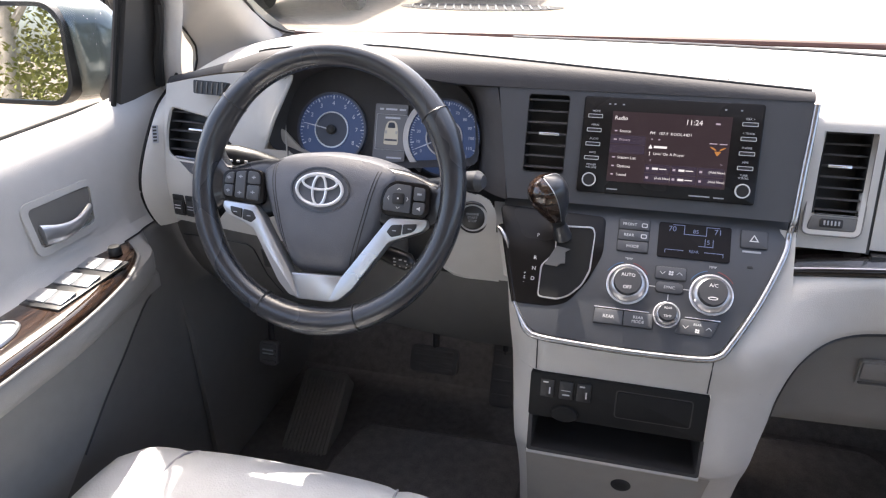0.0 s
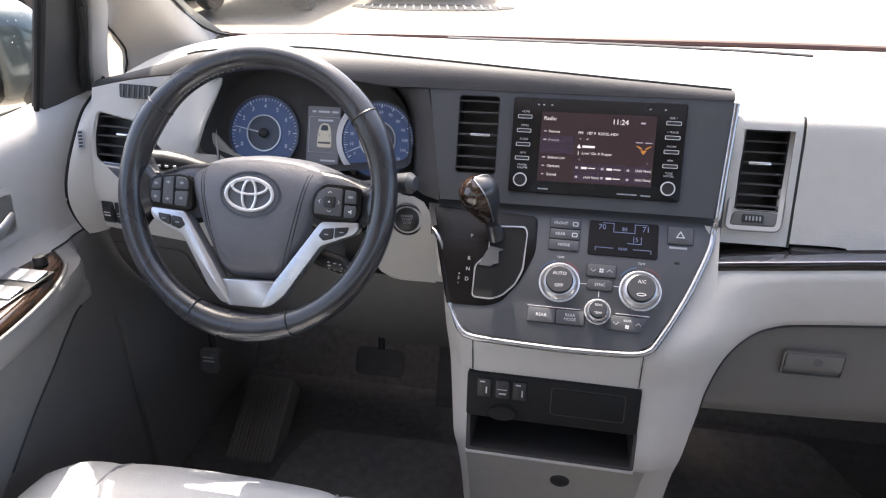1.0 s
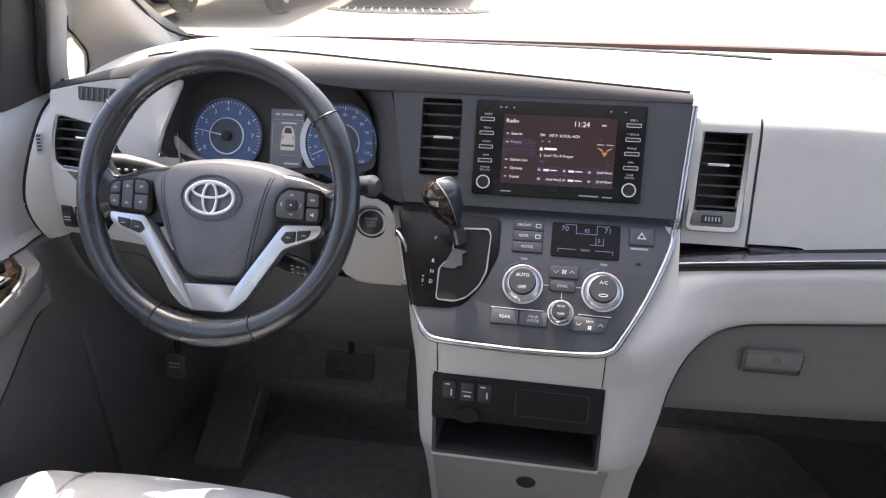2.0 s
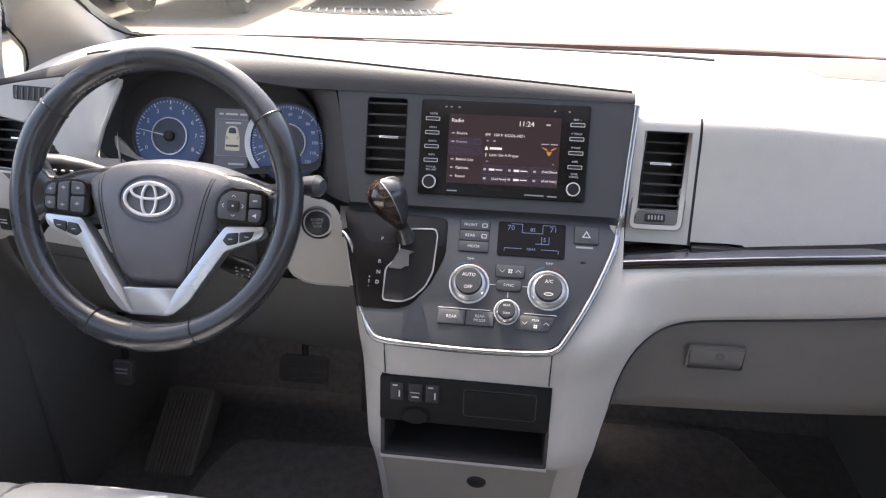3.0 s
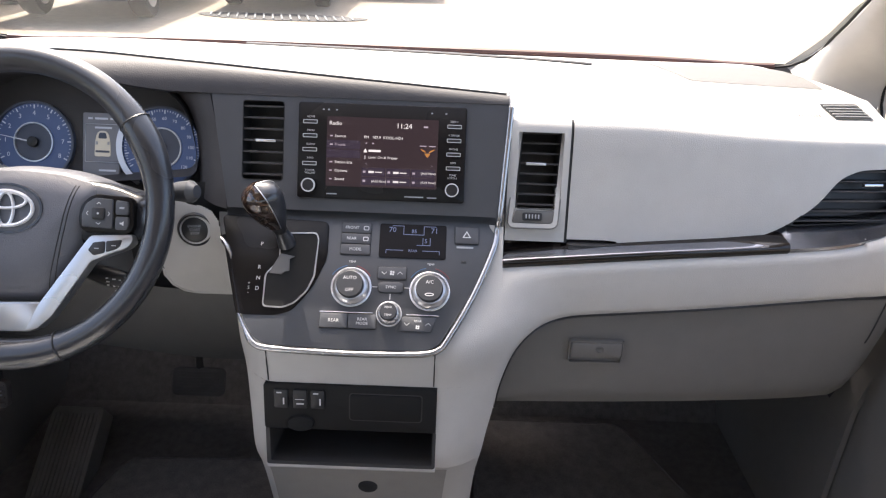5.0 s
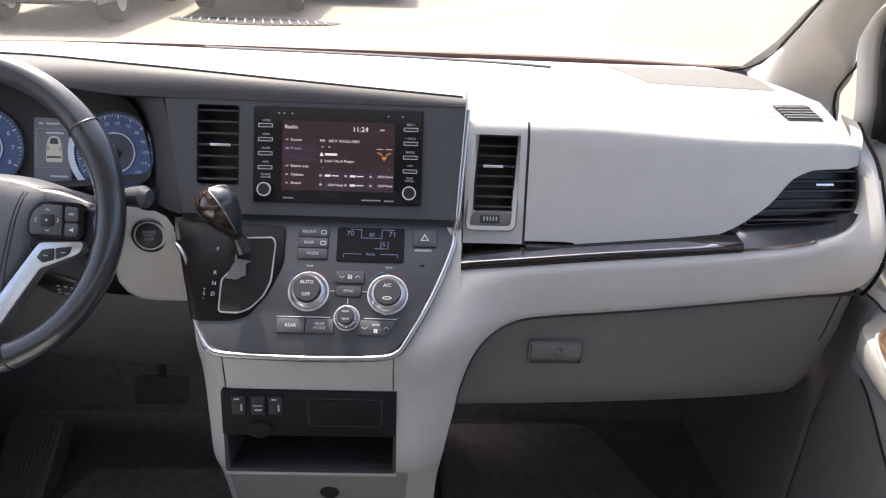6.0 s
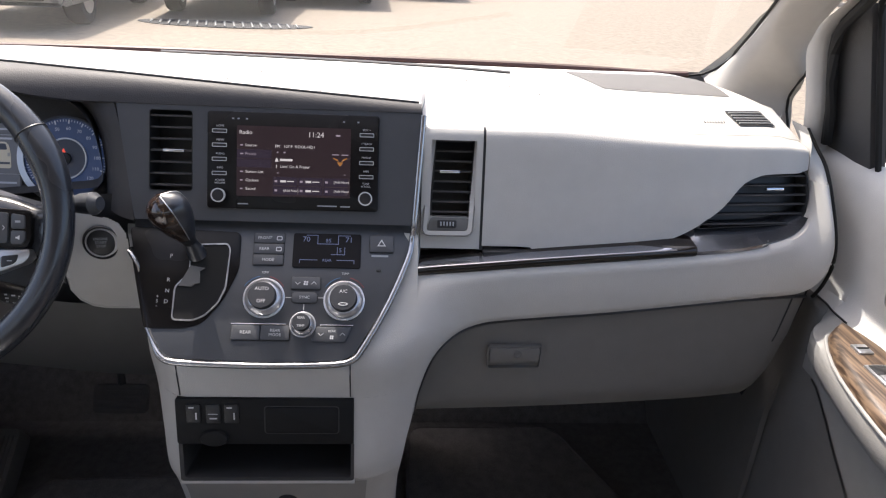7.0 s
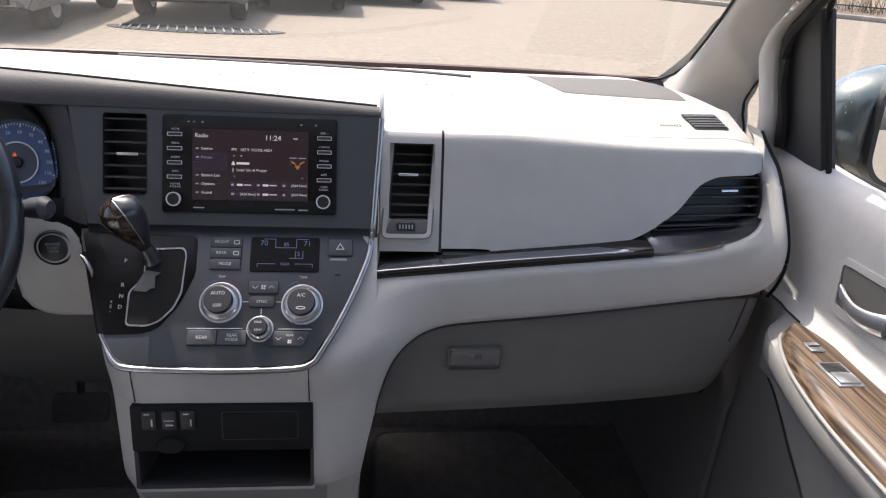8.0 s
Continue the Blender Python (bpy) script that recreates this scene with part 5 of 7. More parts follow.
b = part("rear_fan_rocker", slab(rounded([(0.0600, -0.1345), (0.1060, -0.1345), (0.0980, -0.1545), (0.0530, -0.1540)], 0.003, 3), 0, 0.0055, PB, 0.0008), STACK, stack, "rear fan rocker")
for x, d in ((0.0660, -1), (0.0945, 1)):
    for k in (-1, 1):
        part("mark", tube([label_at(PB, x + k * 0.0035, -0.1445 - d * 0.0015, 0.0057).translation, label_at(PB, x, -0.1445 + d * 0.0020, 0.0057).translation], 0.0005, 4), WHITE, b)
lettering("print", "REAR", 0.0042, label_at(PB, 0.0805, -0.1405, 0.0057), WHITE, b)
for a in (0, 90, 180, 270):
    part("mark", slab(circle(0.0805 + 0.0018 * math.cos(radians(a + 40)), -0.1485 + 0.0018 * math.sin(radians(a + 40)), 0.0013, 8), 0.0054, 0.0058, PB), WHITE, b)

# ---- head unit ----
unit = thing("head_unit", "black radio head unit showing a lit station screen", "car radio")
part("bezel", slab(rrect(-0.0928, 0.0325, 0.1363, 0.1625, 0.004), -0.01, 0.0065, PA, 0.0015), PIANO, unit, "gloss black bezel")
disp = part("display", slab(rrect(-0.0535, 0.0500, 0.0980, 0.1440, 0.001), 0.006, 0.0070, PA), SCREEN, unit, "lit touchscreen with a dim plum ground")
for tx, x, y, s, mt in (("Radio", -0.0505, 0.1350, 0.0075, SCREEN_TEXT), ("Source", -0.0426, 0.1180, 0.0053, SCREEN_TEXT), ("Presets", -0.0424, 0.1065, 0.0050, SCREEN_DIM), ("Station List", -0.0420, 0.0827, 0.0053, SCREEN_TEXT), ("Options", -0.0418, 0.0712, 0.0053, SCREEN_TEXT), ("Sound", -0.0416, 0.0597, 0.0053, SCREEN_TEXT), ("FM   107.9  KOOL-HD1", -0.0030, 0.1175, 0.0054, SCREEN_TEXT), ("Livin' On A Prayer", 0.0038, 0.0905, 0.0053, SCREEN_TEXT), ("11:24", 0.0405, 0.1340, 0.0098, SCREEN_TEXT), ("<", -0.0005, 0.0815, 0.0055, SCREEN_DIM), (">", 0.0890, 0.0812, 0.0055, SCREEN_DIM), ("(Add New)", 0.0760, 0.0712, 0.0045, SCREEN_TEXT), ("(Add New)", 0.0085, 0.0583, 0.0045, SCREEN_TEXT), ("(Add New)", 0.0762, 0.0588, 0.0045, SCREEN_TEXT)):
    lettering("words", tx, s, label_at(PA, x, y, 0.0072), mt, disp, align="LEFT")
part("mark", box(0.0038, 0.0205, 0.0980, 0.1010, 0.0070, 0.0073, 0, PA), SCREEN_TEXT, disp)
part("mark", slab(rounded([(-0.0030, 0.0970), (0.0020, 0.0970), (0.0010, 0.1000), (-0.0005, 0.1025), (-0.0020, 0.1000)], 0.0006, 2), 0.0070, 0.0073, PA), SCREEN_TEXT, disp)
part("mark", box(-0.0012, -0.0004, 0.0880, 0.0930, 0.0070, 0.0073, 0, PA), SCREEN_TEXT, disp)
part("mark", box(0.0780, 0.0840, 0.1330, 0.1352, 0.0070, 0.0073, 0, PA), SCREEN_DIM, disp)
for x0, x1, y0 in ((-0.0490, -0.0455, 0.1180), (-0.0490, -0.0450, 0.1065), (-0.0490, -0.0450, 0.0827), (-0.0490, -0.0455, 0.0712), (-0.0488, -0.0455, 0.0597), (-0.0005, 0.0015, 0.1095), (0.0085, 0.0110, 0.1095)):
    part("mark", box(x0, x1, y0 - 0.0009, y0 + 0.0009, 0.0070, 0.0073, 0, PA), SCREEN_DIM, disp)
part("menu_bar", box(-0.0535, -0.0075, 0.1010, 0.1125, 0.0068, 0.00705, 0, PA), SCREEN_BAR, disp)
part("menu_bar", box(-0.0535, -0.0075, 0.0885, 0.0998, 0.0068, 0.00705, 0, PA), SCREEN_BAR, disp)
for r in range(2):
    for c in range(3):
        x, y = -0.0050 + 0.0338 * c, 0.0708 - 0.0124 * r
        part("preset_tile", box(x, x + 0.0325, y - 0.0056, y + 0.0056, 0.0068, 0.00705, 0, PA), SCREEN_BAR, disp)
        part("mark", box(x + 0.0020, x + 0.0055, y - 0.0014, y + 0.0014, 0.0070, 0.0073, 0, PA), SCREEN_DIM, disp)
        if (r, c) not in ((0, 2), (1, 0), (1, 2)):
            part("mark", box(x + 0.0095, x + 0.0170, y - 0.0014, y + 0.0014, 0.0070, 0.0073, 0, PA), SCREEN_TEXT, disp)
            part("mark", box(x + 0.0185, x + 0.0280, y - 0.0006, y + 0.0006, 0.0070, 0.0073, 0, PA), SCREEN_TEXT, disp)
em = part("emblem", slab([(0.0800, 0.0985), (0.0884, 0.0985), (0.0862, 0.0950), (0.0842, 0.0925), (0.0822, 0.0950)], 0.0069, 0.0073, PA), SCREEN_GOLD, disp, "small gold winged emblem")
for k in (-1, 1):
    part("mark", slab([(0.0842 + k * 0.0015, 0.0992), (0.0842 + k * 0.0035, 0.1022), (0.0842 + k * 0.0090, 0.1045), (0.0842 + k * 0.0098, 0.1035), (0.0842 + k * 0.0050, 0.1005)][::k], 0.0069, 0.0073, PA), SCREEN_GOLD, em)
    part("mark", box(0.0842 + min(0.0015 * k, 0.0110 * k), 0.0842 + max(0.0015 * k, 0.0110 * k), 0.1078, 0.1090, 0.0069, 0.0073, 0, PA), SCREEN_DIM, em)
for i in range(5):
    y = 0.1360 - 0.0188 * i
    if i < 4:
        for x in (-0.0762, 0.1198):
            k = part("side_key", slab(rrect(x - 0.0097, y - 0.0026, x + 0.0097, y + 0.0026, 0.001), 0.005, 0.0080, PA), BLACK, unit)
            part("key_line", ring(rrect(x - 0.0097, y - 0.0026, x + 0.0097, y + 0.0026, 0.001), rrect(x - 0.0089, y - 0.0018, x + 0.0089, y + 0.0018, 0.0006), 0.0075, 0.0083, PA), WHITE, k)
for tx, i in (("HOME", 0), ("MENU", 1), ("AUDIO", 2), ("INFO", 3), ("POWER\nVOLUME", 4)):
    lettering("print", tx, 0.0037, label_at(PA, -0.0755, 0.1428 - 0.0186 * i, 0.0067), WHITE, unit)
for tx, i in (("SEEK >", 0), ("< TRACK", 1), ("PHONE", 2), ("APPS", 3), ("TUNE\nSCROLL", 4)):
    lettering("print", tx, 0.0037, label_at(PA, 0.1194, 0.1428 - 0.0186 * i, 0.0067), WHITE, unit)
for x in (-0.0765, 0.1192):
    m = label_at(PA, x, 0.0500, 0.006)
    k = part("knob", lathe([(0.0092, 0), (0.0092, 0.006), (0.0075, 0.007), (0.0070, 0.0075), (0.001, 0.0076)], m, 36), BLACK, unit, "black rotary knob")
    part("knob_ring", ring(circle(0, 0, 0.0094, 36), circle(0, 0, 0.0078, 36), 0.004, 0.0078, m), WHITE, k, "bright ring on the knob")
for x0, x1, y in ((-0.052, -0.038, 0.0385), (0.0545, 0.0807, 0.0380), (0.0855, 0.0985, 0.0376)):
    part("mark", box(x0, x1, y, y + 0.0016, 0.0064, 0.0067, 0, PA), GREY_INK, unit)
for x in (-0.060, -0.053, -0.042, 0.0873, 0.1066):
    part("mark", box(x, x + 0.0026, 0.1522, 0.1540, 0.0064, 0.0067, 0, PA), GREY_INK, unit)

# ---- gear shifter ----
gear = thing("gear_shifter", "dark wood and leather gear lever in a black gated plate", "gear lever")
BP = [(-0.1975, 0.0005), (-0.0480, -0.0050), (-0.0470, -0.0580), (-0.0640, -0.1000), (-0.0880, -0.1320), (-0.1100, -0.1390), (-0.1600, -0.1395)]
part("plate", slab(rounded(BP, 0.010, 4), 0.0, 0.0045, PB, 0.001), PIANO, gear, "gloss black gate plate")
GATE = rounded([(-0.1180, -0.0240), (-0.0640, -0.0215), (-0.0600, -0.0300), (-0.0610, -0.0840), (-0.0700, -0.1060), (-0.0860, -0.1230), (-0.1010, -0.1295), (-0.1280, -0.1285), (-0.1290, -0.0830), (-0.1120, -0.0640), (-0.1130, -0.0400)], 0.006, 4)
gin = []
gc = (-0.092, -0.076)
for p in GATE:
    v = Vector((p[0] - gc[0], p[1] - gc[1]))
    q = v * (1 - 0.0022 / max(v.length, 1e-6))
    gin.append((gc[0] + q.x, gc[1] + q.y))
part("gate_trim", ring(GATE, gin, 0.003, 0.0062, PB), SILVER, gear, "bright gate outline")
part("gate_well", slab(gin, 0.0040, 0.0050, PB), RUBBER, gear, "black brush in the gate")
part("gate_cover", slab([(-0.1105, -0.054), (-0.1234, -0.0821), (-0.1067, -0.0832), (-0.1020, -0.0790), (-0.0962, -0.0780), (-0.0976, -0.0616), (-0.0911, -0.0575)], 0.0045, 0.0070, PB), LOWER, gear, "stepped grey gate plate")
for tx, y in (("P", -0.041), ("R", -0.074), ("N", -0.089), ("D", -0.1035)):
    lettering("print", tx, 0.0075, label_at(PB, -0.1375, y, 0.0047), WHITE, gear)
lettering("print", "+\nS\n-", 0.0062, label_at(PB, -0.1490, -0.1030, 0.0047), WHITE, gear)
base, tip = PB @ Vector((-0.104, -0.036, 0.004)), Vector((-0.126, 0.852, 0.864))
part("boot", tube([base - Vector((0, 0, 0.004)), base.lerp(tip, 0.10), base.lerp(tip, 0.25)], [0.013, 0.011, 0.0085], 16), LEATHER, gear, "black leather boot")
ax = (tip - base).normalized()
rows, turn = [], steps(0, 2 * math.pi, 24)
for k in steps(0, 1, 20):
    c = base.lerp(tip, 0.12) + ax * (k * ((tip - base).length * 0.88 + 0.022))
    r = curve(k, [(0, 0.0085), (0.15, 0.0092), (0.30, 0.0150), (0.45, 0.0210), (0.62, 0.0255), (0.78, 0.0268), (0.92, 0.0200), (1, 0.002)])
    s = ax.cross(Vector((0, 1, 0))).normalized()
    w = s.cross(ax)
    rows.append([c + s * r * math.cos(a) + w * r * 0.9 * math.sin(a) for a in turn])
part("shaft", loft([r[:-1] for r in rows[:6]], closed=True, caps=True), BLACK, gear, "slim black shaft")
part("knob_leather", loft([r[9:17] for r in rows[5:]]), LEATHER, gear, "black leather back of the knob")
part("knob_wood", loft([r[16:] + r[1:10] for r in rows[5:]]), DARKWOOD, gear, "glossy dark wood knob")
part("knob_trim", tube([r[16] for r in rows[5:]], 0.0007, 5), SILVER, gear, "thin bright line on the knob")
part("knob_trim", tube([r[9] for r in rows[5:]], 0.0007, 5), SILVER, gear)


# ---- instruments ----
clus = thing("instrument_cluster", "blue-faced twin-dial instrument cluster in a dark hood", "instrument cluster")
OPEN = [(-0.575, 0.862), (-0.578, 0.895), (-0.566, 0.940), (-0.548, 0.966), (-0.505, 0.984), (-0.450, 0.989), (-0.403, 0.989), (-0.360, 0.986), (-0.312, 0.982), (-0.275, 0.968), (-0.252, 0.940), (-0.243, 0.895), (-0.242, 0.858), (-0.40, 0.842), (-0.52, 0.846)]
OPEN = rounded(OPEN, 0.02, 3)
mx, mz = -0.41, 0.905
lip = [(mx + (x - mx) * 1.02, 0.951 + 0.2 * (z - 0.9), mz + (z - mz) * 1.02) for x, z in OPEN]
mid = [(x, 0.962 + 0.25 * (z - 0.9), z) for x, z in OPEN]
end = [(mx + (x - mx) * 0.93, 0.982 + 0.4 * (mz + (z - mz) * 0.92 - 0.873), mz - 0.004 + (z - mz) * 0.90) for x, z in OPEN]
part("hood_tunnel", loft([lip + lip[:1], mid + mid[:1], end + end[:1]]), BROW, clus, "charcoal hood lining")
part("back_plate", slab([(-0.24, -0.07), (0.14, -0.07), (0.14, 0.125), (-0.24, 0.125)], -0.02, -0.003, PG), BROW, clus)


def gauge(cx, cy, r, numbers, a0, a1, ticks, value, label):
    m = label_at(PG, cx, cy, 0.0)
    g = part("gauge", slab(circle(0, 0, r, 48), -0.004, 0.0, m), GAUGE, clus, label)
    part("outer_ring", ring(circle(0, 0, r * 1.05, 48), circle(0, 0, r * 0.99, 48), -0.004, 0.004, m), GAUGE_DARK, g, "dark gauge ring")
    if cx > 0:
        arc = [(1.14 * r * math.cos(a), 1.14 * r * math.sin(a)) for a in steps(radians(128), radians(238), 24)]
        arc += [(r * 0.99 * math.cos(a), r * 0.99 * math.sin(a)) for a in steps(radians(238), radians(128), 24)]
        part("crescent", slab(arc, -0.002, 0.005, m), SILVER, g, "broad silver crescent")
    part("inner_ring", ring(circle(0, 0, r * 0.51, 40), circle(0, 0, r * 0.475, 40), -0.001, 0.003, m), SILVER, g, "thin silver inner ring")
    part("hub_face", slab(circle(0, 0, r * 0.47, 40), -0.001, 0.0008, m), GAUGE_DARK, g, "dark inner dial")
    for i in range(ticks + 1):
        a = radians(a0 + (a1 - a0) * i / ticks)
        big = i % 5 == 0
        part("tick", box(r * (0.86 if big else 0.91), r * 0.96, -0.0008 if big else -0.0004, 0.0008 if big else 0.0004, 0.0002, 0.0008, 0, m @ Matrix.Rotation(a, 4, "Z")), GAUGE_INK, g)
    for i, tx in enumerate(numbers):
        a = radians(a0 + (a1 - a0) * i / (len(numbers) - 1))
        lettering("numeral", tx, r * (0.165 if len(numbers) < 10 else 0.115), m @ Matrix.Translation((r * 0.74 * math.cos(a), r * 0.74 * math.sin(a), 0.0006)), GAUGE_INK, g)
    a = radians(a0 + (a1 - a0) * value)
    part("needle", slab([(-0.006, -0.0012), (r * 0.86, -0.0004), (r * 0.86, 0.0004), (-0.006, 0.0012)], 0.004, 0.005, m @ Matrix.Rotation(a, 4, "Z")), GAUGE_INK, g, "white lit needle")
    part("needle_cap", lathe([(0.0075, 0.001), (0.0075, 0.006), (0.0055, 0.0075), (0.001, 0.0078)], m, 24), BLACK, g)


def cheek_edge(z):
    """The hood's right edge."""
    return curve(z, [(0.835, -0.240), (0.895, -0.241), (0.940, -0.250), (0.968, -0.273), (0.984, -0.310), (0.992, -0.345)])


def cheek_seam(z):
    return curve(z, [(0.825, -0.1890), (0.896, -0.1980), (0.970, -0.2150), (0.995, -0.222)])


rows = []
for z in steps(0.826, 0.988, 24):
    a = Vector((cheek_edge(z), 0.964 + 0.25 * (z - 0.9), z))
    b = Vector((cheek_seam(z), 0.898 + 0.40 * (z - 0.813) - 0.0025, z))
    row = [tuple(a + Vector((0.0, 0.02, 0)))]
    for k in steps(0, 1, 8):
        p = a.lerp(b, k)
        row.append((p.x, p.y - 0.006 * math.sin(math.pi * k), p.z))
    row.append((b.x + 0.0012, b.y + 0.012, b.z))
    rows.append(row)
part("cheek", loft(rows), BROW, clus, "charcoal cheek beside the instruments")
# added plate; the lit patch under the rev counter is put into its pale colour
lit_patch = rounded([(-0.234, 0.022), (-0.222, 0.020), (-0.180, -0.016), (-0.140, -0.034), (-0.140, -0.060), (-0.222, -0.060), (-0.236, -0.020)], 0.008, 4)
part("lit_patch", slab(lit_patch, -0.004, 0.006, PG, 0.003), CABIN, clus, "added pale beige plate painting the lit patch under the rev counter")


gauge(-0.1250, 0.013, 0.0560, [str(i) for i in range(9)], 207, -27, 40, 0.16, "blue rev counter dial")
gauge(0.0595, 0.012, 0.0565, [str(i) for i in range(0, 130, 10)], 212, -40, 60, 0.03, "blue speedometer dial")
part("warning_mark", slab([(0.0530, 0.0205), (0.0590, 0.0205), (0.0560, 0.0262)], 0.0008, 0.0014, PG), GAUGE_RED, clus, "small red warning symbol")
info = part("info_display", slab(rrect(-0.0535, -0.034, -0.0020, 0.058, 0.002), -0.003, 0.002, PG), DISPLAY, clus, "small driver information display")
part("display_field", slab(rrect(-0.050, -0.012, -0.001, 0.042, 0.001), 0.0018, 0.0026, PG), DISPLAY, info)
part("car_figure", slab(rounded([(-0.0365, -0.004), (-0.0135, -0.004), (-0.0140, 0.016), (-0.0165, 0.028), (-0.0205, 0.0325), (-0.0295, 0.0325), (-0.0335, 0.028), (-0.0360, 0.016)], 0.003, 3), 0.0024, 0.0030, PG), BEIGE_INK, info, "pale car outline")
part("car_window", slab(rounded([(-0.0315, 0.0215), (-0.0185, 0.0215), (-0.0205, 0.0300), (-0.0295, 0.0300)], 0.002, 2), 0.0028, 0.0034, PG), GAUGE_DARK, info, "dark rear window of the car figure")
for x in (-0.0335, -0.0165):
    part("car_lamp", box(x - 0.0016, x + 0.0016, 0.0125, 0.0175, 0.0028, 0.0034, 0, PG), GREY_INK, info)
part("car_bumper", box(-0.0350, -0.0150, 0.0015, 0.0045, 0.0028, 0.0034, 0, PG), GAUGE_DARK, info)
part("display_frame", ring(rrect(-0.0505, -0.0125, -0.0005, 0.0425, 0.001), rrect(-0.0495, -0.0115, -0.0015, 0.0415, 0.001), 0.0020, 0.0030, PG), GREY_INK, info)
for x0, x1, y0 in ((-0.046, -0.040, 0.050), (-0.036, -0.018, 0.050), (-0.014, -0.004, 0.050), (-0.036, -0.012, 0.037), (-0.030, -0.006, -0.024)):
    part("mark", box(x0, x1, y0 - 0.0013, y0 + 0.0013, 0.0022, 0.0032, 0, PG), GAUGE_INK, info)

# ---- steering wheel ----
wheel = thing("steering_wheel", "black leather steering wheel with satin silver spokes", "steering wheel")


def rim_radius(a):
    d = math.degrees(a) % 360
    grip = math.exp(-(((d - 28) / 14) ** 2)) + math.exp(-(((d - 152) / 14) ** 2))
    foot = math.exp(-(((d - 269) / 26) ** 2))
    return 0.0172 + 0.0028 * grip + 0.0030 * foot


RIM = 0.1855
RIM_AT = Vector((-0.002, 0.0025, 0))


def rim_piece(d0, d1, name, mat, label):
    rows = []
    for d in steps(d0, d1, max(6, int((d1 - d0) / 3))):
        a = radians(d)
        c = RIM_AT + Vector((RIM * math.cos(a), RIM * math.sin(a), 0))
        o = Vector((math.cos(a), math.sin(a), 0))
        r = rim_radius(a)
        rows.append([PW @ (c + o * r * math.cos(b) + Vector((0, 0, 1)) * r * 1.02 * math.sin(b)) for b in steps(0, 2 * math.pi, 20)[:-1]])
    return part(name, loft(rows, closed=True, caps=True), mat, wheel, label)


rim_piece(36.6, 142.9, "rim_top", LEATHER, "worn black leather upper rim")
rim_piece(143.5, 246.4, "rim_side", LEATHER, "black leather rim")
rim_piece(247.0, 291.4, "rim_foot", LEATHER, "smooth black leather lower rim")
rim_piece(292.0, 396.0, "rim_side", LEATHER, "black leather rim")
for d in (36.3, 143.2, 246.7, 291.7):
    a = radians(d)
    c = RIM_AT + Vector((RIM * math.cos(a), RIM * math.sin(a), 0))
    o = Vector((math.cos(a), math.sin(a), 0))
    part("rim_seam", tube([PW @ (c + o * 0.0192 * math.cos(b) + Vector((0, 0, 0.0192)) * math.sin(b)) for b in steps(0, 2 * math.pi, 20)[:-1]], 0.0013, 5, closed=True), BLACK, wheel)
for d0, d1 in ((98, 141), (294, 330)):
    for d in steps(d0, d1, 16):
        a = radians(d)
        c = PW @ (RIM_AT + Vector(((RIM - 0.0168) * math.cos(a), (RIM - 0.0168) * math.sin(a), 0.0045)))
        part("stitch", tube([c, c + PW.to_3x3() @ Vector((0.0045 * math.cos(a + 1.0), 0.0045 * math.sin(a + 1.0), 0.002))], 0.0006, 4), GREY_INK, wheel)

HUB = [(-0.112, 0.032), (-0.064, 0.0515), (0, 0.0585), (0.064, 0.0535), (0.116, 0.037), (0.100, -0.010), (0.082, -0.054), (0.046, -0.118), (0, -0.1215), (-0.046, -0.119), (-0.080, -0.056), (-0.098, -0.012)]
hub_line = rounded(HUB, 0.018, 3)
rows = []
for scale, n in ((1.0, -0.058), (1.0, -0.042), (0.985, -0.031), (0.95, -0.021), (0.895, -0.011), (0.825, -0.003), (0.74, 0.003), (0.62, 0.0075), (0.45, 0.0105), (0.25, 0.0120)):
    rows.append([PW @ Vector((x * (0.35 * (1 - scale) + scale), -0.030 + (y + 0.030) * scale, n)) for x, y in hub_line])
pad = part("airbag_pad", loft(rows, closed=True, caps=True), AIRBAG, wheel, "dark vinyl airbag cover")
skin_tree = BVHTree.FromPolygons([v.co for v in pad.data.vertices], [list(f.vertices) for f in pad.data.polygons])
for sgn in (-1, 1):
    for shift in (0.0, 0.0042):
        pts = [(sgn * (0.0760 + shift), 0.031), (sgn * (0.0715 + shift), 0.008), (sgn * (0.0640 + shift), -0.026), (sgn * (0.0545 + shift), -0.064), (sgn * (0.0430 + shift), -0.104)]
        line = []
        for k in steps(0, 4, 16):
            at = Vector((curve(k, [(i, p[0]) for i, p in enumerate(pts)]), curve(k, [(i, p[1]) for i, p in enumerate(pts)]), 0.05))
            hit = skin_tree.ray_cast(PW @ at, PW.to_3x3() @ Vector((0, 0, -1)))[0]
            line.append(hit)
        part("pad_seam", tube(line, 0.0008, 5), BLACK, pad)
part("badge_recess", ring(circle(-0.001, -0.001, 0.0440, 40, 0.0315), circle(-0.001, -0.001, 0.0415, 40, 0.0290), 0.006, 0.0130, PW), LEATHER, wheel, "shallow oval recess")
part("badge_ground", slab(circle(-0.001, -0.0015, 0.0415, 40, 0.0290), 0.006, 0.0118, PW), AIRBAG, wheel, "dark ground of the badge")


def oval(cx, cy, rx, ry, r):
    """A rounded oval hoop on the wheel's face."""
    return tube([PW @ Vector((cx + rx * math.cos(a), cy + ry * math.sin(a), 0.0148)) for a in steps(0, 2 * math.pi, 40)[:-1]], r, 8, closed=True, up=PW.to_3x3() @ Vector((0, 0, 1)))


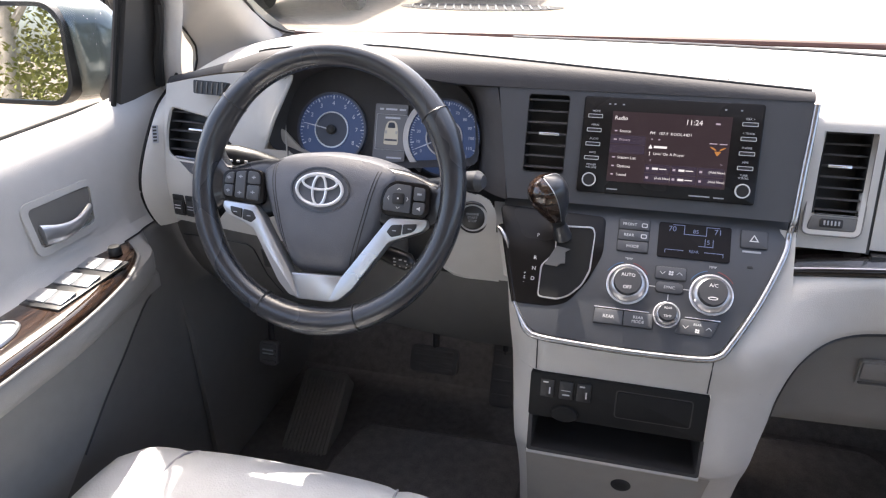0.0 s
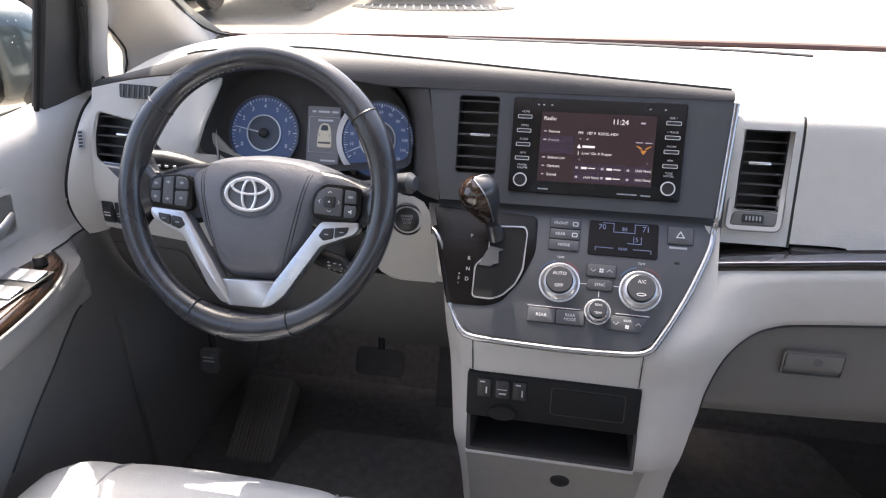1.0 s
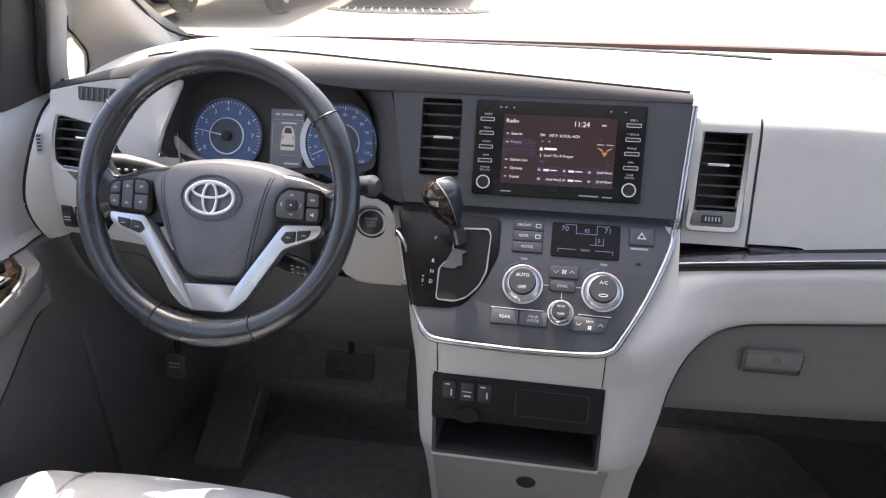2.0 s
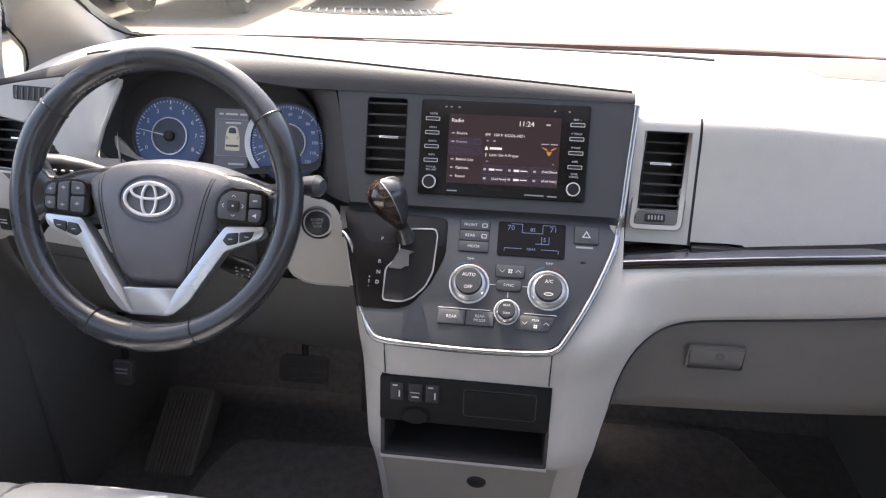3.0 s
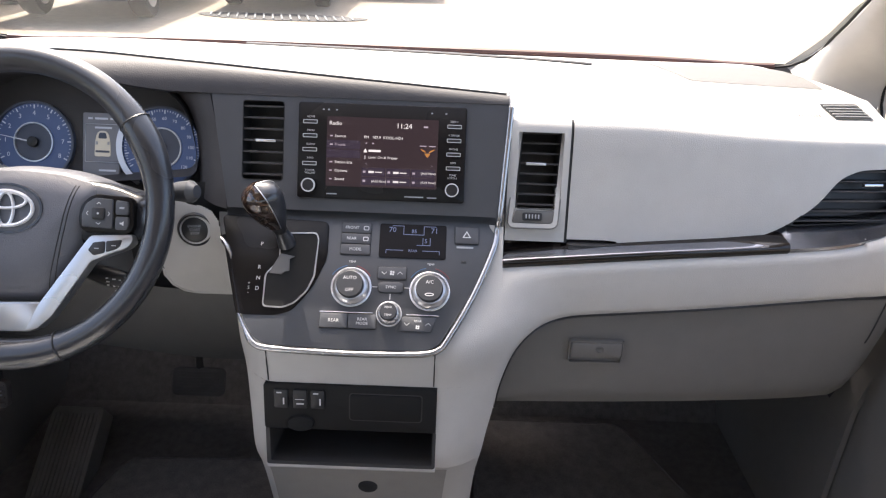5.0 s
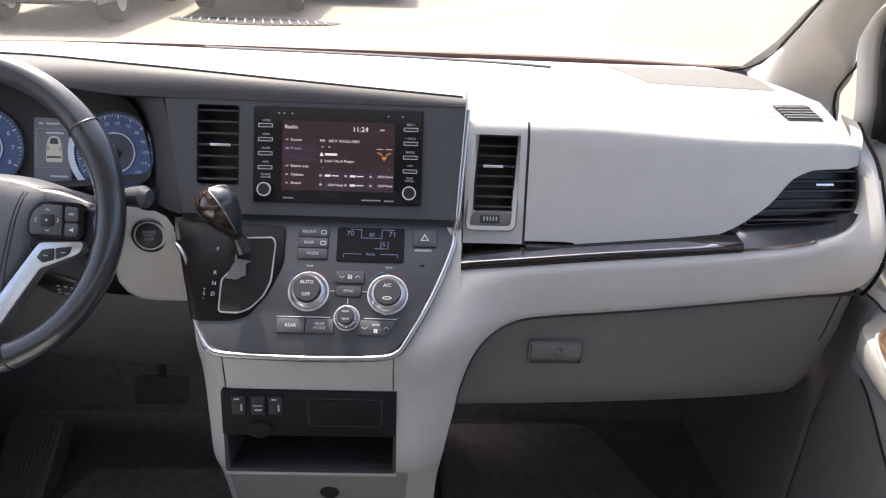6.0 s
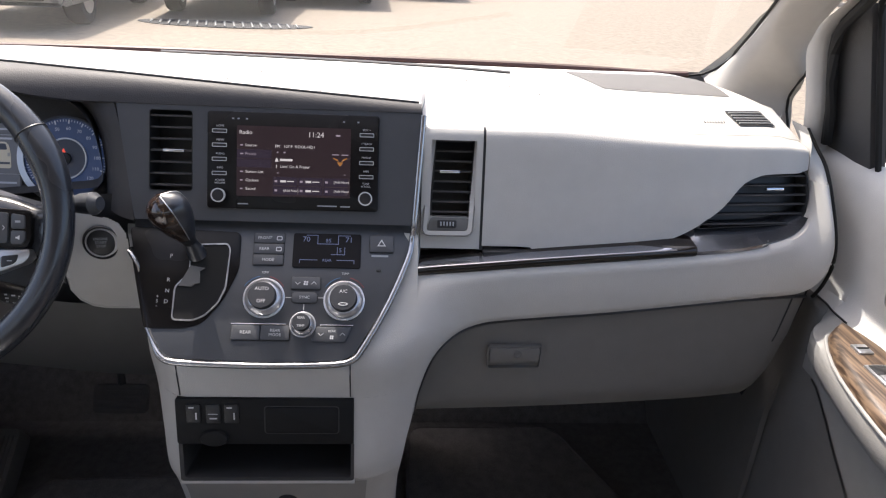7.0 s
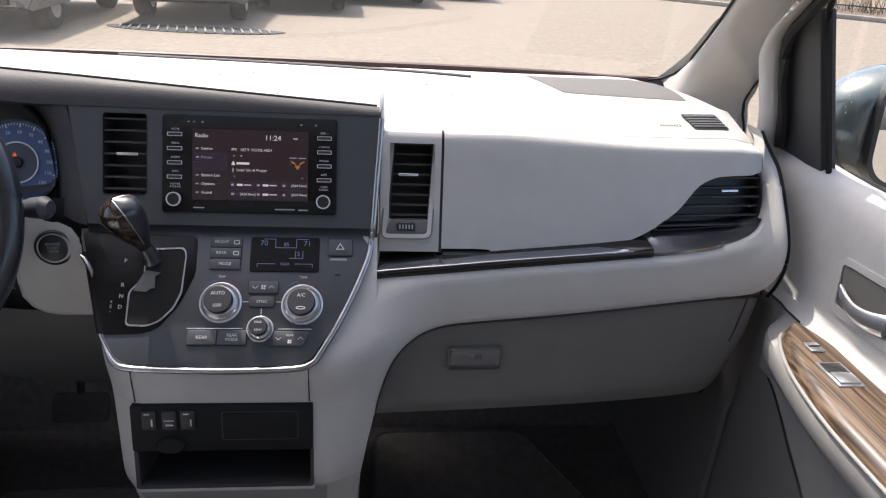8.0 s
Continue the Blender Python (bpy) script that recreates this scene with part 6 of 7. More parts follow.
badge = part("badge", oval(-0.001, -0.001, 0.0335, 0.0215, 0.0024), DIALRING, wheel, "chrome oval badge")
part("badge_oval", oval(-0.001, -0.002, 0.0098, 0.0205, 0.0019), DIALRING, badge)
part("badge_oval", oval(-0.001, 0.0090, 0.0250, 0.0098, 0.0019), DIALRING, badge)
for sgn in (-1, 1):
    def flip(pts):
        return [(sgn * x, y) for x, y in pts][:: sgn]
    # leather spoke swelling into the rim, silver leg running down to the foot
    rows = []
    for k in steps(0, 1, 10):
        x = 0.072 + 0.110 * k
        top = curve(x, [(0.072, 0.042), (0.116, 0.036), (0.140, 0.028), (0.158, 0.024), (0.172, 0.040), (0.182, 0.060)])
        foot = curve(x, [(0.072, -0.040), (0.116, -0.050), (0.140, -0.046), (0.158, -0.036), (0.172, -0.052), (0.182, -0.070)])
        rise = -0.002 + 0.010 * smooth(0.150, 0.180, x)
        row = []
        for a in steps(0, math.pi, 10):
            v = 0.5 - 0.5 * math.cos(a)
            row.append(PW @ Vector((sgn * x, foot + (top - foot) * v, -0.026 + (rise + 0.026) * math.sin(a) ** 0.55)))
        rows.append(row)
    part("spoke", loft(rows), LEATHER, wheel, "black leather spoke")
    leg = rounded(flip([(0.1000, -0.0300), (0.1520, -0.0275), (0.1528, -0.0360), (0.1460, -0.0450), (0.1015, -0.0630), (0.0550, -0.1335), (0.0370, -0.1500), (0.0215, -0.1530), (0.0365, -0.1200), (0.0925, -0.0395)]), 0.004, 2)
    part("spoke_trim", slab(leg, -0.014, 0.0050, PW, 0.0022), SILVER, wheel, "satin silver spoke")
    edge = flip([(0.0845, -0.010), (0.0870, 0.006), (0.0960, 0.0170), (0.1060, 0.0212), (0.1470, 0.0190), (0.1535, 0.012), (0.1545, -0.018), (0.1480, -0.0275), (0.0950, -0.0275), (0.0870, -0.0215)]) if sgn > 0 else flip([(0.0875, -0.0190), (0.0905, 0.0120), (0.0970, 0.0185), (0.1120, 0.0210), (0.1480, 0.0165), (0.1560, 0.0090), (0.1545, -0.018), (0.1480, -0.0265), (0.0960, -0.0300), (0.0885, -0.0260)])
    edge = rounded(edge, 0.006, 3)
    block = part("switch_block", slab(edge, -0.006, 0.0072, PW, 0.002), PIANO, wheel, "gloss black switch block on the spoke")
    if sgn > 0:
        keys = [[(0.0905, -0.020), (0.1285, -0.0215), (0.1285, 0.0150), (0.1060, 0.0165), (0.0945, 0.0085), (0.0900, -0.004)], [(0.1318, -0.0040), (0.1482, -0.0040), (0.1475, 0.0125), (0.1318, 0.0145)], [(0.1318, -0.0225), (0.1455, -0.0225), (0.1488, -0.0170), (0.1485, -0.0060), (0.1318, -0.0060)]]
    else:
        keys = [[(0.1355, -0.0215), (0.1470, -0.0205), (0.1500, -0.0150), (0.1502, -0.0045), (0.1355, -0.0045)], [(0.1355, -0.0025), (0.1503, -0.0025), (0.1485, 0.0080), (0.1440, 0.0125), (0.1355, 0.0140)], [(0.1165, -0.0228), (0.1325, -0.0218), (0.1325, 0.0145), (0.1165, 0.0168)], [(0.0948, -0.0240), (0.1138, -0.0232), (0.1138, -0.0030), (0.0938, -0.0030)], [(0.0938, -0.0008), (0.1138, -0.0008), (0.1138, 0.0170), (0.1000, 0.0160), (0.0955, 0.0120)]]
    for o in keys:
        o = flip(o) if sgn > 0 else [(-x, y) for x, y in o][::-1]
        part("key", slab(rounded(o, 0.003, 3), 0.006, 0.0098, PW, 0.0012), STACK, block, "slate push key")
    if sgn > 0:
        part("centre_key", slab(rrect(0.1030, -0.0105, 0.1195, 0.0045, 0.003), 0.0095, 0.0118, PW, 0.001), BLACK, block)
        for cx, cy, turn in ((0.1113, 0.0108, 90), (0.1113, -0.0165, 270), (0.0962, -0.0030, 180), (0.1250, -0.0030, 0)):
            for k in (-1, 1):
                tip = Vector((cx, cy))
                back = tip + Matrix.Rotation(radians(turn), 2) @ Vector((-0.0022, 0.0026 * k))
                part("mark", tube([PW @ Vector((*tip, 0.0099)), PW @ Vector((*back, 0.0099))], 0.0005, 4), WHITE, block)
        part("mark", slab(circle(0.1113, -0.0030, 0.0013, 10), 0.0116, 0.0121, PW), WHITE, block)
        part("mark", slab([(0.1380, -0.0155), (0.1400, -0.0155), (0.1425, -0.0175), (0.1425, -0.0115), (0.1400, -0.0135), (0.1380, -0.0135)], 0.0096, 0.0101, PW), WHITE, block)
        part("mark", box(0.1370, 0.1430, 0.0035, 0.0060, 0.0096, 0.0101, 0, PW), GREY_INK, block)
    else:
        for cx, cy in ((-0.1430, 0.0055), (-0.1430, -0.0130), (-0.1040, 0.0080), (-0.1040, -0.0130), (-0.1245, 0.0080), (-0.1245, -0.0150)):
            part("mark", box(cx - 0.0030, cx + 0.0030, cy - 0.0007, cy + 0.0007, 0.0096, 0.0101, 0, PW), GREY_INK, block)
            part("mark", box(cx - 0.0007, cx + 0.0007, cy - 0.0022, cy + 0.0022, 0.0096, 0.0100, 0, PW), GREY_INK, block)
    for o in ([(0.0975, -0.0490), (0.1040, -0.0390), (0.1185, -0.0370), (0.1185, -0.0515), (0.1050, -0.0555)], [(0.1200, -0.0368), (0.1395, -0.0345), (0.1375, -0.0425), (0.1330, -0.0465), (0.1200, -0.0510)]):
        low = part("lower_switch", slab(rounded(flip(o), 0.002, 2), 0, 0.0068, PW, 0.001), BLACK, wheel, "small black lower switch")
        cx, cy = sgn * (sum(p[0] for p in o) / 5), sum(p[1] for p in o) / 5
        part("mark", box(cx - 0.0028, cx + 0.0028, cy - 0.0006, cy + 0.0006, 0.0066, 0.0072, 0, PW), GREY_INK, low)
part("foot_trim", slab(rounded([(-0.0440, -0.1190), (0.0440, -0.1160), (0.0290, -0.1540), (-0.0290, -0.1545)], 0.004, 3), -0.016, 0.0015, PW, 0.002), SILVER, wheel, "satin silver foot of the wheel")

# ---- column, stalks ----
col = thing("steering_column", "dark steering column shroud with control stalks", "steering column")
rows = []
for n, w, h in ((-0.030, 0.055, 0.045), (-0.045, 0.068, 0.058), (-0.11, 0.072, 0.062), (-0.20, 0.075, 0.068)):
    rows.append([PW @ Vector((x, y - 0.028, n)) for x, y in rrect(-w, -h, w, h, 0.02, 4)])
part("shroud", loft(rows, closed=True, caps=True), LOWER, col, "dark grey column shroud")


def stalk(points, r, label):
    # the wiper stalk's sunlit look is put into its lighter slate colour
    s = part("stalk", tube(points, r, 14), STACK if "wiper" in label else BLACK, col, label)
    return s


s = stalk([(-0.50, 0.905, 0.838), (-0.545, 0.898, 0.849), (-0.575, 0.891, 0.857), (-0.60, 0.886, 0.862), (-0.634, 0.880, 0.866)], [0.009, 0.0125, 0.0165, 0.0185, 0.0165], "black light stalk with white symbols")
for x in (-0.615, -0.600, -0.588, -0.575):
    part("mark", box(x - 0.0022, x + 0.0022, 0.8640, 0.8660, 0.8625, 0.8655), WHITE, s)
s = stalk([(-0.35, 0.905, 0.830), (-0.285, 0.893, 0.846), (-0.258, 0.882, 0.855), (-0.242, 0.874, 0.859), (-0.222, 0.868, 0.862), (-0.214, 0.866, 0.863)], [0.006, 0.007, 0.009, 0.013, 0.0150, 0.009], "wiper stalk with a rounded end, its sunlit look put into a lighter slate")
for x in (-0.268, -0.256):
    part("mark", box(x - 0.003, x + 0.003, 0.8715, 0.8735, 0.851, 0.857), WHITE, s)
s = stalk([(-0.40, 0.862, 0.752), (-0.372, 0.854, 0.747), (-0.344, 0.849, 0.742), (-0.320, 0.845, 0.737), (-0.312, 0.844, 0.7355)], [0.007, 0.010, 0.0135, 0.013, 0.006], "short black cruise stalk with white symbols")
for i in range(9):
    x, z = -0.3395 + 0.0085 * (i % 3), 0.7345 + 0.0052 * (i // 3)
    part("mark", box(x, x + (0.0045 if i % 2 else 0.0030), 0.8340, 0.8352, z - 0.0008 - 0.15 * (x + 0.33), z + 0.0008 - 0.15 * (x + 0.33)), WHITE, s)

st = thing("start_button", "round black start button with a bright ring", "start button")
SB = basis((-0.2385, 0.9075, 0.7905), (1, 0.12, 0), (0, 0.12, 1))
part("bezel", lathe([(0.0245, -0.012), (0.0245, 0.003), (0.0225, 0.005), (0.021, 0.003)], SB, 36), BLACK, st)
part("bright_ring", ring(circle(0, 0, 0.0205, 36), circle(0, 0, 0.0185, 36), 0, 0.0056, SB), SILVER, st, "satin silver ring")
part("cap", lathe([(0.0184, 0), (0.0184, 0.0040), (0.0165, 0.0056), (0.001, 0.0058)], SB, 36), BLACK, st, "black push cap")
lettering("print", "ENGINE\nSTART\nSTOP", 0.0052, SB @ Matrix.Translation((0, 0.0005, 0.006)), GREY_INK, st)

for x, lab in ((-0.757, 1), (-0.731, 0)):
    sw = thing("dash_switch", "small black rocker switch low on the driver's fascia", "switch", group="fascia switches")
    SWB = basis((x, fascia_y(x, 0.750) - 0.001, 0.750), (1, -0.11, 0), (0, 0.06, 1))
    part("housing", slab(rrect(-0.0115, -0.018, 0.0115, 0.019, 0.002), -0.008, 0.003, SWB, 0.001), BLACK, sw)
    part("rocker", slab(rrect(-0.009, -0.014, 0.009, 0.010, 0.0015), 0.002, 0.006, SWB, 0.001), MATTE, sw)
    for y in (-0.004, 0.001):
        part("mark", box(-0.006, 0.006, y - 0.0008, y + 0.0008, 0.0058, 0.0063, 0, SWB), WHITE if lab else GREY_INK, sw)

# ---- footwells ----
for sgn in (-1, 1):
    bm = loft([[(sgn * (0.80 + 0.02 * (z > 0.5)), y, z) for z in steps(0.06, 0.70, 6)] for y in (0.94, 1.05, 1.2, 1.6)], thick=0.01)
    structure("kick_panel_" + ("west" if sgn < 0 else "east"), bm, LOWER, "dark grey kick panel beside the footwell", "wall")


def floor_mat(outline, label):
    mt = thing("floor_mat", label, "floor mat", group="floor mats")
    lift = Matrix.Translation((0, 0, 0.121))
    part("carpet_top", slab(outline, 0, 0.012, lift, 0.003), MAT, mt, "dark carpet top")
    part("binding", tube([(x, y, 0.131) for x, y in outline], 0.0055, 6, closed=True), CARPET, mt, "raised bound edge")


floor_mat(rounded([(-0.585, 0.55), (-0.17, 0.55), (-0.17, 1.17), (-0.535, 1.160), (-0.556, 1.12), (-0.575, 1.04)], 0.03, 4), "black carpet mat in the driver's footwell")
floor_mat(rounded([(0.19, 0.55), (0.72, 0.55), (0.70, 0.98), (0.615, 1.17), (0.545, 1.33), (0.20, 1.33)], 0.04, 4), "black carpet mat in the passenger's footwell")

rest = thing("foot_rest", "charcoal ribbed plastic foot rest beside the driver's mat", "foot rest")
FR = basis((-0.655, 1.115, 0.165), (1, 0, 0), (0, 0.83, 0.56))
part("plate", slab(rrect(-0.055, -0.10, 0.055, 0.11, 0.012), -0.05, 0.0, FR, 0.004), LOWER, rest)
for i in range(11):
    x = -0.044 + 0.0088 * i
    part("rib", box(x - 0.0018, x + 0.0018, -0.085, 0.095, -0.001, 0.0035, 0.001, FR), LOWER, rest)


PEDAL = material("worn_pedal_rubber", (0.085, 0.080, 0.077), 0.75, vary=0.2)


def pedal(name, label, at, w, h, tip, arm):
    pd = thing(name, label, "pedal")
    m = basis(at, (1, 0, 0), (0, math.sin(tip), math.cos(tip)))
    p = part("pad", slab(rrect(-w, -h, w, h, 0.012), -0.008, 0.006, m, 0.003), PEDAL, pd, "rubber pedal pad")
    for i in range(4):
        y = -h + (i + 0.8) * 2 * h / 4.6
        part("rib", box(-w * 0.8, w * 0.8, y - 0.003, y + 0.003, 0.005, 0.008, 0.001, m), PEDAL, p)
    part("arm", tube([m @ Vector((0, h * 0.4, -0.008)), Vector(at) + Vector((0, 0.03, 0.12)), Vector(at) + Vector(arm)], 0.008, 8), BLACK, pd)
    return pd, m


pedal("brake_pedal", "wide black brake pedal under the column", (-0.40, 1.23, 0.285), 0.055, 0.030, 0.5, (0.0, 0.10, 0.28))
pedal("accelerator_pedal", "tall black accelerator pedal by the stack", (-0.245, 1.25, 0.26), 0.026, 0.075, 0.5, (0.0, 0.12, 0.24))
pb, m = pedal("parking_brake_pedal", "black parking brake pedal at the far side of the footwell", (-0.705, 1.055, 0.372), 0.021, 0.027, 0.25, (0.035, -0.01, 0.13))
for y in (0.000, 0.008):
    part("mark", box(-0.012, 0.012, y - 0.0012, y + 0.0012, 0.0062, 0.0092, 0, m), GREY_INK, pb)

# ---- driver's seat ----
seat = thing("driver_seat", "pale grey leather driver's seat cushion with darker side bolster", "car seat")
rows = []
for v in steps(0, 1, 22):
    y = 0.05 + 0.672 * v
    drop = 0.05 * max(0, (v - 0.90) / 0.10) ** 2.2
    half = 0.298 - 0.035 * max(0, (v - 0.70) / 0.30) ** 2.5
    row = []
    for u in steps(-1, 1, 36):
        a = abs(u)
        bol = 0.020 * math.exp(-(((a - 0.80) / 0.13) ** 2)) - 0.13 * max(0, (a - 0.86) / 0.14) ** 2
        crease = -0.006 * math.exp(-(((a - 0.60) / 0.03) ** 2))
        row.append((-0.462 + u * half, y - 0.045 * abs(u) ** 3.5 * v - 0.010 * (u < 0) * u * u, 0.470 - 0.008 * (1 - v) - drop + bol * (1 - 0.6 * v) + crease))
    rows.append(row)
last = rows[-1]
rows.append([(x, y - 0.004, z - 0.03) for x, y, z in last])
rows.append([(x, y - 0.03, 0.30) for x, y, z in last])
part("cushion", loft(rows), SEAT, seat, "pale grey leather cushion")
for sgn in (-1, 1):
    pts = []
    for v in steps(0.05, 0.97, 22):
        half = 0.298 - 0.035 * max(0, (v - 0.70) / 0.30) ** 2.5
        pts.append((-0.462 + sgn * 0.60 * half, 0.05 + 0.672 * v - 0.008 * v, 0.4665 - 0.008 * (1 - v) - 0.05 * max(0, (v - 0.90) / 0.10) ** 2.2))
    part("piping", tube(pts, 0.0022, 6), SEAT_SIDE, seat, "stitched seam")
part("base", box(-0.70, -0.25, 0.10, 0.62, 0.12, 0.34, 0.02), MATTE, seat, "black seat base")
for sgn in (-1, 1):
    rows = [[(-0.460 + sgn * (0.272 + 0.012 * math.sin(math.pi * k)) , y, 0.42 - 0.20 * k) for k in steps(0, 1, 6)] for y in steps(0.05, 0.60, 8)]
    part("side_bolster", loft(rows, thick=0.01), SEAT_SIDE, seat, "mid grey bolster side")

# ---- parked vehicles ----
CAR_A = material("silver_car_paint", (0.15, 0.16, 0.163), 0.3, 0.4, vary=0.04, coat=0.8)
CAR_B = material("grey_car_paint", (0.075, 0.085, 0.09), 0.3, 0.4, vary=0.04, coat=0.8)
CAR_C = material("dark_car_paint", (0.04, 0.045, 0.05), 0.3, 0.3, vary=0.04, coat=0.8)
TYRE = material("tyre_rubber", (0.02, 0.02, 0.02), 0.85, vary=0.2)
DARK_GLASS = material("dark_car_glass", (0.01, 0.012, 0.014), 0.05, vary=0)
LAMP = material("headlamp_lens", (0.6, 0.62, 0.65), 0.1, vary=0.02, coat=0.6)


def parked_car(at, heading, paint, label, tall=1.0):
    car = thing("parked_car", label, "car", group="parked vehicles")
    m = Matrix.Translation((at[0], at[1], GROUND)) @ Matrix.Rotation(math.atan2(heading[1], heading[0]), 4, "Z") @ Matrix.Scale(1.12, 4)
    top = [(-2.35, 0.62), (-2.32, 1.02), (-2.15, 1.10), (-1.95, 1.50 * tall), (-1.2, 1.66 * tall), (0.1, 1.66 * tall), (0.95, 1.15), (1.95, 1.02), (2.28, 0.88), (2.36, 0.60), (2.30, 0.34)]
    rows = []
    for x, z in top:
        w = 0.90 - 0.10 * (z > 1.2) - 0.05 * (abs(x) > 2.2)
        lo = 0.30
        rows.append([m @ Vector((x, sy * ww, zz)) for sy, ww, zz in ((-1, w - 0.06, lo), (-1, 0.91, lo + 0.18), (-1, 0.92, min(z, 0.85)), (-1, w, z - 0.04), (-1, w - 0.10, z), (1, w - 0.10, z), (1, w, z - 0.04), (1, 0.92, min(z, 0.85)), (1, 0.91, lo + 0.18), (1, w - 0.06, lo))])
    b = part("body", loft(rows, closed=True, caps=True), paint, car, "painted body", sharp=30)
    for sy in (-1, 1):
        part("side_window", loft([[m @ Vector((x, sy * (0.925 - 0.12 * k), 1.10 + 0.42 * tall * k)) for x in (-1.85 + 0.25 * k, -0.4, 0.80 - 0.6 * k)] for k in (0, 1)]), DARK_GLASS, b)
        part("headlight", box(2.18, 2.345, sy * 0.72 - 0.17, sy * 0.72 + 0.17, 0.70, 0.85, 0.03, m), LAMP, b, "clear headlight")
    part("windscreen", loft([[m @ Vector((1.0 - 0.80 * k, y, 1.17 + (1.66 * tall - 1.19) * k)) for y in (-0.74, 0, 0.74)] for k in (0, 1)]), DARK_GLASS, b)
    part("grille", box(2.30, 2.385, -0.50, 0.50, 0.62, 0.80, 0.02, m), BLACK, b, "dark grille")
    part("lower_grille", box(2.28, 2.375, -0.62, 0.62, 0.36, 0.50, 0.02, m), BLACK, b, "dark lower grille")
    part("number_plate", box(2.37, 2.392, -0.15, 0.15, 0.50, 0.60, 0.004, m), WHITE, b, "plain pale plate")
    for x in (-1.40, 1.40):
        for sy in (-1, 1):
            ax = m @ basis((x, sy * 0.70, 0.335), (1, 0, 0), (0, 0, 1))
            ty = part("tyre", lathe([(0.20, -0.11), (0.31, -0.115), (0.335, -0.08), (0.335, 0.08), (0.31, 0.115), (0.20, 0.11)], ax, 32), TYRE, car, "black tyre")
            part("rim", lathe([(0.20, -0.118), (0.19, -0.10), (0.05, -0.09), (0.05, 0.09), (0.19, 0.10), (0.20, 0.118)], ax, 24), SILVER, ty, "silver wheel rim")
    return car


HEAD = (0.08, -1.0)
for (x, y), paint, lab, tall in (((-4.50, 10.95), CAR_A, "silver car parked across the lot facing the van", 1.0), ((-2.20, 13.2), CAR_B, "grey pickup-height car parked in the row", 1.12), ((-0.60, 15.9), CAR_C, "dark car parked in the row", 1.0), ((1.25, 18.6), CAR_B, "grey car parked in the row", 1.0), ((3.1, 21.3), CAR_A, "silver car far along the row", 1.05), ((-6.8, 8.7), CAR_C, "dark car at the end of the row", 1.05)):
    parked_car((x - 0.91, y + 1.50), HEAD, paint, lab, tall)

# dark ellipse with pale bars, painting a vehicle's shadow onto the lot
drain = thing("barred_shadow", "long dark patch with pale bars in the asphalt, painted as a vehicle's shadow", "drain grate")
o = [(-2.58 + 1.36 * math.cos(a), 11.62 + 0.36 * math.sin(a) * (1.45 if math.sin(a) < 0 else 0.7)) for a in steps(0, 2 * math.pi, 40)[:-1]]
part("well", slab(o, 0.002, 0.01, Matrix.Translation((0, 0, GROUND))), material("dark_shadow_patch", (0.022, 0.022, 0.024), 0.8, vary=0.2), drain, "dark shadow ellipse")
for i in range(17):
    x = -3.72 + 0.14 * i
    h = 0.40 * (1 - ((x + 2.58) / 1.36) ** 2) ** 0.5
    m = basis((x + 0.235 * h * 0.4, 11.60 - h * 0.4, GROUND), (0.972, 0.235, 0), (-0.235, 0.972, 0))
    part("bar", box(-0.013, 0.013, -h * 0.75, h * 0.75, 0.01, 0.03, 0.004, m), material("pale_patch_bar", (0.2, 0.2, 0.2), 0.7, vary=0.1) if i == 0 else bpy.data.materials["pale_patch_bar"], drain)

# kerb, verge, fence and trees round the lot
CONCRETE = material("pale_concrete", (0.30, 0.28, 0.25), 0.9, vary=0.25, scale=8)
GRASS = material("dry_grass", (0.165, 0.125, 0.085), 0.95, vary=0.4, scale=20, bump=1, bump_scale=80)
a, b = Vector((26, 8.2, GROUND)), Vector((-6, 42.5, GROUND))
d = (b - a).normalized()
n = Vector((d.y, -d.x, 0))
K = basis(a, d, (-d.y, d.x, 0))
Lk = (b - a).length
tagged(part("kerb", box(0, Lk, -0.18, 0.0, 0, 0.14, 0.03, K), CONCRETE), "pale concrete kerb along the lot", "kerb", kind="structure")
tagged(part("verge", box(0, Lk, -14, -0.18, 0, 0.12, 0.0, K), GRASS), "dry grass verge behind the kerb", "verge", kind="structure")
fence = thing("fence", "dark wire fence on posts behind the kerb", "fence")
IRON = material("dark_fence_iron", (0.05, 0.05, 0.05), 0.6, vary=0.1)
for i in range(22):
    part("post", box(i * 2.0, i * 2.0 + 0.06, -1.03, -0.97, 0.1, 1.25, 0.01, K), IRON, fence)
for z in (0.35, 0.75, 1.15):
    part("rail", box(0, 43, -1.02, -0.98, z - 0.02, z + 0.02, 0, K), IRON, fence)

BARK = material("pale_bark", (0.33, 0.29, 0.25), 0.9, vary=0.3, scale=15, bump=1, bump_scale=40)
LEAF = material("yellow_green_leaves", (0.22, 0.23, 0.06), 0.7, vary=0.5, scale=3)
SHRUB = material("olive_leaves", (0.15, 0.16, 0.045), 0.8, vary=0.5, scale=3)


def leaves(bm, c, spread, count, size, rng):
    for _ in range(count):
        v = Vector((rng.gauss(0, 1), rng.gauss(0, 1), rng.gauss(0, 1))) * spread
        p = c + v
        u = Vector((rng.uniform(-1, 1), rng.uniform(-1, 1), rng.uniform(-1, 1))).normalized() * size
        w = u.orthogonal().normalized() * size * 0.6
        q = [bm.verts.new(p + k) for k in (u, w, -u, -w)]
        bm.faces.new(q)


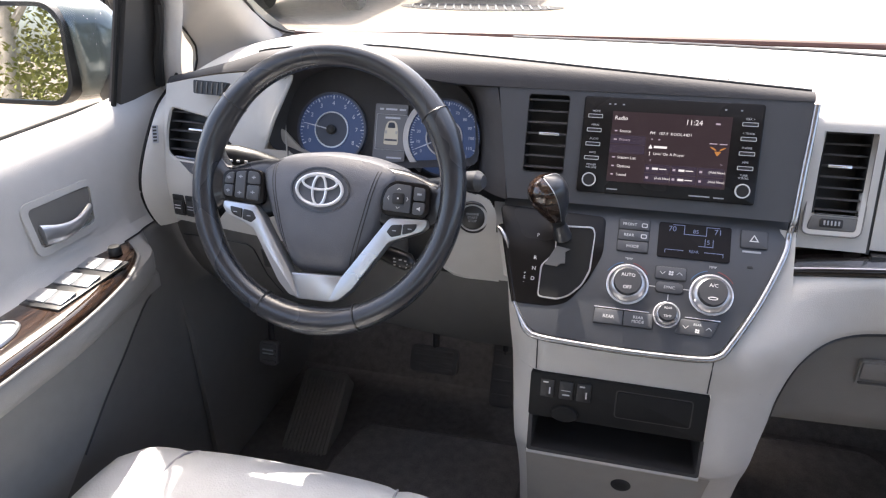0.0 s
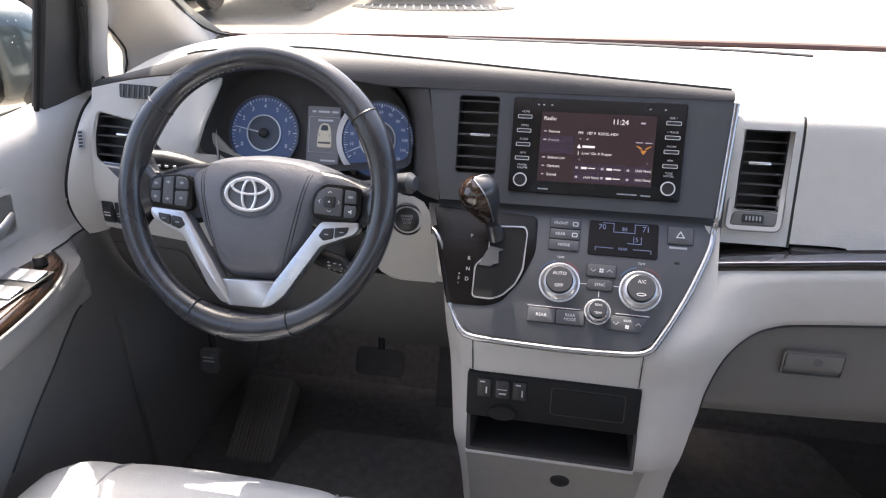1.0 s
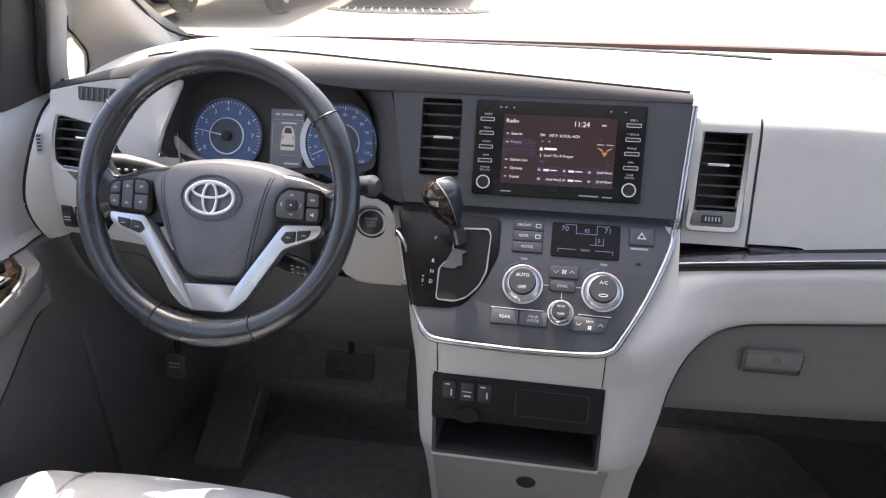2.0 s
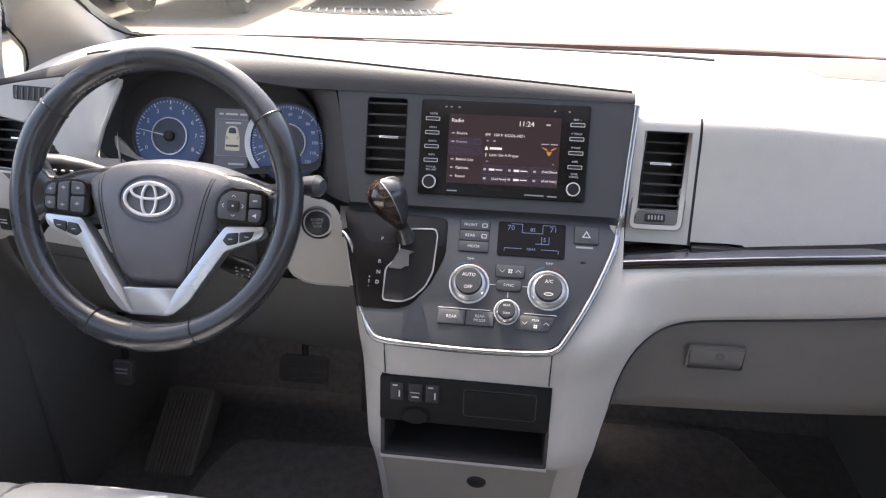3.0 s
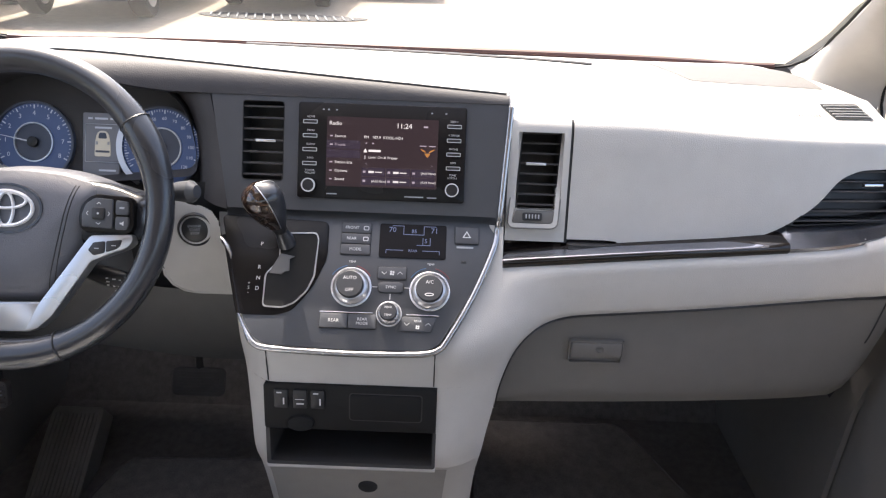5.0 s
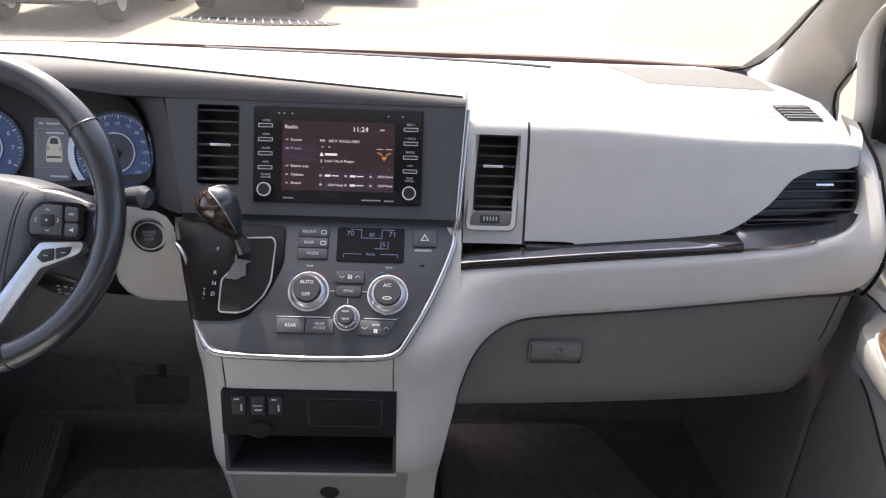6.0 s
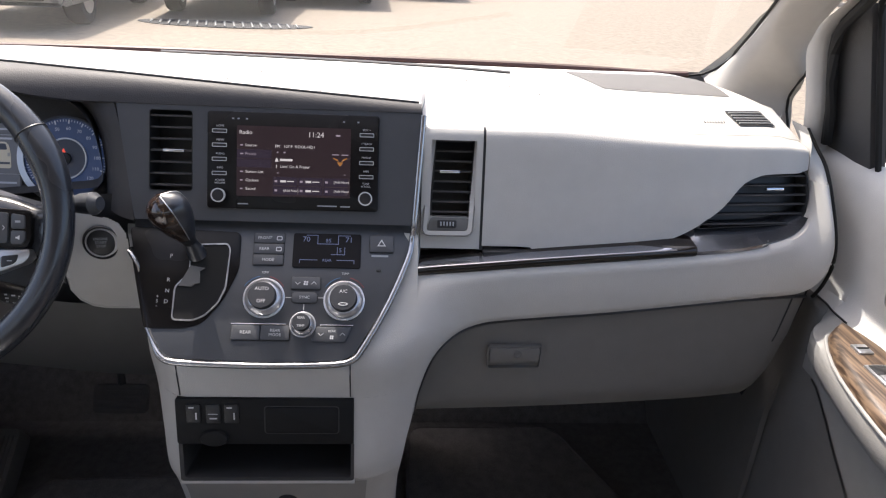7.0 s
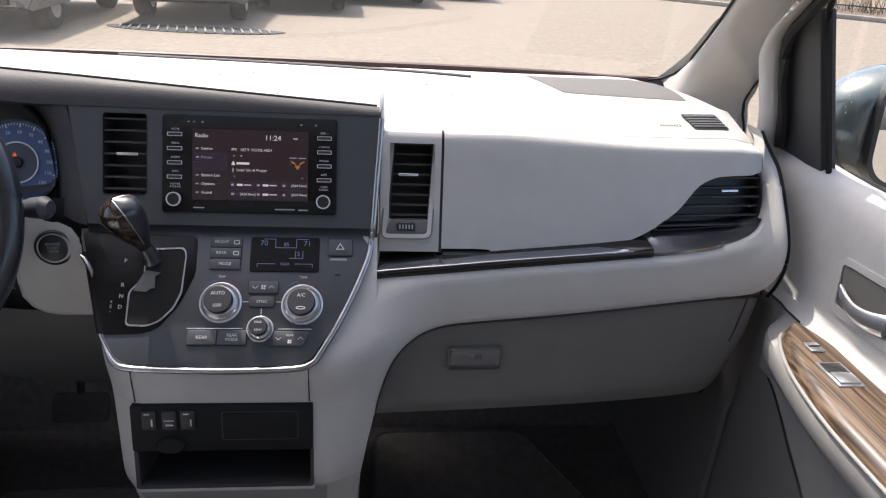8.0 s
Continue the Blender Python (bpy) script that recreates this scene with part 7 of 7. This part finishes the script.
def tree(at, h, seed):
    rng = random.Random(seed)
    t = thing("tree", "pale-barked tree in young yellow-green leaf at the lot's edge", "tree", group="trees")
    base = Vector((*at, GROUND))
    bm = tube([base, base + Vector((0.05, 0, h * 0.2)), base + Vector((0.1, 0.05, h * 0.42))], [h * 0.035, h * 0.028, h * 0.022], 10)
    tips = []
    for i in range(9):
        a = i * 2.4 + rng.uniform(-0.3, 0.3)
        s = base + Vector((0.07, 0.03, h * rng.uniform(0.22, 0.42)))
        e = s + Vector((math.cos(a), math.sin(a), 1.3)) * h * rng.uniform(0.18, 0.30)
        m1 = s.lerp(e, 0.5) + Vector((0, 0, h * 0.03))
        tube([s, m1, e], [h * 0.014, h * 0.009, h * 0.004], 6, bm)
        for _ in range(3):
            f = e + Vector((rng.uniform(-1, 1), rng.uniform(-1, 1), rng.uniform(0, 1))) * h * 0.12
            tube([m1, e.lerp(f, 0.4), f], [h * 0.006, h * 0.004, h * 0.002], 5, bm)
            tips.append(f)
        tips.append(e)
    part("trunk", bm, BARK, t, "pale trunk and limbs")
    bm = bmesh.new()
    for p in tips:
        leaves(bm, p, h * 0.06, 64, h * 0.010, rng)
    part("crown", bm, LEAF, t, "sparse young leaves", smooth=False)


tree((-5.2, -5.6), 4.2, 1)
tree((-8.6, -7.6), 5.0, 2)
tree((-6.9, -9.6), 5.0, 6)
tree((-11.5, -13.0), 9.0, 3)
tree((20.0, 19.0), 7.0, 4)
tree((14.5, 26.0), 7.5, 5)
rng = random.Random(9)
bm = bmesh.new()
for i in range(60):
    leaves(bm, Vector((-14 + i * 0.2 + rng.uniform(-0.5, 0.5), -10.5 + rng.uniform(-1, 1) - i * 0.05, GROUND + rng.uniform(0.3, 2.4))), 0.45, 110, 0.07, rng)
for i in range(90):
    r, s = rng.uniform(8.5, 12), rng.uniform(-0.95, -0.15)
    leaves(bm, Vector((-1.1 + s * r, 1.0 - 0.84 * r, GROUND + rng.uniform(0.2, 1.5))), 0.38, 130, 0.05, rng)
tagged(part("shrubs", bm, SHRUB, smooth=False), "olive shrubs and hedge round the lot", "shrubs", kind="stuff")
bm = bmesh.new()
for i in range(2600):
    p = a + d * rng.uniform(0, 42) + n * rng.uniform(1.4, 3.2) + Vector((0, 0, 0.1))
    tip = p + Vector((rng.gauss(0, 0.35), rng.gauss(0, 0.35), rng.uniform(0.5, 1.5)))
    w = Vector((rng.uniform(-1, 1), rng.uniform(-1, 1), 0)).normalized() * 0.012
    bm.faces.new([bm.verts.new(q) for q in (p - w, p + w, tip)])
tagged(part("twigs", bm, material("brown_twigs", (0.15, 0.105, 0.07), 0.9, vary=0.4, scale=3), smooth=False), "bare brown twigs of the hedge behind the kerb", "hedge", kind="stuff")

# crumbs of dust on the dashboard's top
rng = random.Random(21)
bm = bmesh.new()
for _ in range(46):
    x = rng.uniform(-0.1, 0.72)
    y = rng.uniform(seam_y(x) + 0.01, 1.27)
    r = rng.uniform(0.0005, 0.0014)
    slab(circle(x, y, r, 6, r * rng.uniform(0.5, 1)), top_z(x, y) - 0.002, top_z(x, y) + 0.0012, bm=bm)
tagged(part("dust", bm, TAUPE, smooth=False), "scattered grey dust crumbs on the dashboard top", "dust", kind="stuff")
